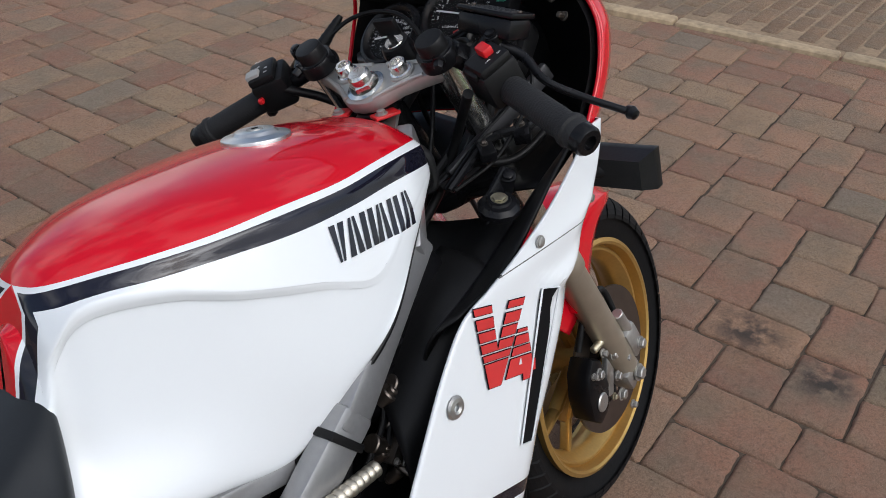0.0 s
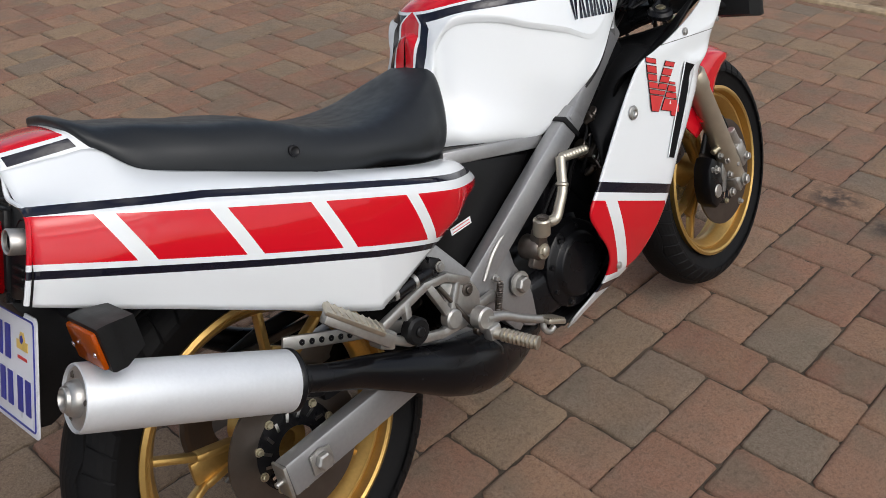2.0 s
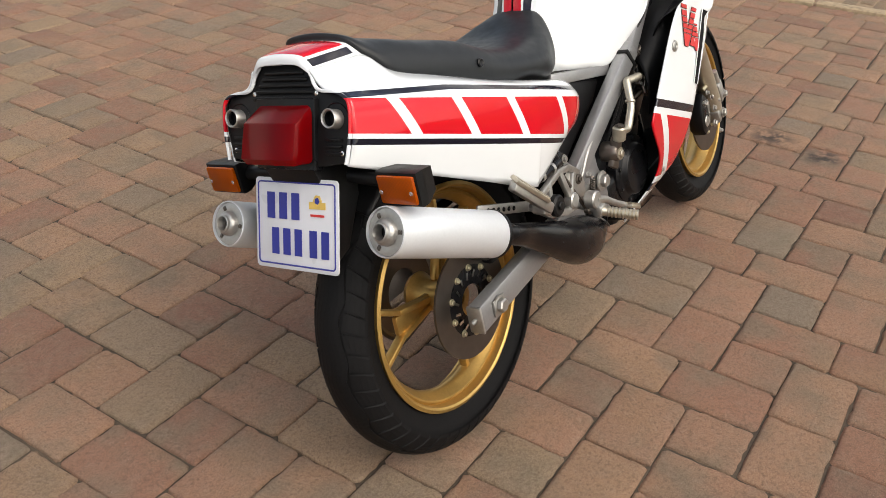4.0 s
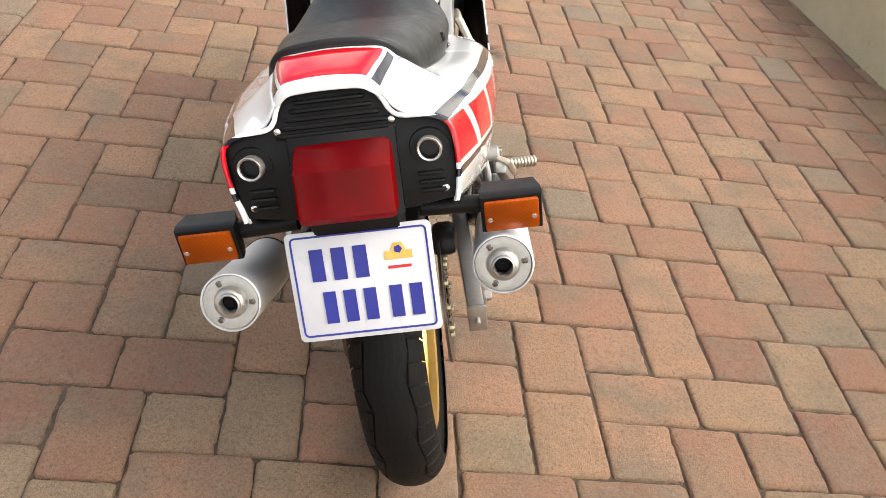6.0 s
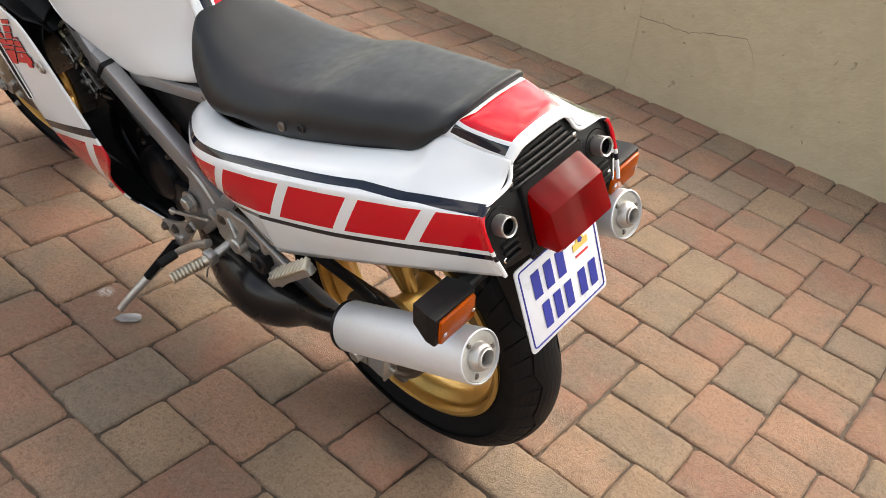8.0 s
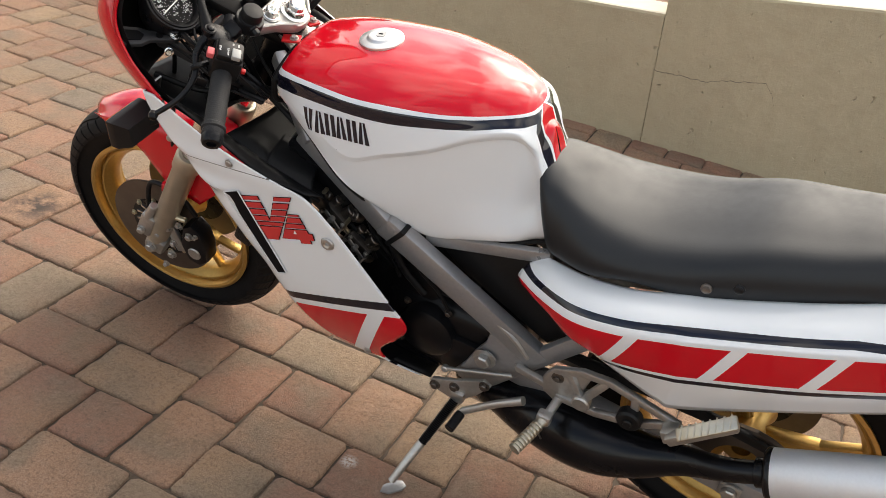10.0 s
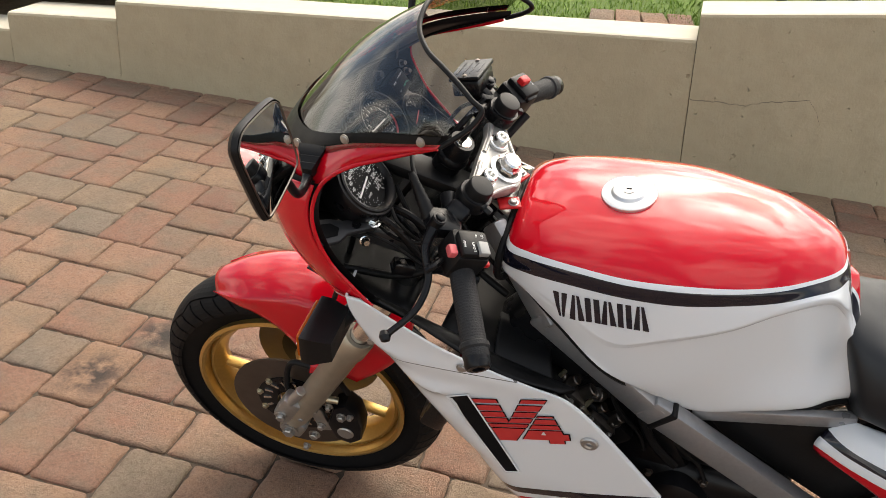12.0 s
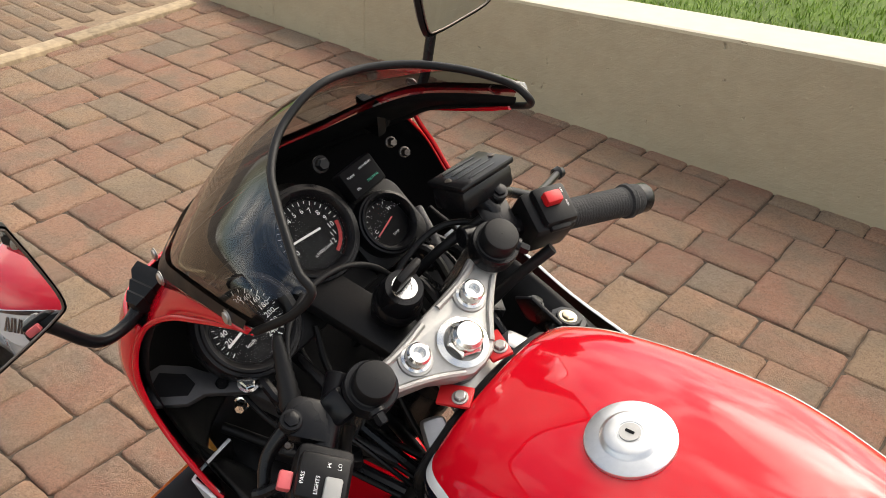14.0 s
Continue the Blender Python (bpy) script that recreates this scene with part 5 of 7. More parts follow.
for side in (1, -1):
    rows = [[(p[0], side * p[1], p[2]) for p in r] for r in TAIL]
    ob = part("tail_side_panel", skin(rows, 70, 40, side < 0), [M_TAIL, M_BLACK], bike, "white tail panel with slanted red blocks and black stripes", thick=0.004, inner=1)
cover_rows = (
    (-0.120, ((0, 0.898), (0.056, 0.894), (0.0770, 0.886), (0.0895, 0.866))),
    (-0.160, ((0, 0.9045), (0.052, 0.901), (0.0710, 0.8935), (0.0835, 0.871))),
    (-0.200, ((0, 0.9045), (0.047, 0.901), (0.0635, 0.8930), (0.0760, 0.874))),
    (-0.226, ((0, 0.9020), (0.044, 0.8985), (0.0590, 0.8905), (0.0705, 0.875))),
    (-0.236, ((0, 0.8965), (0.043, 0.893), (0.0575, 0.8855), (0.0690, 0.873))),
    (-0.240, ((0, 0.8860), (0.042, 0.884), (0.0560, 0.8770), (0.0675, 0.868))),
)
cover = [[(x, -y, z) for y, z in half[::-1]] + [(x, y, z) for y, z in half[1:]] for x, half in cover_rows]
part("tail_cover", skin(cover, 26, 31), [M_TAILTOP, M_BLACK], bike, "red tail cover with black side stripes", thick=0.004, inner=1)


def back_x(z):
    return -0.222 - (0.872 - z) * 0.42


BACK = Matrix.Translation((-0.222, 0, 0.872)) @ frame_to((0, 0, 0), (-0.922, 0, 0.387), (0, 1, 0))


def back_pt(y, z):
    """Local coordinates in the plane of the tail's rear panel."""
    p = BACK.inverted() @ Vector((back_x(z), y, z))
    return p.x, p.y


rear_outline = [(0.042, 0.884), (0.056, 0.878), (0.067, 0.864), (0.074, 0.850), (0.086, 0.842), (0.118, 0.838), (0.140, 0.830), (0.148, 0.814), (0.147, 0.775), (0.138, 0.732), (0.080, 0.724)]
rear_outline = rear_outline + [(-y, z) for y, z in rear_outline[::-1]]
rear = part("rear_panel", slab([back_pt(y, z) for y, z in rear_outline], 0.012, BACK, 0.004), M_BLACK, bike, "black louvred rear panel with two exhaust outlets")
edge_pts = [(back_x(z) - 0.012, y * 1.012, z) for y, z in rear_outline[9::-1] + rear_outline[:-11:-1]]
part("painted_lip", tube([(p[0], p[1], p[2] + 0.001) for p in edge_pts], 0.0034, 120, 8), M_TAIL, rear)
for k in range(5):
    z = 0.870 - 0.0098 * k
    w = 0.036 + 0.0070 * k
    part("louvre", join(tube([(back_x(z) - 0.004, -w - 0.006, z - 0.003), (back_x(z) - 0.010, -w, z), (back_x(z) - 0.010, w, z), (back_x(z) - 0.004, w + 0.006, z - 0.003)], 0.0034, 16, 8)), M_BLACK, rear)
for side in (1, -1):
    for k in range(3):
        z = 0.768 - 0.0105 * k
        part("louvre", bar((back_x(z) - 0.008, side * 0.094, z), (back_x(z) - 0.008, side * 0.128, z), 0.010, 0.005, (0.3, 0, 1), 0.0018), M_BLACK, rear)
    axis = Vector((-0.93, 0, 0.36))
    c = Vector((-0.254, side * 0.116, 0.796))
    out = part("upper_outlet", lathe([(0.026, -0.012), (0.0285, 0.003), (0.0265, 0.0065), (0.022, 0.003), (0.0160, 0.001), (0.0152, 0.020), (0.0140, 0.021), (0.0125, 0.020), (0.0125, 0.0095), (0.0003, 0.0095)], 36, frame_to(c, axis)), [M_SATIN], rear, "upper exhaust outlet with bright lip")
    part("lip", lathe([(0.0162, 0.004), (0.0162, 0.0245), (0.0150, 0.0260), (0.0128, 0.0245), (0.0126, 0.016)], 36, frame_to(c, axis)), M_ALU, out)
    for y, z in ((0.074, 0.8365), (0.127, 0.7465)):
        part("screw", bolt((back_x(z) - 0.005, side * y, z), axis, 0.0044, 0.0035, False), M_CHROME, rear)
# tail lamp: a wedge lens
LAMP = [(-0.248, 0.826), (-0.304, 0.806), (-0.332, 0.753), (-0.326, 0.741), (-0.285, 0.730)]
lamp = part("tail_lamp", side_slab(LAMP, 0.0, 0.129, 0.009), M_LAMP, bike, "large red wedge-shaped tail lamp")
part("lamp_base", side_slab([(-0.240, 0.832), (-0.256, 0.832), (-0.296, 0.722), (-0.280, 0.714)], 0.0, 0.142, 0.004), M_SATIN, lamp)
for s in (-1, 1):
    part("prism_field", box((0.050, 0.034, 0.0015), frame_to((-0.3095, s * 0.030, 0.776), (-0.917, 0, 0.398), (0, 1, 0)), 0.0005), M_LAMP, lamp)

# number plate and its carrier
P_TL, P_TR, P_BL = Vector((-0.279, 0.101, 0.697)), Vector((-0.279, -0.099, 0.697)), Vector((-0.335, 0.101, 0.552))
p_x = (P_TR - P_TL).normalized()
p_y = (P_TL - P_BL).normalized()
p_n = p_x.cross(p_y)
PLATE = Matrix.Translation((P_TR + P_BL) / 2) @ Matrix((p_x, p_y, p_n)).transposed().to_4x4()


def rounded(w, h, r, n=5):
    pts = []
    for cx, cy, a0 in ((w / 2 - r, h / 2 - r, 0), (-w / 2 + r, h / 2 - r, 90), (-w / 2 + r, -h / 2 + r, 180), (w / 2 - r, -h / 2 + r, 270)):
        pts += [(cx + r * math.cos(radians(a0 + 90 * k / n)), cy + r * math.sin(radians(a0 + 90 * k / n))) for k in range(n + 1)]
    return pts


plate = part("number_plate", slab(rounded(0.200, 0.157, 0.008), 0.003, PLATE, 0.001), M_PLATE, bike, "white number plate with blue border and blue bars")
ring = rounded(0.185, 0.142, 0.006)
part("border", tube([PLATE @ Vector((x, y, 0.0016)) for x, y in ring + ring[:1]], 0.0014, len(ring) + 1, 6, False, False), M_BLUE, plate)
for x, y, w, h in ((-0.060, 0.030, 0.026, 0.046), (-0.030, 0.030, 0.026, 0.046), (0.0, 0.030, 0.026, 0.046), (-0.050, -0.032, 0.024, 0.046), (-0.022, -0.032, 0.024, 0.046), (0.006, -0.032, 0.024, 0.046), (0.042, -0.032, 0.024, 0.046), (0.070, -0.032, 0.024, 0.046)):
    part("plate_bar", box((w * 0.72, h, 0.001), PLATE @ Matrix.Translation((x, y, 0.0022)), 0.0), M_BLUE, plate)
part("crest", join(lathe([(0.0003, 0.0026), (0.010, 0.0024), (0.011, 0.0015)], 6, PLATE @ Matrix.Translation((0.052, 0.042, 0))), box((0.038, 0.012, 0.0008), PLATE @ Matrix.Translation((0.052, 0.034, 0.0019)), 0.0)), M_GOLDPRINT, plate)
part("crest_shield", lathe([(0.0003, 0.0030), (0.006, 0.0030), (0.0065, 0.0015)], 5, PLATE @ Matrix.Translation((0.052, 0.042, 0))), M_BLUE, plate)
part("crest_bar", box((0.032, 0.004, 0.0008), PLATE @ Matrix.Translation((0.052, 0.017, 0.002)), 0.0), M_REDPRINT, plate)
part("plate_carrier", join(side_slab([(-0.240, 0.735), (-0.292, 0.722), (-0.282, 0.690), (-0.330, 0.550), (-0.306, 0.544), (-0.258, 0.560), (-0.200, 0.640), (-0.180, 0.72)], 0.0, 0.120, 0.006)), M_BLACK, bike, "black plastic plate carrier under the tail lamp")
part("rear_mudguard", skin([[(REAR[0] + 0.372 * math.cos(a), y, REAR[2] + 0.372 * math.sin(a) - abs(y) * 0.35) for y in (-0.085, -0.05, 0, 0.05, 0.085)] for a in [radians(66 + 10 * k) for k in range(7)]], 24, 13), M_BLACK, bike, thick=0.003)


def indicator(centre, size, facing, stalk_to, label):
    """A boxy turn signal: black body, amber lens on one face."""
    sx, sy, sz = size
    c = Vector(centre)
    back = Vector((-facing, 0, 0))
    body = join(slab([(-sy / 2, -sz / 2), (sy / 2, -sz / 2), (sy / 2, sz / 2), (-sy / 2, sz / 2)], sx * 0.45, Matrix.Translation(c + back * -sx * 0.15) @ frame_to((0, 0, 0), (1, 0, 0), (0, 1, 0)), 0.004))
    hind = skin([[(0, -sy / 2, -sz / 2), (0, sy / 2, -sz / 2), (0, sy / 2, sz / 2), (0, -sy / 2, sz / 2), (0, -sy / 2, -sz / 2)], [(sx * 0.6, -sy * 0.42, -sz * 0.30), (sx * 0.6, sy * 0.42, -sz * 0.30), (sx * 0.6, sy * 0.42, sz * 0.42), (sx * 0.6, -sy * 0.42, sz * 0.42), (sx * 0.6, -sy * 0.42, -sz * 0.30)]], 2, 5)
    hv = [c + Vector((back.x * p[0], p[1], p[2])) for p in hind[0]]
    k = len(hv) - 5
    hf = hind[1] + [[k, k + 1, k + 2, k + 3]]
    ob = part("turn_signal", join(body, (hv, hf, [0] * len(hf))), M_BLACK, bike, label)
    lens_c = c + Vector((facing * sx * 0.42, 0, 0))
    part("lens", box((sx * 0.16, sy * 0.88, sz * 0.84), Matrix.Translation(lens_c), 0.004), M_AMBER, ob, "amber ribbed lens")
    for s in (-1, 1):
        part("screw", bolt(lens_c + Vector((facing * sx * 0.10, s * sy * 0.36, -sz * 0.05)), (facing, 0, 0), 0.0028, 0.0015, False), M_CHROME, ob)
    part("stalk", rod(c + back * sx * 0.2, stalk_to, 0.012, 0.014), M_BLACK, ob)
    return ob


for side in (1, -1):
    indicator((-0.246, side * 0.210, 0.682), (0.050, 0.084, 0.058), -1, (-0.235, side * 0.085, 0.690), "black rear turn signal with amber lens")
    indicator((1.222, side * 0.236, 0.712), (0.050, 0.088, 0.056), 1, (1.190, side * 0.185, 0.720), "black front turn signal with amber lens")

# ---- exhausts ----
for side in (1, -1):
    a, b = (Vector((-0.035, 0.205, 0.478)), Vector((-0.302, 0.193, 0.608))) if side > 0 else (Vector((-0.030, -0.201, 0.500)), Vector((-0.299, -0.191, 0.621)))
    d = (b - a).normalized()
    L = (b - a).length
    # the two chambers are routed a little differently
    mid = [(0.10, side * 0.190, 0.438), (0.20, side * 0.180, 0.382), (0.28, side * 0.168, 0.335), (0.36, side * 0.145, 0.298)] if side < 0 else [(0.10, side * 0.190, 0.398), (0.18, side * 0.178, 0.345), (0.26, side * 0.165, 0.312), (0.36, side * 0.140, 0.285)]
    fat = [0.026, 0.037, 0.048, 0.056] if side < 0 else [0.028, 0.048, 0.064, 0.063]
    part("expansion_chamber", tube([a, a + (a - b).normalized() * 0.068] + mid + [(0.46, side * 0.110, 0.262), (0.56, side * 0.08, 0.25)], [0.019, 0.021] + fat + [0.048, 0.034], 60, 24), M_EXHAUST, bike, "matt black expansion chamber exhaust")
    can = part("silencer", lathe([(0.034, -0.004), (0.0415, 0.0), (0.0430, 0.003), (0.0430, L - 0.004), (0.0420, L), (0.0405, L + 0.001), (0.0395, L - 0.008)], 48, frame_to(a, d)), M_CAN, bike, "round brushed aluminium silencer")
    part("end_cap", lathe([(0.0400, L - 0.006), (0.0385, L - 0.003), (0.030, L - 0.002), (0.0235, L - 0.003), (0.0225, L + 0.003), (0.0200, L + 0.008), (0.0165, L + 0.010), (0.0155, L + 0.014), (0.0135, L + 0.015), (0.0122, L + 0.012), (0.0118, L - 0.03), (0.0003, L - 0.03)], 48, frame_to(a, d)), M_ALU, can, "cast grey end cap")
    part("collar", lathe([(0.0200, -0.022), (0.0245, -0.020), (0.0250, -0.010), (0.0240, -0.006), (0.0400, -0.004), (0.0440, 0.000), (0.0445, 0.005), (0.0428, 0.008)], 40, frame_to(a, d)), M_SATIN, can)
    part("bore", disc_shape(0.0117, 0.002, 24, frame_to(a + d * (L - 0.006), d)), M_DIAL, can)
    for k in range(3):
        w = 2.1 * k + 0.5
        m = frame_to(a, d)
        p = m @ Vector((0.030 * math.cos(w), 0.030 * math.sin(w), L - 0.003))
        part("bolt", bolt(p, d, 0.0036, 0.003), M_STEEL, can)

# ---- frame, swingarm and engine ----
for side in (1, -1):
    def S(x, y, z, s=side):
        return Vector((x, s * y, z))
    beam = part("frame_beam", join(bar(S(1.010, 0.058, 0.832), S(0.905, 0.130, 0.742), 0.024, 0.042, (0, 0, 1), 0.006, 0.02), bar(S(0.912, 0.127, 0.748), S(0.718, 0.150, 0.624), 0.026, 0.046, (0, 0, 1), 0.006, 0.015), bar(S(0.725, 0.148, 0.632), S(0.405, 0.126, 0.425), 0.030, 0.050, (0, 0, 1), 0.006, 0.02)), M_SILVER, bike, "silver-painted box-section frame beam")
    part("rubber_band", bar(S(0.708, 0.148, 0.622), S(0.700, 0.148, 0.616), 0.034, 0.055, (0, 0, 1), 0.002), M_BLACK, beam)
    part("weld", tube([S(0.420, 0.143, 0.430), S(0.455, 0.144, 0.470), S(0.49, 0.144, 0.490)], [0.004, 0.0055, 0.003], 16, 8), M_ALU, beam)
    plate_out = [(0.392, 0.440), (0.412, 0.455), (0.476, 0.492), (0.492, 0.487), (0.502, 0.461), (0.508, 0.420), (0.526, 0.385), (0.545, 0.335), (0.564, 0.300), (0.556, 0.284), (0.530, 0.276), (0.505, 0.290), (0.450, 0.360), (0.400, 0.420)]
    pivot = part("pivot_plate", side_slab(plate_out, side * 0.134, 0.012, 0.004), M_SILVER, beam)
    part("pivot_bolt", join(bolt(S(0.503, 0.146, 0.384), (0, side, 0), 0.016, 0.018), lathe([(0.024, 0), (0.024, 0.004), (0.010, 0.005)], 24, frame_to(S(0.503, 0.146, 0.384), (0, side, 0)))), M_ALU, pivot)
    part("bolt", bolt(S(0.430, 0.142, 0.395), (0, side, 0), 0.009, 0.008), M_ALU, pivot)
    part("rear_frame_tube", join(bar(S(0.500, 0.126, 0.297), S(0.322, 0.126, 0.532), 0.022, 0.036, (1, 0, 1), 0.005, 0.01), bar(S(0.326, 0.122, 0.530), S(0.10, 0.105, 0.63), 0.018, 0.026, (0, 0, 1), 0.005)), M_SILVER, beam)
    part("seat_rail", bar(S(0.660, 0.118, 0.607), S(0.430, 0.092, 0.654), 0.016, 0.026, (0, 0, 1), 0.004), M_SILVER, beam)
    part("side_cover", side_slab([(0.455, 0.640), (0.640, 0.590), (0.600, 0.550), (0.400, 0.445), (0.330, 0.530), (0.360, 0.60)], side * 0.098, 0.012, 0.006), M_BLACK, bike, "satin black side cover under the seat")
    # aluminium footrest hanger, a small truss
    ribs = [((0.356, 0.170, 0.468), (0.306, 0.178, 0.500)), ((0.306, 0.178, 0.500), (0.256, 0.182, 0.508)), ((0.256, 0.182, 0.508), (0.128, 0.192, 0.486)), ((0.340, 0.172, 0.402), (0.268, 0.182, 0.414)), ((0.268, 0.182, 0.414), (0.194, 0.188, 0.440)), ((0.194, 0.188, 0.440), (0.128, 0.192, 0.484)), ((0.296, 0.180, 0.430), (0.330, 0.174, 0.478)), ((0.296, 0.180, 0.430), (0.264, 0.182, 0.500)), ((0.296, 0.180, 0.430), (0.288, 0.180, 0.410)), ((0.206, 0.187, 0.498), (0.200, 0.188, 0.446)), ((0.340, 0.168, 0.410), (0.432, 0.146, 0.398))]
    cast = [(0.290, 0.490), (0.310, 0.489), (0.330, 0.478), (0.352, 0.476), (0.368, 0.462), (0.378, 0.436), (0.372, 0.402), (0.348, 0.386), (0.318, 0.392), (0.304, 0.425)]
    hanger = part("footrest_hanger", side_slab(cast, side * 0.168, 0.014, 0.004), M_ALU, bike, "cast aluminium footrest hanger")
    for a, b in ribs:
        part("rib", bar(S(*a), S(*b), 0.013, 0.016, (0, 0, 1), 0.004, 0.012), M_ALU, hanger)
    part("boss", disc_shape(0.0175, 0.022, 24, frame_to(S(0.296, 0.182, 0.428), (0, 1, 0)), 0.003), M_ALU, hanger)
    part("bolt", join(bolt(S(0.350, 0.176, 0.455), (0, side, 0), 0.0065, 0.006), lathe([(0.012, 0.0), (0.012, 0.003), (0.008, 0.004)], 20, frame_to(S(0.350, 0.174, 0.455), (0, side, 0)))), M_STEEL, hanger)
    part("rubber_mount", join(disc_shape(0.023, 0.024, 24, frame_to(S(0.206, 0.196, 0.456), (0, 1, 0)), 0.004), disc_shape(0.009, 0.030, 16, frame_to(S(0.206, 0.198, 0.456), (0, 1, 0)), 0.002)), M_BLACK, hanger)
    # front footrest, a ribbed peg
    a, b = S(0.348, 0.222, 0.382), S(0.372, 0.296, 0.366)
    d = (b - a).normalized()
    ribs_p = [(0.0003, 0.0), (0.012, 0.001)]
    L = (b - a).length
    for k in range(9):
        h = 0.012 + (L - 0.018) * k / 8
        ribs_p += [(0.0098, h), (0.0122, h + 0.003), (0.0122, h + 0.0062)]
    ribs_p += [(0.010, L), (0.0003, L + 0.001)]
    peg = part("front_footrest", lathe(ribs_p, 16, frame_to(a, d)), M_CHAMPAGNE, hanger, "ribbed bright footrest")
    part("footrest_joint", join(box((0.028, 0.022, 0.026), Matrix.Translation(S(0.348, 0.217, 0.384)), 0.005), rod(S(0.338, 0.170, 0.398), S(0.345, 0.214, 0.386), 0.009)), M_ALU, peg)
    part("spring", tube([S(0.345, 0.20, 0.378), S(0.352, 0.225, 0.355), S(0.34, 0.24, 0.35)], 0.002, 14, 6), M_STEEL, peg)
    # rear footrest folded up
    q = part("rear_footrest", join(bar(S(0.136, 0.228, 0.482), S(0.044, 0.212, 0.566), 0.020, 0.022, (0, 0, 1), 0.005), box((0.030, 0.030, 0.028), Matrix.Translation(S(0.132, 0.212, 0.484)) @ Matrix.Rotation(0.5, 4, "Y"), 0.004)), M_ALU, hanger, "folded silver passenger footrest with a pale ridged pad")
    pad = part("pad", bar(S(0.124, 0.232, 0.507), S(0.046, 0.217, 0.578), 0.024, 0.009, (0.3, side * 0.5, 0.8), 0.003), M_CHAMPAGNE, q)
    for k in range(8):
        w = 0.08 + 0.115 * k
        p = S(0.124, 0.232, 0.507).lerp(S(0.046, 0.217, 0.578), w)
        part("ridge", bar(p + Vector((0.0, side * 0.012, -0.001)), p + Vector((0.004, side * -0.011, 0.010)), 0.003, 0.003, (0.3, 0, 1), 0.0008), M_CHAMPAGNE, pad)
    # swingarm
    arm = part("swingarm", bar(S(0.455, 0.112, 0.352), S(-0.062, 0.143, 0.332), 0.030, 0.060, (0, 0, 1), 0.005), M_SILVER, bike, "silver box-section swingarm")
    part("axle_nut", join(bolt(S(-0.002, 0.158, 0.334), (0, side, 0), 0.015, 0.016), box((0.040, 0.004, 0.036), Matrix.Translation(S(-0.002, 0.159, 0.333)), 0.004)), M_ALU, arm)
    part("chain_adjuster", join(rod(S(-0.062, 0.143, 0.332), S(-0.080, 0.143, 0.331), 0.005), box((0.006, 0.034, 0.058), Matrix.Translation(S(-0.065, 0.143, 0.332)), 0.002)), M_ALU, arm)

engine = part("engine", join(box((0.300, 0.235, 0.190), Matrix.Translation((0.600, 0, 0.345)), 0.035, 3), box((0.200, 0.21, 0.17), Matrix.Translation((0.720, 0, 0.400)) @ Matrix.Rotation(0.5, 4, "Y"), 0.02, 2), box((0.150, 0.20, 0.20), Matrix.Translation((0.640, 0, 0.540)), 0.02, 2), box((0.20, 0.20, 0.10), Matrix.Translation((0.72, 0, 0.245)), 0.02)), M_ENGINE, bike, "black-enamelled two-stroke engine")
cover_m = frame_to((0.668, -0.110, 0.346), (0, -1, 0))
clutch = part("clutch_cover", join(lathe([(0.0003, 0.0530), (0.058, 0.0530), (0.0605, 0.0525), (0.0625, 0.0505), (0.066, 0.0420), (0.069, 0.0400), (0.083, 0.0385), (0.088, 0.0345), (0.089, 0.028), (0.089, -0.03)], 56, cover_m), box((0.12, 0.06, 0.10), Matrix.Translation((0.585, -0.112, 0.318)), 0.02, 3)), M_SATIN, engine, "glossy black round clutch cover")
for k in range(9):
    w = 0.7 * k
    part("bolt", bolt(cover_m @ Vector((0.078 * math.cos(w), 0.078 * math.sin(w), 0.038)), (0, -1, 0), 0.0048, 0.006), M_SATIN, clutch)
part("generator_cover", join(lathe([(0.0003, 0.034), (0.045, 0.032), (0.060, 0.022), (0.066, 0.0), (0.066, -0.03)], 40, frame_to((0.640, 0.112, 0.362), (0, 1, 0))), box((0.12, 0.03, 0.10), Matrix.Translation((0.545, 0.118, 0.330)), 0.012)), M_ENGINE, engine, "black generator cover")
for x, z in ((0.60, 0.432), (0.69, 0.42), (0.56, 0.28), (0.70, 0.30)):
    for side in (1, -1):
        part("bolt", bolt((x, side * 0.118, z), (0, side, 0), 0.006, 0.008), M_STEEL, engine)
rng = random.Random(7)
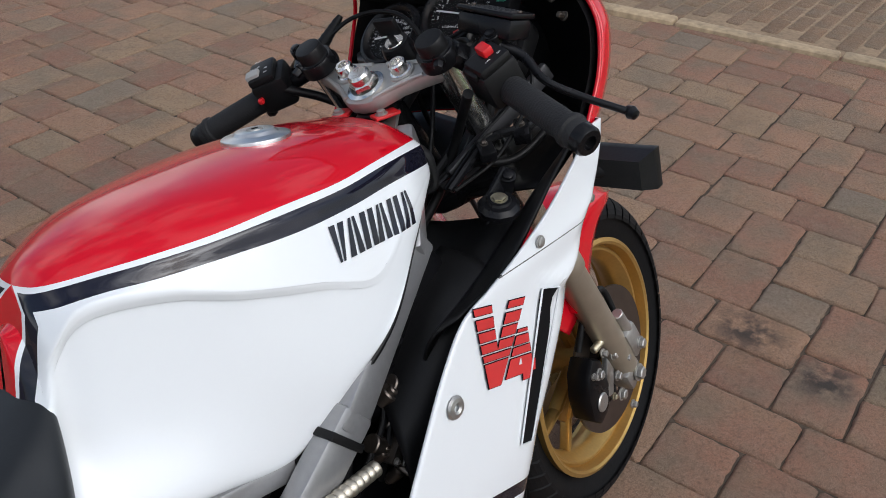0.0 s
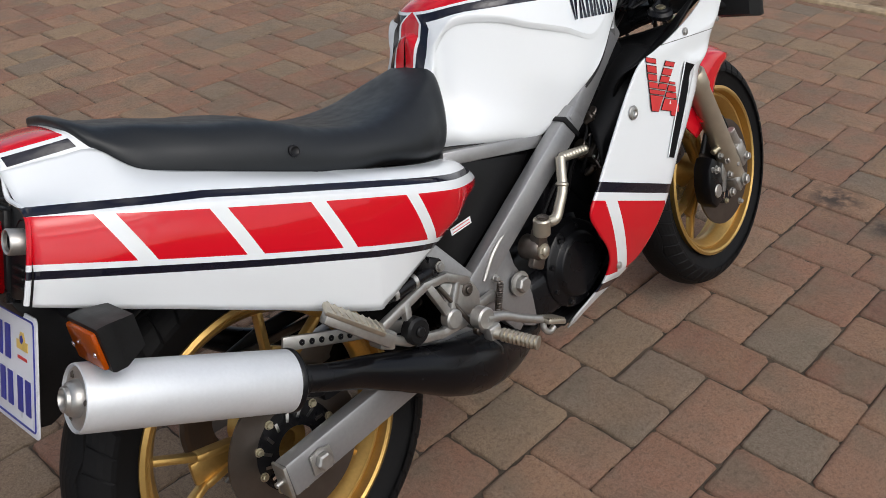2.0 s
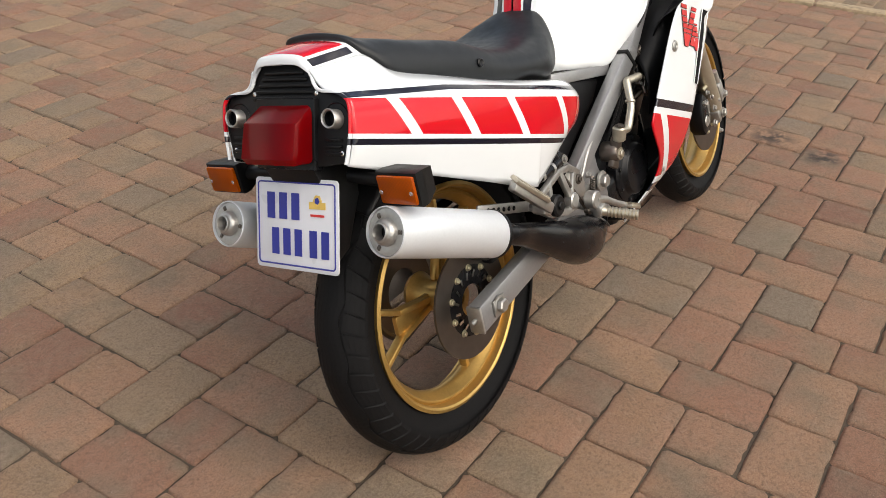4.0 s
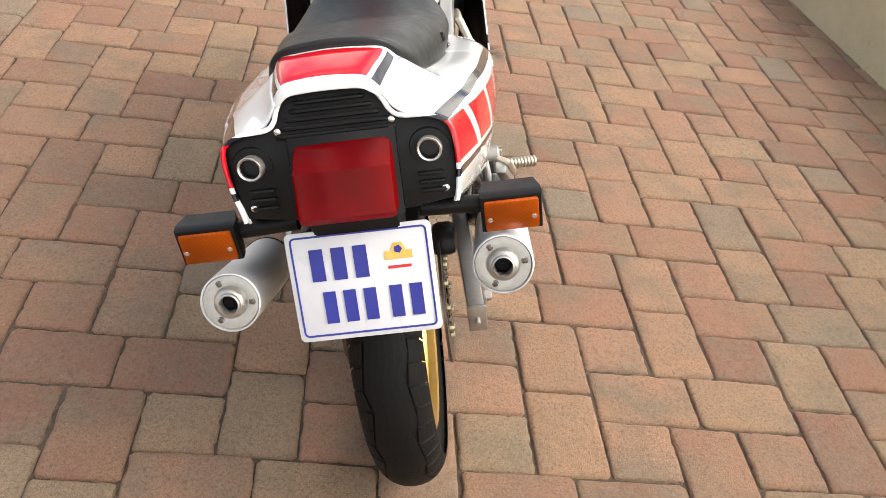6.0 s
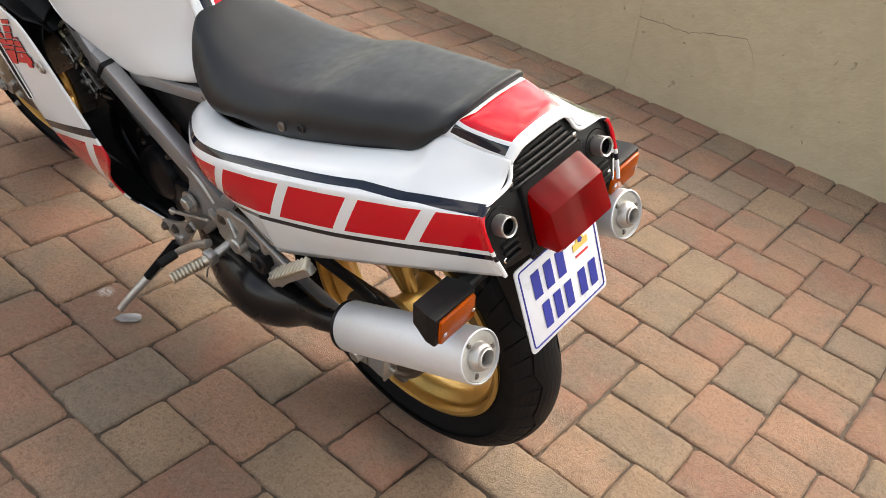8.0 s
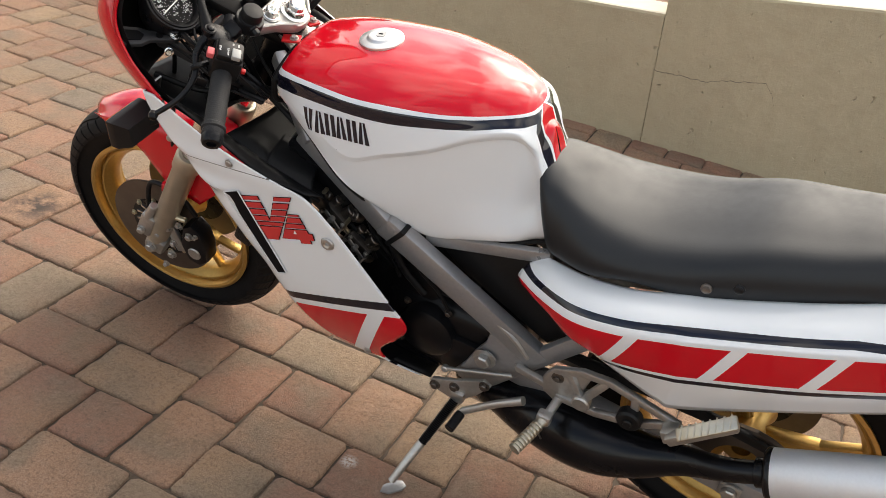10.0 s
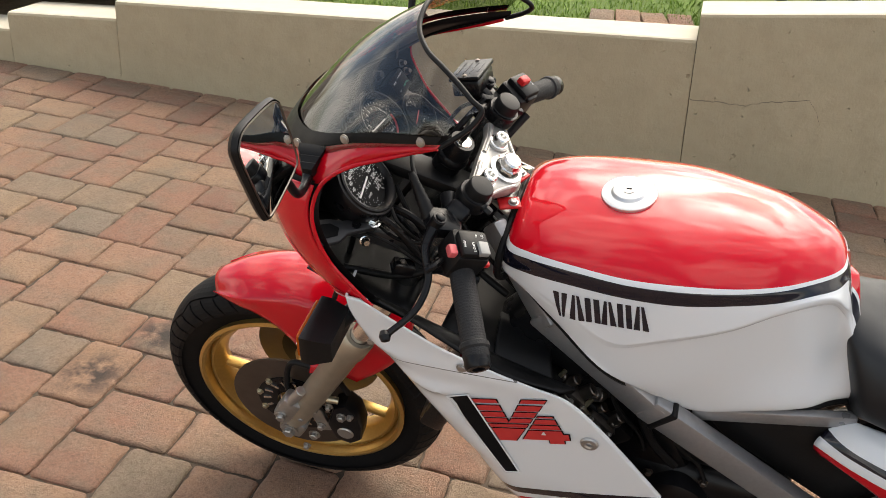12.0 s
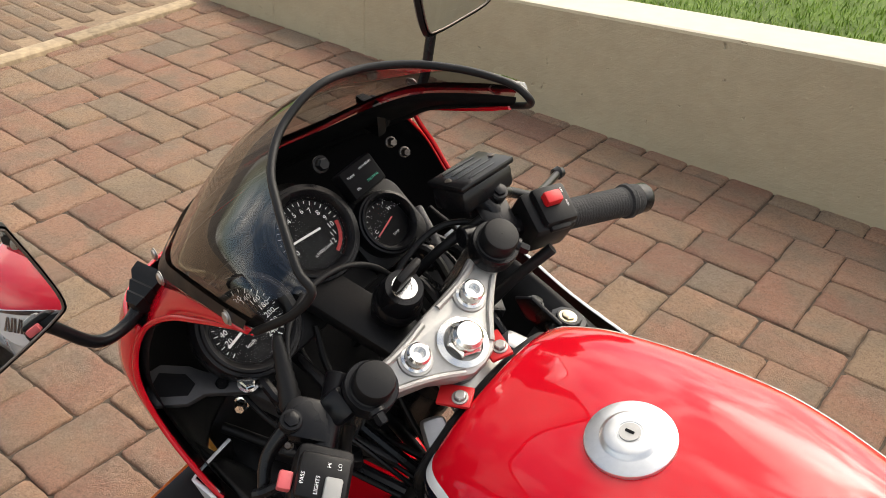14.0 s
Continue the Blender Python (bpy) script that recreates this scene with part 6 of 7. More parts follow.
for side in (1, -1):
    # carburettors, caps, hoses and fittings seen past the beam
    tip = Matrix.Rotation(-0.70, 4, "Y")
    for x, z in ((0.846, 0.590), (0.795, 0.540)):
        m = Matrix.Translation((x, side * 0.128, z)) @ tip
        c = part("carburettor", join(box((0.056, 0.040, 0.030), m, 0.005), box((0.040, 0.036, 0.030), m @ Matrix.Translation((0.002, 0, -0.026)), 0.007), moved(rod((-0.012, 0, 0.012), (-0.012, 0, 0.040), 0.012), m), moved(rod((0.018, 0, 0.010), (0.018, 0, 0.030), 0.009), m)), M_STEEL, engine, "grey metal carburettor")
        for dx, dz in ((-0.022, 0.009), (0.022, 0.009), (0.022, -0.010), (-0.022, -0.010), (-0.012, -0.030), (0.014, -0.032)):
            part("bolt", bolt(m @ Vector((dx, side * 0.020, dz)), (0, side, 0), 0.0036, 0.005), M_ALU, c)
        part("throttle_lever", join(moved(bar((-0.024, side * 0.026, -0.002), (0.020, side * 0.026, 0.006), 0.003, 0.009, (0, 0, 1), 0.001), m), moved(rod((0.0, side * 0.018, 0.002), (0.0, side * 0.032, 0.002), 0.006), m)), M_ALU, c)
        part("idle_spring", moved(lathe([(0.0032 if k % 2 == 0 else 0.0046, 0.0014 * k) for k in range(17)], 10, frame_to((-0.030, side * 0.022, -0.020), (0.2, 0, 1))), m), M_STEEL, c)
        part("fuel_pipe", tube([m @ Vector(q) for q in ((0.028, side * 0.012, 0.004), (0.044, side * 0.016, 0.012), (0.050, side * 0.010, 0.034))], 0.0042, 12, 8), M_BRASS, c)
    for q, r in (((0.866, 0.124, 0.618), 0.011), ((0.805, 0.126, 0.598), 0.013), ((0.768, 0.128, 0.540), 0.009), ((0.780, 0.130, 0.500), 0.008)):
        part("fitting", join(disc_shape(r, 0.022, 18, frame_to((q[0], side * q[1], q[2]), (0.35, side * 0.6, 0.55)), 0.002), disc_shape(r * 0.6, 0.034, 14, frame_to((q[0], side * q[1], q[2]), (0.35, side * 0.6, 0.55)), 0.002)), M_STEEL, engine)
    for k in range(5):
        x0, z0 = 0.60 + 0.055 * k, 0.44 + 0.02 * k
        part("hose", tube([(x0, side * 0.12, z0), (x0 + 0.03 + rng.uniform(-0.02, 0.02), side * (0.135 + rng.uniform(-0.01, 0.008)), z0 + 0.05), (x0 + 0.06 + rng.uniform(-0.02, 0.03), side * 0.128, z0 + 0.10), (x0 + 0.10, side * 0.10, z0 + 0.16)], rng.choice((0.004, 0.006, 0.008)), 20, 8), M_BLACK, engine)
    part("airbox", join(box((0.22, 0.10, 0.15), Matrix.Translation((0.865, side * 0.075, 0.650)) @ Matrix.Rotation(-0.6, 4, "Y"), 0.025, 3)), M_SATIN, bike, "black airbox half below the tank")
    part("cylinder", box((0.11, 0.075, 0.10), Matrix.Translation((0.80, side * 0.075, 0.48)) @ Matrix.Rotation(-0.7, 4, "Y"), 0.012), M_ENGINE, engine)
part("radiator", join(box((0.045, 0.30, 0.26), Matrix.Translation((1.03, 0, 0.53)) @ Matrix.Rotation(-0.35, 4, "Y"), 0.01)), M_SATIN, bike, "black radiator behind the front wheel")
for side in (1, -1):
    part("air_duct", skin([[(0.98, side * 0.10, 0.70), (0.97, side * 0.175, 0.690), (0.95, side * 0.205, 0.64), (0.93, side * 0.190, 0.56)], [(0.90, side * 0.10, 0.675), (0.88, side * 0.160, 0.660), (0.86, side * 0.190, 0.60), (0.85, side * 0.180, 0.52)], [(0.82, side * 0.09, 0.60), (0.79, side * 0.135, 0.585), (0.77, side * 0.165, 0.53), (0.77, side * 0.160, 0.45)]][:3 if side < 0 else 2], 18, 14, side > 0), M_BLACK, bike, "creased black rubber air duct", thick=0.003)
part("belly_duct", skin([[(0.62, y, 0.205 + abs(y) * 0.15) for y in (-0.13, -0.07, 0, 0.07, 0.13)], [(0.80, y, 0.225 + abs(y) * 0.3) for y in (-0.16, -0.08, 0, 0.08, 0.16)], [(0.95, y, 0.33 + abs(y) * 0.2) for y in (-0.16, -0.08, 0, 0.08, 0.16)]], 16, 13), M_BLACK, bike, "black belly duct between the fairing panels", thick=0.004)
for side in (1, -1):
    part("head_pipe", tube([(0.86, side * 0.07, 0.42), (0.84, side * 0.085, 0.33), (0.74, side * 0.09, 0.265), (0.56, side * 0.08, 0.25)], 0.022, 24, 14), M_EXHAUST, bike, "black exhaust header pipe")

# kick starter on the right, folded up
kick = part("kick_starter", join(tube([(0.556, -0.185, 0.490), (0.583, -0.190, 0.486), (0.600, -0.191, 0.506), (0.617, -0.190, 0.530), (0.634, -0.180, 0.556), (0.650, -0.170, 0.579)], [0.0105, 0.0105, 0.0100, 0.0095, 0.0095, 0.0098], 34, 14), disc_shape(0.0165, 0.034, 24, frame_to((0.551, -0.184, 0.484), (0.05, -0.2, 1)), 0.003)), M_CHAMPAGNE, bike, "champagne-coloured folding kick starter")
part("joint_bolt", bolt((0.553, -0.188, 0.502), (0.05, -0.2, 1), 0.009, 0.004), M_STEEL, kick)
part("collar", disc_shape(0.0125, 0.008, 20, frame_to((0.622, -0.187, 0.538), (0.45, 0.1, 0.85)), 0.002), M_CHAMPAGNE, kick)
hub = part("kick_hub", join(lathe([(0.0003, 0.022), (0.017, 0.021), (0.022, 0.016), (0.024, 0.0), (0.024, -0.02)], 28, frame_to((0.546, -0.160, 0.440), (0, -1, 0))), bar((0.546, -0.168, 0.440), (0.551, -0.178, 0.478), 0.024, 0.028, (1, 0, 0), 0.006, 0.006), box((0.036, 0.016, 0.030), Matrix.Translation((0.540, -0.166, 0.416)) @ Matrix.Rotation(0.6, 4, "Y"), 0.006)), M_STEEL, kick)
part("bolt", join(bolt((0.546, -0.181, 0.436), (0, -1, 0), 0.010, 0.009), lathe([(0.015, 0.0), (0.015, 0.003), (0.008, 0.0035)], 20, frame_to((0.546, -0.181, 0.436), (0, -1, 0)))), M_CHAMPAGNE, hub)
prof = [(0.0003, 0)]
for k in range(8):
    prof += [(0.0075, 0.003 + 0.0098 * k), (0.0098, 0.006 + 0.0098 * k), (0.0098, 0.0105 + 0.0098 * k)]
prof += [(0.0003, 0.085)]
part("kick_pedal", lathe(prof, 14, frame_to((0.650, -0.169, 0.578), (0.96, 0.05, -0.16))), M_CHAMPAGNE, kick)
# brake pedal on the right, gear lever on the left
pedal = part("brake_pedal", join(tube([(0.342, -0.212, 0.410), (0.383, -0.212, 0.394), (0.420, -0.214, 0.370), (0.453, -0.214, 0.350), (0.478, -0.214, 0.336)], [0.011, 0.0085, 0.0075, 0.0075, 0.0075], 24, 12), disc_shape(0.020, 0.026, 24, frame_to((0.340, -0.208, 0.412), (0, 1, 0)), 0.003), tube([(0.476, -0.214, 0.334), (0.474, -0.216, 0.318), (0.484, -0.218, 0.308), (0.497, -0.218, 0.312)], 0.006, 16, 10)), M_ALU, bike, "aluminium brake pedal with a ribbed tip")
part("pedal_tip", join(bar((0.472, -0.218, 0.338), (0.515, -0.220, 0.316), 0.030, 0.010, (0, 0, 1), 0.003), *[bar((0.474 + 0.0062 * k, -0.205, 0.3435 - 0.0032 * k), (0.474 + 0.0062 * k, -0.234, 0.3435 - 0.0032 * k), 0.0026, 0.004, (0, 0, 1), 0.0) for k in range(7)]), M_CHAMPAGNE, pedal)
coil = []
for k in range(97):
    w = k / 96
    coil.append((0.445 - 0.019 * w + 0.0055 * math.cos(k * 0.785), -0.158 + 0.0055 * math.sin(k * 0.785), 0.416 - 0.046 * w))
spring_ob = part("return_spring", tube([(0.446, -0.150, 0.421)] + coil + [(0.424, -0.165, 0.362), (0.40, -0.195, 0.388)], 0.0015, 260, 6), M_STEEL, bike)
part("bolt", bolt((0.447, -0.144, 0.422), (0, -1, 0), 0.006, 0.010), M_ALU, spring_ob)
gear = part("gear_lever", join(tube([(0.400, 0.186, 0.362), (0.450, 0.192, 0.324), (0.514, 0.197, 0.262)], [0.009, 0.008, 0.008], 20, 12), rod((0.514, 0.194, 0.262), (0.520, 0.232, 0.256), 0.007)), M_ALU, bike, "aluminium gear lever with rubber tip")
part("rubber_tip", rod((0.515, 0.203, 0.260), (0.521, 0.244, 0.253), 0.0105), M_BLACK, gear)
part("shift_rod", join(rod((0.440, 0.152, 0.374), (0.580, 0.152, 0.308), 0.0045), disc_shape(0.008, 0.012, 16, frame_to((0.580, 0.152, 0.308), (0, 1, 0)))), M_ALU, gear)
# side stand
foot_b = Vector((0.605, 0.336, 0.098))
stand = part("side_stand", join(tube([(0.535, 0.160, 0.268), (0.548, 0.190, 0.235), (0.585, 0.285, 0.150), foot_b + Vector((-0.004, -0.012, 0.012))], [0.013, 0.011, 0.009, 0.008], 26, 12), side_slab([(0.606, 0.258), (0.600, 0.282), (0.550, 0.306), (0.490, 0.345), (0.474, 0.334), (0.500, 0.290), (0.535, 0.250), (0.556, 0.246)], 0.166, 0.010, 0.003), box((0.030, 0.030, 0.030), Matrix.Translation((0.538, 0.165, 0.266)), 0.006)), M_ALU, bike, "metal side stand resting on the paving")
for x, z in ((0.590, 0.270), (0.548, 0.290), (0.486, 0.333)):
    part("bolt", bolt((x, 0.171, z), (0, 1, 0), 0.0085, 0.009), M_STEEL, stand)
foot_m = bike.matrix_world.inverted() @ pose(0.600, 0.328, 0.004, 0, 0, 55)
part("stand_foot", slab([(-0.030, -0.008), (-0.018, -0.014), (0.014, -0.013), (0.028, 0.0), (0.014, 0.013), (-0.018, 0.014), (-0.030, 0.008)], 0.006, foot_m, 0.002), M_SILVER, stand)
part("stand_spring", lathe([(0.008 if k % 2 == 0 else 0.0105, 0.002 * k) for k in range(57)], 12, frame_to((0.540, 0.182, 0.262), Vector((0.578, 0.272, 0.165)) - Vector((0.540, 0.182, 0.262)))), M_BLACK, stand)
part("sprocket", join(lathe([(0.098, -0.003), (0.098, 0.003), (0.05, 0.003), (0.05, -0.003)], 44, frame_to((0, 0.092, 0.332), (0, 1, 0)), True)), M_STEEL, rear_wheel)
chain = [(0.0 + 0.101 * math.cos(radians(a)), 0.092, 0.332 + 0.101 * math.sin(radians(a))) for a in range(95, 266, 12)] + [(0.50, 0.092, 0.335), (0.515, 0.092, 0.365), (0.50, 0.092, 0.395), (-0.009, 0.092, 0.433)]
part("chain", tube(chain, 0.008, 70, 6, False), M_STEEL, bike, "dark drive chain")
part("chain_guard", side_slab([(0.36, 0.455), (0.10, 0.455), (-0.06, 0.425), (-0.08, 0.405), (0.08, 0.425), (0.36, 0.430)], 0.105, 0.012, 0.004), M_BLACK, bike, "black chain guard")
part("rear_caliper", join(box((0.070, 0.045, 0.055), Matrix.Translation((0.045, -0.098, 0.435)) @ Matrix.Rotation(0.5, 4, "Y"), 0.012, 2), box((0.05, 0.03, 0.03), Matrix.Translation((0.085, -0.10, 0.40)), 0.008)), M_ENGINE, bike, "black rear brake caliper")
torque = part("torque_arm", bar((0.000, -0.150, 0.528), (0.215, -0.160, 0.452), 0.007, 0.022, (0, 0, 1), 0.003), M_ALU, bike, "drilled aluminium stay bar")
for k in range(6):
    w = 0.14 + 0.075 * k
    part("bore", disc_shape(0.0048, 0.003, 16, frame_to((0.215 * w, -0.1537 - 0.010 * w, 0.528 - 0.076 * w), (0, 1, 0))), M_DIAL, torque)
master = part("master_cylinder", join(rod((0.262, -0.166, 0.552), (0.290, -0.170, 0.492), 0.014), box((0.030, 0.024, 0.040), Matrix.Translation((0.290, -0.164, 0.520)) @ Matrix.Rotation(0.5, 4, "Y"), 0.005), tube([(0.276, -0.176, 0.522), (0.240, -0.180, 0.524), (0.180, -0.176, 0.522), (0.130, -0.150, 0.535)], 0.0105, 24, 12)), M_SATIN, bike, "black rear brake master cylinder with hose")
for x in (0.196, 0.240):
    part("hose_clamp", disc_shape(0.0125, 0.008, 20, frame_to((x, -0.1795, 0.5235), (1, -0.05, 0.02)), 0.001), M_ALU, master)
part("pushrod", join(rod((0.290, -0.172, 0.492), (0.338, -0.192, 0.386), 0.0042), disc_shape(0.009, 0.014, 16, frame_to((0.338, -0.194, 0.386), (0, 1, 0)))), M_STEEL, master)
part("bolt", bolt((0.302, -0.176, 0.521), (0, -1, 0), 0.007, 0.007), M_ALU, master)
sticker = part("warning_sticker", box((0.052, 0.001, 0.013), Matrix.Translation((0.430, -0.1052, 0.529)) @ Matrix.Rotation(-0.05, 4, "Y"), 0.0), M_LETTER, bike, "small white sticker with red bars")
for dz in (-0.003, 0.003):
    part("print_bar", box((0.044, 0.0006, 0.0016), Matrix.Translation((0.430, -0.1059, 0.529 + dz)) @ Matrix.Rotation(-0.05, 4, "Y"), 0.0), M_PINKRED, sticker)

# ---- handlebars and controls ----
STEM = Vector((1.021, -0.003, 0.887))
ax_up = Vector((FORK_TOP.x - FORK_LOW.x, 0, FORK_TOP.z - FORK_LOW.z)).normalized()
ax_f = Vector((ax_up.z, 0, -ax_up.x))
STEER = Matrix.Translation(STEM) @ Matrix((ax_f, Vector((0, 1, 0)), ax_up)).transposed().to_4x4()


def st(x, y, z):
    return STEER @ Vector((x, y, z))


yoke_out = [(-0.030, 0.0), (-0.028, 0.016), (-0.018, 0.032), (0.000, 0.052), (0.013, 0.078), (0.022, 0.098), (0.030, 0.110), (0.046, 0.110), (0.052, 0.100), (0.051, 0.086), (0.048, 0.072), (0.045, 0.056), (0.045, 0.040), (0.045, 0.022), (0.046, 0.0)]
yoke_out = yoke_out + [(x, -y) for x, y in yoke_out[-2:0:-1]]
yoke = part("top_yoke", slab(yoke_out[::-1], 0.020, STEER, 0.005), M_POLISH, bike, "polished cast aluminium top yoke")
part("stem_nut", join(lathe([(0.025, 0.010), (0.026, 0.013), (0.020, 0.0145)], 36, STEER), lathe([(0.0185, 0.012), (0.0185, 0.022), (0.016, 0.024)], 6, STEER), lathe([(0.015, 0.023), (0.015, 0.032), (0.012, 0.035), (0.0003, 0.0355)], 30, STEER)), M_CHROME, yoke, "bright steering stem nut")
part("under_plate", slab([(-0.055, -0.05), (0.0, -0.03), (0.0, 0.03), (-0.055, 0.05), (-0.07, 0.0)], 0.006, STEER @ Matrix.Translation((0, 0, -0.030)), 0.002), M_ALU, yoke)
for x, y, z, w in ((0.999, 0.034, 0.866, 25), (1.004, -0.036, 0.866, -25)):
    red_plate = part("red_bracket", box((0.034, 0.024, 0.005), Matrix.Translation((x, y, z)) @ Matrix.Rotation(radians(w), 4, "Z"), 0.002), M_REDSW, bike)
    part("bolt", bolt((x - 0.006, y, z + 0.0025), (0, 0, 1), 0.006, 0.006), M_ALU, red_plate)
part("steering_head", rod(st(0, 0, -0.20), st(0, 0, -0.012), 0.030, seg=28), M_SATIN, bike)
part("lower_yoke", slab([(x, y) for x, y in yoke_out[::-1]], 0.028, STEER @ Matrix.Translation((0, 0, -0.20)), 0.006), M_SATIN, bike)
for side in (1, -1):
    c = st(0.024, side * 0.0445, 0.010)
    part("yoke_bolt", join(lathe([(0.0145, 0), (0.0145, 0.004), (0.012, 0.005), (0.0115, 0.016), (0.0095, 0.018), (0.0062, 0.018), (0.0060, 0.011), (0.0003, 0.011)], 28, frame_to(c, ax_up))), M_CHROME, yoke, "bright hex socket bolt")
    part("boss", lathe([(0.0180, 0.000), (0.0170, 0.0035), (0.0130, 0.0040)], 30, frame_to(c - ax_up * 0.001, ax_up)), M_POLISH, yoke)
    part("rib", tube([st(0.040, side * 0.012, 0.0100), st(0.039, side * 0.040, 0.0104), st(0.041, side * 0.066, 0.0104), st(0.044, side * 0.080, 0.0098)], 0.0035, 18, 8), M_POLISH, yoke)
    part("rib", tube([st(-0.020, side * 0.022, 0.0100), st(-0.004, side * 0.042, 0.0104), st(0.009, side * 0.062, 0.0104), st(0.019, side * 0.080, 0.0098)], 0.0035, 18, 8), M_POLISH, yoke)
    top = st(0.037, side * 0.100, 0.036)
    part("fork_cap", lathe([(0.0205, -0.018), (0.0205, -0.004), (0.0190, -0.003), (0.0188, 0.011), (0.0172, 0.0135), (0.0150, 0.0140), (0.0003, 0.0142)], 32, frame_to(top, ax_up)), M_BLACK, bike, "black plastic fork top cap")
    a, b, e = Vector((1.066, side * 0.118, 0.896)), Vector((1.039, side * 0.195, 0.884)), Vector((0.989, side * 0.308, 0.842))
    d = (e - b).normalized()
    bar_ob = part("handlebar", join(rod(b - (e - b).normalized() * 0.112, b, 0.0115), lathe([(0.0205, -0.026), (0.0245, -0.024), (0.0250, -0.021), (0.0250, -0.006), (0.0240, -0.004), (0.0200, -0.004)], 32, frame_to(top, ax_up)), bar(top + ax_up * -0.015 + Vector((0.010, side * 0.016, 0)), b - (e - b).normalized() * 0.074, 0.030, 0.022, ax_up, 0.006)), M_SATIN, bike, "black clip-on handlebar")
    part("clamp_bolt", bolt(top + ax_up * -0.015 + Vector((-0.018, side * 0.014, 0)), (-0.9, side * 0.35, -0.45), 0.006, 0.014), M_SATIN, bar_ob)
    L = (e - b).length
    gp = [(0.0115, -0.004), (0.0205, -0.003), (0.0210, 0.004), (0.0170, 0.006)]
    for k in range(26):
        h = 0.008 + (L - 0.028) * k / 26
        gp += [(0.0169, h), (0.0172, h + 0.0010), (0.0172, h + 0.0022)]
    gp += [(0.0175, L - 0.020), (0.0200, L - 0.018), (0.0205, L - 0.012), (0.0180, L - 0.009), (0.0180, L), (0.0160, L + 0.003)]
    grip = part("grip", lathe(gp, 28, frame_to(b, d)), M_GRIP, bar_ob, "black ribbed rubber grip")
    part("bar_end", lathe([(0.0175, L - 0.001), (0.0175, L + 0.012), (0.015, L + 0.016), (0.0085, L + 0.0165), (0.0080, L + 0.010), (0.0003, L + 0.010)], 28, frame_to(b, d)), M_SATIN, grip)
    # lever
    p = Vector((1.083, side * 0.163, 0.922))
    ball = Vector((1.116, 0.296, 0.829)) if side > 0 else Vector((1.098, -0.317, 0.826))
    lever = part("clutch_lever" if side > 0 else "brake_lever", join(tube([p, p + Vector((0.006, side * 0.030, -0.020)), Vector((1.076, side * 0.225, 0.876)), Vector((1.084, side * 0.262, 0.853)), ball], [0.0078, 0.0065, 0.0052, 0.0048, 0.0046], 30, 12), lathe([(0.0003, -0.009), (0.006, -0.007), (0.0085, 0.0), (0.006, 0.007), (0.0003, 0.009)], 16, frame_to(ball, d))), M_SATIN, bar_ob, "black lever with ball end")
    part("perch", join(box((0.040, 0.046, 0.024), frame_to((p + a) / 2 + Vector((0.004, side * 0.008, 0.002)), ax_up, d), 0.006), rod(p + ax_up * -0.012, p + ax_up * 0.014, 0.010), bolt(p + ax_up * 0.014, ax_up, 0.007, 0.005)), M_SATIN, lever)
    q = Vector((1.038, side * 0.186, 0.892))
    sw = frame_to(q, ax_up, d)
    pod = part("switch_pod", join(box((0.052, 0.050, 0.050), sw @ Matrix.Translation((-0.004, 0, 0.002)), 0.007), box((0.040, 0.044, 0.014), sw @ Matrix.Translation((0.0, 0, 0.030)), 0.005)), M_BLACK, bar_ob, "black switch pod with white print")
    if side > 0:
        part("dimmer_switch", box((0.020, 0.015, 0.010), sw @ Matrix.Translation((0.010, 0.009, 0.037)), 0.002), M_GREY, pod)
        part("pass_button", box((0.016, 0.012, 0.012), sw @ Matrix.Translation((0.006, -0.030, 0.022)), 0.002), M_PINKRED, pod)
        part("horn_button", box((0.008, 0.008, 0.008), sw @ Matrix.Translation((0.014, 0.029, 0.008)), 0.002), M_REDSW, pod)
        part("choke_lever", tube([sw @ Vector((0.0, -0.028, -0.01)), sw @ Vector((0.01, -0.042, -0.012)), sw @ Vector((0.012, -0.05, -0.02))], 0.005, 10, 8), M_SATIN, pod)
    else:
        part("kill_switch", box((0.020, 0.014, 0.014), sw @ Matrix.Translation((-0.004, 0.004, 0.040)), 0.003), M_REDSW, pod, "red engine stop switch")
        part("light_switch", box((0.024, 0.010, 0.008), sw @ Matrix.Translation((-0.002, -0.022, 0.026)), 0.002), M_BLACK, pod)
# brake fluid reservoir on the right bar
RES = frame_to((1.104, -0.154, 0.944), (0.27, -0.22, 0.94), (1, -0.10, 0))
res = part("brake_reservoir", join(box((0.046, 0.080, 0.026), RES @ Matrix.Translation((0, 0, -0.006)), 0.006), rod((1.096, -0.150, 0.930), (1.075, -0.150, 0.908), 0.013)), M_SATIN, bike, "black brake fluid reservoir")
part("lid", box((0.050, 0.084, 0.007), RES @ Matrix.Translation((0, 0, 0.0105)), 0.0025), M_SATIN, res)
for y, w in ((-0.018, 0.040), (-0.006, 0.052), (0.006, 0.046), (0.018, 0.050)):
    part("warning_bar", box((0.0022, w, 0.0012), RES @ Matrix.Translation((y * 0.9, 0, 0.0142)), 0.0004), M_CASTING, res)
for y in (-0.034, 0.034):
    part("screw", bolt(RES @ Vector((0, y, 0.014)), (0.1, 0, 1), 0.003, 0.002, False), M_STEEL, res)
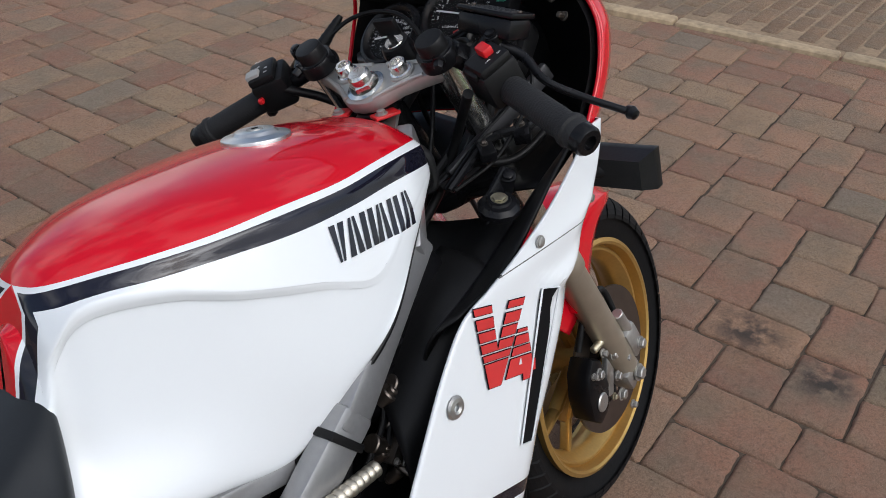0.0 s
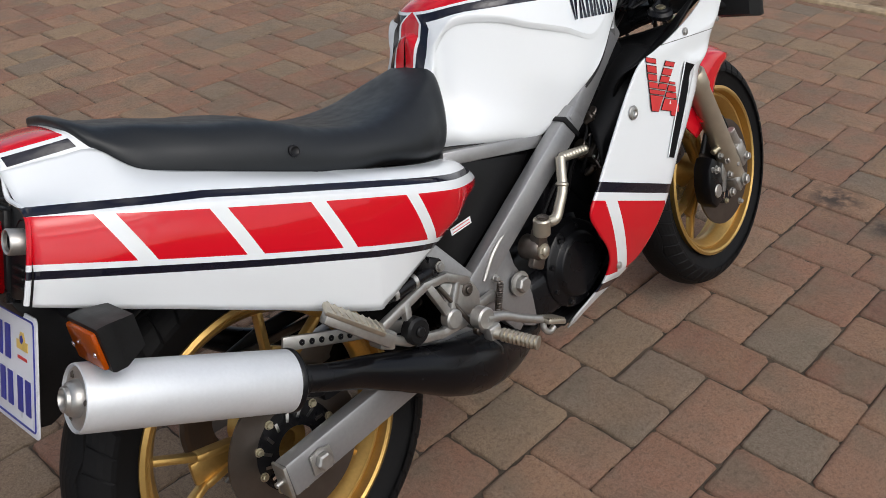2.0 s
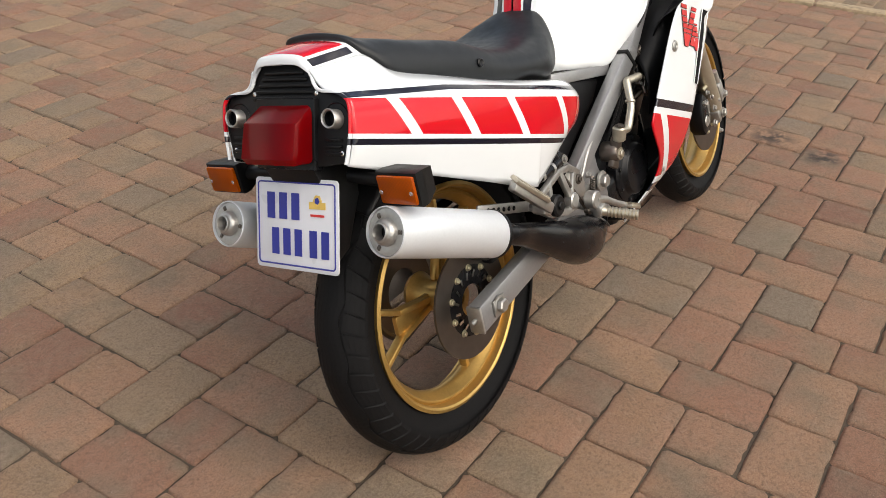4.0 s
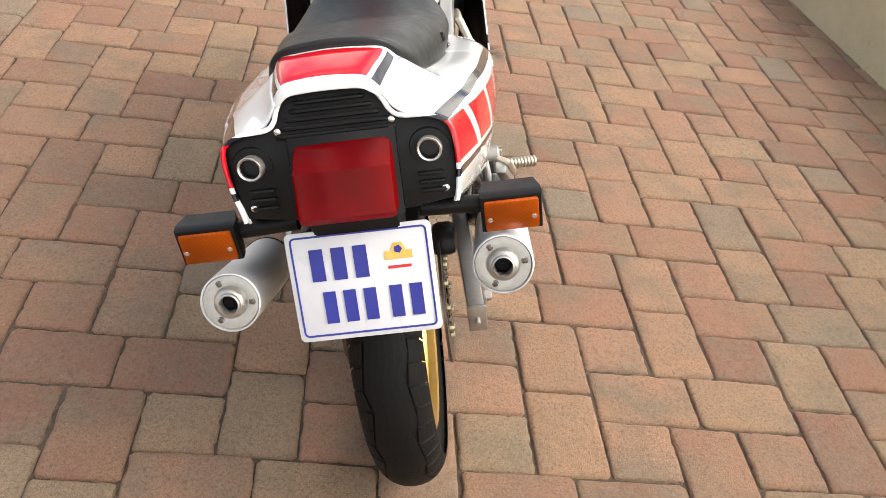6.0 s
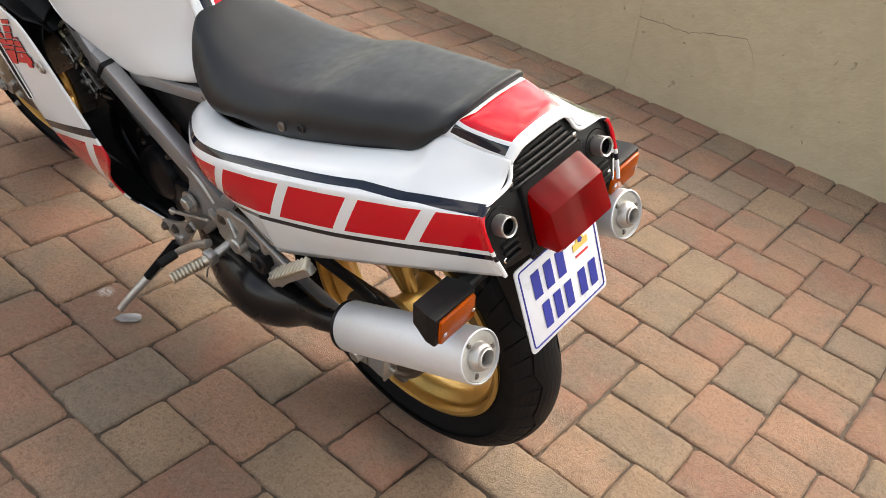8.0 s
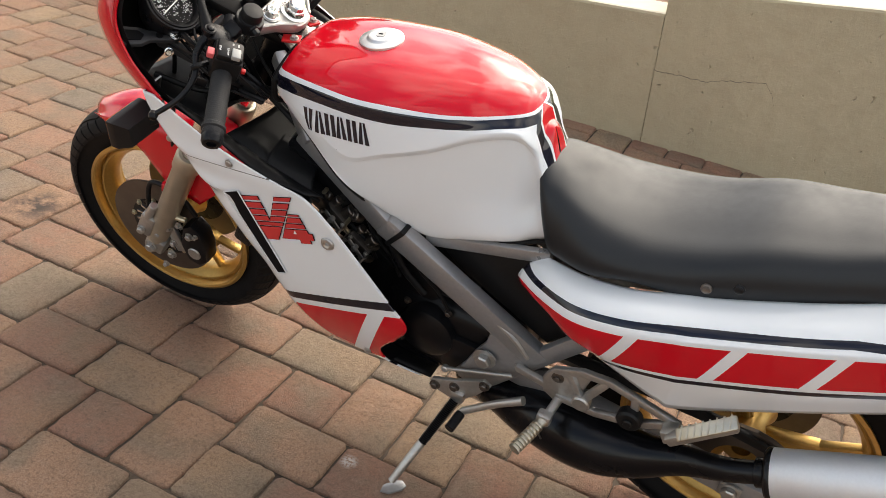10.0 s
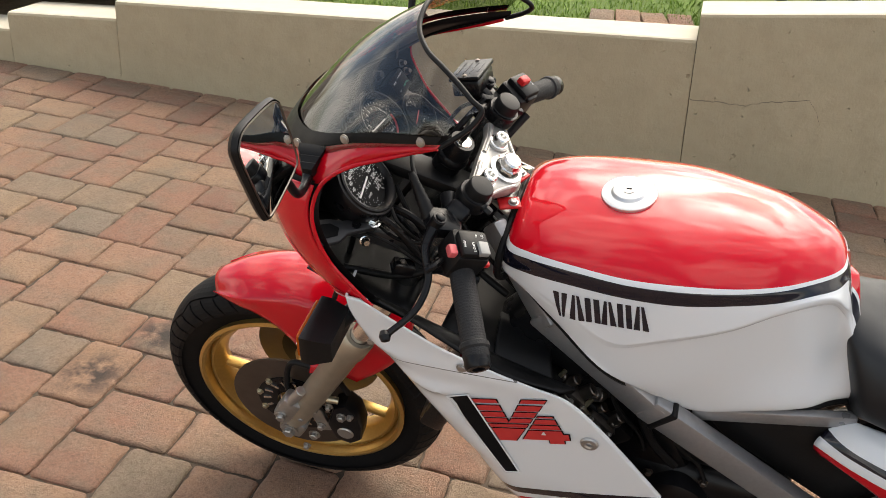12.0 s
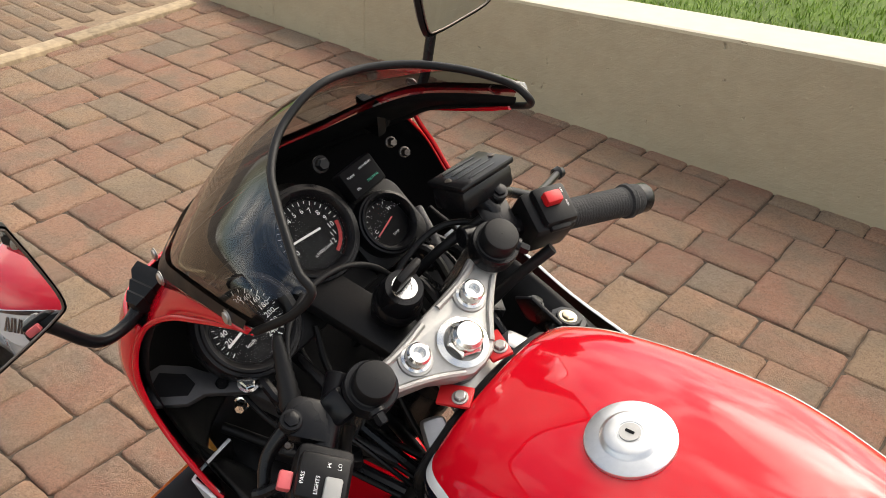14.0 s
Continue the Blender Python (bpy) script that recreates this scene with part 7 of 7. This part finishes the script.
# ignition lock with key
key_c = Vector((1.088, -0.008, 0.925))
ign = part("ignition_lock", join(lathe([(0.022, -0.055), (0.022, -0.006), (0.0205, 0.002), (0.0190, 0.008), (0.0003, 0.008)], 32, frame_to(key_c, ax_up)), lathe([(0.0225, -0.034), (0.0255, -0.030), (0.0255, -0.022), (0.0225, -0.018)], 32, frame_to(key_c, ax_up))), M_SATIN, bike, "black ignition lock with silver face")
part("lock_face", lathe([(0.0135, 0.0085), (0.0130, 0.0095), (0.0072, 0.0095), (0.0068, 0.0085), (0.0003, 0.0085)], 30, frame_to(key_c, ax_up)), M_CHROME, ign)
part("key", join(box((0.003, 0.010, 0.012), frame_to(key_c + ax_up * 0.014, ax_up), 0.001), box((0.009, 0.034, 0.026), frame_to(key_c + ax_up * 0.030 + ax_f * 0.004, ax_up), 0.004)), M_BLACK, ign)

# ---- instruments ----
dial_n = Vector((-0.66, 0.0, 0.75)).normalized()


def text_shape(word, size, mat4):
    """Flat letters from the built-in font, laid by a matrix."""
    cu = bpy.data.curves.new("letters", "FONT")
    cu.body, cu.size, cu.align_x, cu.align_y = word, size, "CENTER", "CENTER"
    cu.resolution_u = 2
    ob = bpy.data.objects.new("letters", cu)
    scene.collection.objects.link(ob)
    bpy.context.view_layer.update()
    me = bpy.data.meshes.new_from_object(ob.evaluated_get(bpy.context.evaluated_depsgraph_get()))
    s = [mat4 @ v.co for v in me.vertices], [list(q.vertices) for q in me.polygons], [0] * len(me.polygons)
    bpy.data.objects.remove(ob)
    bpy.data.curves.remove(cu)
    bpy.data.meshes.remove(me)
    return s


def dial_frame(c, n):
    """Face matrix: x to the rider's right, y up the dial, z towards the rider."""
    z = Vector(n).normalized()
    x = Vector((0, -1, 0))
    x = (x - z * x.dot(z)).normalized()
    return Matrix.Translation(c) @ Matrix((x, z.cross(x), z)).transposed().to_4x4()


def gauge(name, centre, r, label, numbers, needle, extra=(), red=None, ticks=(-130, 130, 26), rot=0.0):
    m = dial_frame(centre, dial_n)
    g = part(name, lathe([(0.0003, -0.050), (r * 1.10, -0.046), (r * 1.38, -0.022), (r * 1.42, -0.004), (r * 1.40, 0.004), (r * 1.36, 0.0075), (r * 1.28, 0.0080), (r * 1.25, 0.0110), (r * 1.18, 0.0115), (r * 1.05, 0.0080), (r * 1.0, 0.003), (r * 0.98, 0.0)], 48, m), M_SATIN, bike, label)
    face = part("dial_face", lathe([(r * 1.0, 0.0), (0.0003, 0.0)], 48, m), M_DIAL, g)
    marks, reds = [], []
    a0, a1, n = ticks
    for k in range(n + 1):
        a = radians(90 - (a0 + (a1 - a0) * k / n) - rot)
        ln = 0.12 if k % 2 == 0 else 0.07
        s = moved(bar((math.cos(a) * r * (0.93 - ln), math.sin(a) * r * (0.93 - ln), 0.0012), (math.cos(a) * r * 0.93, math.sin(a) * r * 0.93, 0.0012), r * 0.018, 0.0004, (0, 0, 1), 0.0), m)
        if red and red[0] <= k <= red[1]:
            reds.append(s)
        else:
            marks.append(s)
    if red:
        for k in range(14):
            a = radians(90 - (a0 + (a1 - a0) * (red[0] + (red[1] - red[0]) * k / 13) / n) - rot)
            reds.append(moved(box((r * 0.10, r * 0.10, 0.0004), Matrix.Translation((math.cos(a) * r * 0.86, math.sin(a) * r * 0.86, 0.0010)) @ Matrix.Rotation(a, 4, "Z"), 0.0), m))
        part("red_zone", join(*reds), M_REDPRINT, face, smooth=False)
    if marks:
        part("scale", join(*marks), M_LETTER, face, smooth=False)
    words = []
    for word, ang in numbers:
        a = radians(90 - ang - rot)
        words.append(text_shape(word, r * 0.21, m @ Matrix.Translation((math.cos(a) * r * 0.66, math.sin(a) * r * 0.66, 0.0013))))
    for word, x, y, size in extra:
        words.append(text_shape(word, r * size, m @ Matrix.Translation((x * r, y * r, 0.0013))))
    part("dial_print", join(*words), M_LETTER, face, smooth=False)
    a = radians(90 - needle - rot)
    part("needle", join(moved(bar((-math.cos(a) * r * 0.32, -math.sin(a) * r * 0.32, 0.0032), (math.cos(a) * r * 0.78, math.sin(a) * r * 0.78, 0.0032), r * 0.062, 0.0008, (0, 0, 1), 0.0), m)), M_PINKRED if r < 0.03 else M_LETTER, face, smooth=False)
    part("boss", lathe([(r * 0.085, 0.001), (r * 0.075, 0.0030), (0.0003, 0.0031)], 20, m), M_BLACK, face)
    part("glass", lathe([(r * 1.0, 0.006), (0.0003, 0.0068)], 40, m), M_GLASS, g)
    return g


gauge("tachometer", (1.215, -0.003, 0.930), 0.0385, "round black tachometer with red zone", [(str(k), -125 + 250 * k / 12) for k in (0, 1, 2, 3, 4, 5, 6, 7, 8, 9, 10, 11, 12)], -102, (("x1000r/min", 0.0, -0.55, 0.13),), (20, 25), (-125, 125, 24), 20)
gauge("speedometer", (1.200, 0.107, 0.904), 0.0390, "round black speedometer with trip counter", [(str(v), -130 + 260 * v / 240) for v in range(20, 241, 20)], -115, (("km/h", -0.25, -0.42, 0.15), ("0 0 6", 0.05, -0.16, 0.19)), None, (-130, 130, 24), 15)
gauge("temperature_gauge", (1.182, -0.081, 0.901), 0.0262, "small round temperature gauge", [("C", -100), ("H", 40)], -115, (("TEMP", 0.05, -0.55, 0.15),), None, (-110, 20, 8), 10)
part("gauge_bracket", join(slab([(-0.075, -0.055), (0.075, -0.055), (0.085, 0.0), (0.060, 0.060), (-0.060, 0.060), (-0.085, 0.0)], 0.012, dial_frame((1.212, 0.032, 0.890), dial_n), 0.004), slab(rounded(0.090, 0.085, 0.02), 0.030, dial_frame((1.200, -0.084, 0.883), dial_n), 0.004), bar((1.20, 0.03, 0.90), (1.02, 0.0, 0.84), 0.05, 0.02, (0, 0, 1), 0.005)), M_BLACK, bike, "black gauge bracket")
pm = dial_frame((1.220, -0.086, 0.944), Vector((-0.75, 0.05, 0.66)))
panel_ob = part("warning_lamp_panel", box((0.046, 0.034, 0.024), pm, 0.003), M_DIAL, bike, "black warning lamp panel")
part("panel_print", join(text_shape("TURN", 0.0036, pm @ Matrix.Translation((-0.013, 0.007, 0.0125))), text_shape("HIGH BEAM", 0.0034, pm @ Matrix.Translation((0.009, 0.009, 0.0125))), text_shape("OIL", 0.0036, pm @ Matrix.Translation((-0.013, -0.008, 0.0125)))), M_LETTER, panel_ob, smooth=False)
part("neutral_print", text_shape("NEUTRAL", 0.0038, pm @ Matrix.Translation((0.009, -0.007, 0.0125))), M_GREEN, panel_ob, smooth=False)
for p in ((1.235, -0.154, 0.940), (1.232, -0.170, 0.916)):
    part("clip_screw", bolt(p, (-0.8, 0.3, 0.5), 0.0048, 0.012), M_STEEL, bike)
for p in ((1.240, -0.055, 0.976), (1.240, 0.055, 0.976)):
    part("clip_screw", bolt(p, (-0.8, 0.1, 0.5), 0.007, 0.012), M_SATIN, bike)
swl = frame_to(Vector((1.038, 0.186, 0.892)), ax_up, (Vector((0.989, 0.308, 0.842)) - Vector((1.039, 0.195, 0.884))))
left_pod = [o for o in bpy.data.objects if o.name.startswith("switch_pod")]
half_turn = Matrix.Rotation(math.pi, 4, "Z")
part("pod_print", join(text_shape("PASS", 0.0048, swl @ Matrix.Translation((0.004, -0.0175, 0.0380)) @ half_turn), text_shape("LIGHTS", 0.0048, swl @ Matrix.Translation((0.008, -0.0045, 0.0380)) @ half_turn), text_shape("HI", 0.0046, swl @ Matrix.Translation((-0.010, 0.003, 0.0380)) @ half_turn), text_shape("LO", 0.0046, swl @ Matrix.Translation((-0.010, 0.012, 0.0380)) @ half_turn)), M_LETTER, left_pod[0], smooth=False)
swr = frame_to(Vector((1.038, -0.186, 0.892)), ax_up, (Vector((0.989, -0.308, 0.842)) - Vector((1.039, -0.195, 0.884))))
part("pod_print", join(text_shape("OFF", 0.0036, swr @ Matrix.Translation((0.012, 0.012, 0.0376)) @ Matrix.Rotation(-math.pi / 2, 4, "Z")), text_shape("RUN", 0.0036, swr @ Matrix.Translation((0.012, -0.004, 0.0376)) @ Matrix.Rotation(-math.pi / 2, 4, "Z")), text_shape("LIGHTS", 0.0036, swr @ Matrix.Translation((-0.018, -0.014, 0.0276)) @ Matrix.Rotation(-math.pi / 2, 4, "Z"))), M_LETTER, left_pod[1], smooth=False)

# wiring, hoses and clips behind the dials
rng = random.Random(21)
for side in (1, -1):
    for i in range(7):
        y0 = side * (0.05 + 0.016 * i)
        part("wiring", tube([(1.185 + rng.uniform(-0.02, 0.02), y0, 0.86 + rng.uniform(-0.03, 0.02)), (1.14, y0 + side * rng.uniform(0.0, 0.03), 0.83 + rng.uniform(-0.03, 0.03)), (1.09, side * (0.07 + 0.010 * i), 0.80 + rng.uniform(-0.04, 0.02)), (1.02, side * (0.06 + 0.008 * i), 0.76)], rng.choice((0.0028, 0.004, 0.006)), 22, 8), M_SATIN if i % 3 else M_BLACK, bike)
    for x, y, z, w in ((1.125, 0.150, 0.800, 0.5), (1.160, 0.120, 0.830, -0.4), (1.080, 0.120, 0.790, 0.9)):
        box_ob = part("connector", box((0.034, 0.022, 0.018), Matrix.Translation((x, side * y, z)) @ Matrix.Rotation(w, 4, "Z") @ Matrix.Rotation(-0.4, 4, "Y"), 0.003), M_SATIN, bike)
        part("bolt", bolt((x, side * y, z + 0.009), (-0.3, side * 0.3, 1), 0.004, 0.005), M_STEEL, box_ob)
    part("inner_brace", bar((1.205, side * 0.150, 0.855), (1.045, side * 0.085, 0.765), 0.012, 0.026, (0, 0, 1), 0.004), M_CASTING, bike)

# ---- mirrors ----
MIRROR_YZ = ((0.241, 1.122), (0.256, 1.134), (0.298, 1.143), (0.334, 1.147), (0.351, 1.141), (0.358, 1.126), (0.351, 1.075), (0.343, 1.034), (0.333, 1.024), (0.290, 1.025), (0.246, 1.029), (0.235, 1.038), (0.236, 1.076))
mn = Vector((-0.968, -0.06, 0.17)).normalized()
mc = Vector((1.243, 0.294, 1.082))
# the rim lies in one plane through its middle
MIRROR = [Vector((mc.x + (mn.y * (y - mc.y) + mn.z * (z - mc.z)) / -mn.x, y, z)) for y, z in MIRROR_YZ]
mm = frame_to(mc, mn, (0, 1, 0))
flat = [mm.inverted() @ p for p in MIRROR]
for side in (1, -1):
    flip = (lambda s: s) if side > 0 else mirrored
    ring = curve([(p.x, p.y) for p in flat] + [(flat[0].x, flat[0].y)], 41)[:-1]
    n = len(ring)
    rows = []
    for k, h in ((1.0, 0.003), (1.02, 0.0), (1.03, -0.004), (0.97, -0.010), (0.72, -0.018), (0.25, -0.022)):
        rows.append([mm @ Vector((x * k, y * k, h)) for x, y in ring])
    vv = [p for r in rows for p in r]
    ff = [[i * n + j, i * n + (j + 1) % n, (i + 1) * n + (j + 1) % n, (i + 1) * n + j] for i in range(5) for j in range(n)] + [[5 * n + j for j in range(n)]]
    mir = part("mirror", flip((vv, ff, [0] * len(ff))), M_BLACK, bike, "black rear-view mirror on a bent stalk")
    # slightly convex glass in a bright rim
    gv, gf = [mm @ Vector((0, 0, 0.0052))], []
    for q in (0.25, 0.5, 0.75, 0.94):
        gv += [mm @ Vector((x * q, y * q, 0.0052 - 0.0025 * q * q)) for x, y in ring]
    gf = [[0, 1 + j, 1 + (j + 1) % n] for j in range(n)] + [[1 + i * n + j, 1 + (i + 1) * n + j, 1 + (i + 1) * n + (j + 1) % n, 1 + i * n + (j + 1) % n] for i in range(3) for j in range(n)]
    part("mirror_glass", flip((gv, gf, [0] * len(gf))), M_MIRROR, mir, "mirror glass")
    part("glass_rim", flip(tube([mm @ Vector((x * 0.955, y * 0.955, 0.003)) for x, y in ring + ring[:1]], 0.0011, n + 1, 6, False, False)), M_STEEL, mir)
    base = Vector((1.256, 0.164, 0.967))
    part("stalk", flip(tube([base, (1.250, 0.192, 0.958), (1.246, 0.226, 0.968), (1.248, 0.250, 1.010), (1.254, 0.272, 1.055)], [0.010, 0.0065, 0.006, 0.006, 0.007], 24, 12)), M_SATIN, mir)
    part("boot", flip(lathe([(0.026, -0.006), (0.025, 0.004), (0.019, 0.010), (0.020, 0.012), (0.014, 0.020), (0.015, 0.022), (0.009, 0.030), (0.0003, 0.032)], 4, frame_to(base + Vector((0.0, -0.012, 0.004)), (-0.15, 1, -0.1), (1, 0, 1)))), M_BLACK, mir)

# rubber boot over the clutch cable's adjuster
boot = []
for q in range(7):
    boot += [(0.0108 - 0.0008 * q, 0.0085 * q), (0.0113 - 0.0008 * q, 0.0085 * q + 0.004)]
part("cable_boot", lathe([(0.004, -0.004)] + boot + [(0.0040, 0.066)], 20, frame_to((1.095, 0.148, 0.918), (0.45, -0.42, 0.55))), M_BLACK, bike, "ribbed black rubber cable boot")

# ---- cables and hoses round the steering head ----
for name, pts, r in (
    ("clutch_cable", [(1.090, 0.146, 0.925), (1.125, 0.110, 0.952), (1.140, 0.060, 0.958), (1.135, 0.010, 0.945), (1.120, -0.025, 0.90), (1.08, -0.04, 0.82), (1.0, -0.05, 0.70)], 0.0032),
    ("throttle_cable", [(1.055, -0.150, 0.905), (1.110, -0.100, 0.925), (1.125, -0.04, 0.905), (1.11, 0.02, 0.87), (1.05, 0.05, 0.80), (0.95, 0.06, 0.70)], 0.0034),
    ("brake_hose", [(1.085, -0.125, 0.925), (1.11, -0.08, 0.90), (1.14, -0.05, 0.85), (1.20, -0.03, 0.75), (1.26, 0.0, 0.62)], 0.0055),
    ("speedometer_cable", [(1.225, 0.10, 0.87), (1.22, 0.10, 0.80), (1.25, 0.09, 0.68), (1.30, 0.07, 0.50)], 0.0045),
    ("wiring_loom", [(1.02, 0.160, 0.89), (1.06, 0.12, 0.86), (1.08, 0.07, 0.82), (1.06, 0.05, 0.75), (0.98, 0.06, 0.70)], 0.0065),
    ("wiring_loom", [(1.02, -0.160, 0.89), (1.05, -0.12, 0.85), (1.07, -0.08, 0.80), (1.04, -0.06, 0.74), (0.96, -0.06, 0.70)], 0.0065),
    ("fairing_brace", [(1.21, 0.170, 0.79), (1.13, 0.13, 0.76), (1.06, 0.09, 0.78)], 0.006),
    ("fairing_brace", [(1.21, -0.165, 0.80), (1.13, -0.13, 0.76), (1.06, -0.09, 0.78)], 0.006),
):
    part(name, tube(pts, r, 40, 10), M_BLACK, bike)
part("headlamp_shell", lathe([(0.0003, -0.02), (0.06, -0.015), (0.085, 0.02), (0.09, 0.06)], 32, frame_to((1.245, 0, 0.845), (1, 0, 0.05))), M_BLACK, bike, "black back of the headlamp")
part("coolant_cap", join(lathe([(0.0003, 0.014), (0.014, 0.014), (0.016, 0.010)], 24, frame_to((1.012, -0.178, 0.748), (-0.1, -0.3, 1))), lathe([(0.026, -0.004), (0.027, 0.004), (0.022, 0.010), (0.016, 0.011)], 10, frame_to((1.012, -0.178, 0.748), (-0.1, -0.3, 1)))), M_SATIN, bike, "black ribbed coolant cap")
part("cap_lock", bolt((1.012, -0.1815, 0.761), (-0.1, -0.3, 1), 0.008, 0.004), M_BRASS, bike)
part("bracket", join(side_slab([(1.00, 0.73), (1.06, 0.745), (1.075, 0.77), (1.05, 0.785), (1.01, 0.765)], -0.165, 0.006, 0.002), bolt((1.05, -0.17, 0.772), (-0.2, -0.6, 1), 0.008, 0.006)), M_SATIN, bike)

# ---- block paving: square and oblong stones on an 80 mm module, laid in one repeating bond ----
MOD, PAVE_TURN, PAVE_AT = 0.0794, radians(1.04), (0.0353, 0.0081)
PAVE = Matrix.Translation((*PAVE_AT, 0)) @ Matrix.Rotation(PAVE_TURN, 4, "Z")
rng = random.Random(11)
PX0, PX1, PY0, PY1 = -3.2, 4.2, -2.4, 6.0
# first corner and size of the six stones that repeat every (4, 4) and (4, -4) modules
BOND = ((-2, -5, 3, 2), (1, -5, 3, 2), (0, -8, 2, 3), (0, -11, 2, 3), (-2, -7, 2, 2), (2, -7, 2, 2))
stones = []
for i in range(-18, 20):
    for j in range(-18, 30):
        if (i + j) % 2:
            continue
        for u, v, w, h in BOND:
            p = PAVE @ Vector((MOD * (u + 4 * i + w / 2), MOD * (v + 4 * j + h / 2), 0))
            if PX0 < p.x < PX1 and PY0 < p.y < PY1:
                stones.append((p.x, p.y, w, h))


def kerb_x(y):
    return 4.01 - 0.105 * y


def stone_shape(w, h, seed, deep=0.05):
    """A tumbled paving stone: uneven outline, rounded upper edge, top at z = 0."""
    r = random.Random(seed)
    hx, hy, g = w * MOD / 2, h * MOD / 2, 0.0004 + r.uniform(0.0, 0.0010)
    base = []
    for sx, sy in ((-1, -1), (1, -1), (1, 1), (-1, 1)):
        c = 0.004 + r.uniform(0, 0.007)
        if sx * sy > 0:
            base += [(sx * (hx - g), sy * (hy - g - c)), (sx * (hx - g - c), sy * (hy - g))]
        else:
            base += [(sx * (hx - g - c), sy * (hy - g)), (sx * (hx - g), sy * (hy - g - c))]
    # order round the outline, then more points on the long edges
    base.sort(key=lambda p: math.atan2(p[1] / hy, p[0] / hx))
    out = []
    for a, b in zip(base, base[1:] + base[:1]):
        d = math.hypot(a[0] - b[0], a[1] - b[1])
        steps = 8 if d > 0.05 else 1
        for i in range(steps):
            t = (i + (r.uniform(-0.2, 0.2) if i else 0)) / steps
            chip = r.choice((r.uniform(-0.0006, 0.0014), r.uniform(-0.0006, 0.0022), r.uniform(0.0, 0.0046))) if i else r.uniform(0, 0.0018)
            x, y = a[0] + (b[0] - a[0]) * t, a[1] + (b[1] - a[1]) * t
            out.append((x * (1 - chip / hx), y * (1 - chip / hy)))
    n = len(out)
    v = [Vector((x, y, -deep)) for x, y in out]
    # shoulder worn round: inset and drop of each ring
    for inset, drop, rough in ((0.0, 0.0085, 0.0), (0.0026, 0.0040, 0.0010), (0.0070, 0.0014, 0.0008), (0.0150, 0.0, 0.0005)):
        v += [Vector((x * (1 - inset / hx), y * (1 - inset / hy), -drop + r.uniform(-rough, rough * 0.6))) for x, y in out]
    f = [[k * n + i, k * n + (i + 1) % n, (k + 1) * n + (i + 1) % n, (k + 1) * n + i] for k in range(4) for i in range(n)]
    f.append([4 * n + i for i in range(n)])
    return v, f, [0] * len(f)


shapes = {(w, h, k): stone_shape(w, h, 100 * w + 10 * h + k) for w, h in {(s[2], s[3]) for s in stones} for k in range(5)}
meshes = {key: mesh_of("paver", s, M_PAVER) for key, s in shapes.items()}
pavement = part("pavement", flat_grid(PX0, PX1 + 0.1, PY0, PY1, -0.0130), M_JOINT)
tagged(pavement, "driveway of tumbled reddish-brown paving blocks", "paving", kind="structure")
v, f, count = [], [], 0
near = sorted(stones, key=lambda s: ((s[0] - 0.75) / 1.5) ** 2 + ((s[1] + 0.1) / 0.95) ** 2)[:300]
near = set(near)
for s in stones:
    x, y, w, h = s
    if y < wall_y(x) - 0.16 or x > kerb_x(y) + 0.02:
        continue
    key = (w, h, rng.randrange(5))
    tilt = Matrix.Translation((x + rng.uniform(-0.002, 0.002), y + rng.uniform(-0.002, 0.002), rng.uniform(-0.0040, 0.0))) @ Euler((rng.uniform(-0.011, 0.011), rng.uniform(-0.011, 0.011), PAVE_TURN + rng.uniform(-0.014, 0.014))).to_matrix().to_4x4()
    if s in near:
        ob = new("paver", meshes[key])
        ob.parent = pavement
        ob.matrix_basis = tilt
    else:
        sv, sf, _ = shapes[key]
        c = len(v)
        v += [tilt @ p for p in sv]
        f += [[i + c for i in q] for q in sf]
field = part("paver_field", (v, f, [0] * len(f)), M_PAVERS, pavement)
tagged(field, kind="stuff")


# kerb and the paved road beyond it
kerb = []
for k in range(12):
    y0 = -1.80 + 0.7 * k
    x0, x1 = kerb_x(y0), kerb_x(y0 + 0.7)
    kerb.append(bar((x0 + rng.uniform(-0.01, 0.01), y0 + 0.005, rng.uniform(-0.018, -0.012)), (x1 + rng.uniform(-0.01, 0.01), y0 + 0.695, rng.uniform(-0.018, -0.012)), rng.uniform(0.085, 0.110), 0.06, (0, 0, 1), 0.012))
kerb_root = part("kerb", kerb[0], M_KERB)
tagged(kerb_root, "worn sandstone-coloured concrete kerb across the drive", "kerb", kind="structure")
for k in kerb[1:]:
    part("kerb_stone", k, M_KERB, kerb_root)
v, f = [], []
small = [stone_shape(2, 1, 900 + k) for k in range(5)]
for i in range(30):
    for j in range(120):
        x = 3.42 + 0.2185 * i + (0.109 if j % 2 else 0.0)
        y = -4.0 + 0.0815 * j
        if x < kerb_x(y) + 0.16:
            continue
        sv, sf, _ = small[rng.randrange(5)]
        c = len(v)
        z = -0.004 + rng.uniform(-0.003, 0.001)
        v += [Vector((q[0] * 1.35 + x, q[1] + y, q[2] + z)) for q in sv]
        f += [[q + c for q in face] for face in sf]
road = part("road", flat_grid(3.6, 12, -6, 12, -0.0105), M_SAND)
tagged(road, "sandy block-paved road past the kerb", "road", kind="structure")
tagged(part("road_pavers", (v, f, [0] * len(f)), M_ROADPAVER, road), kind="stuff")
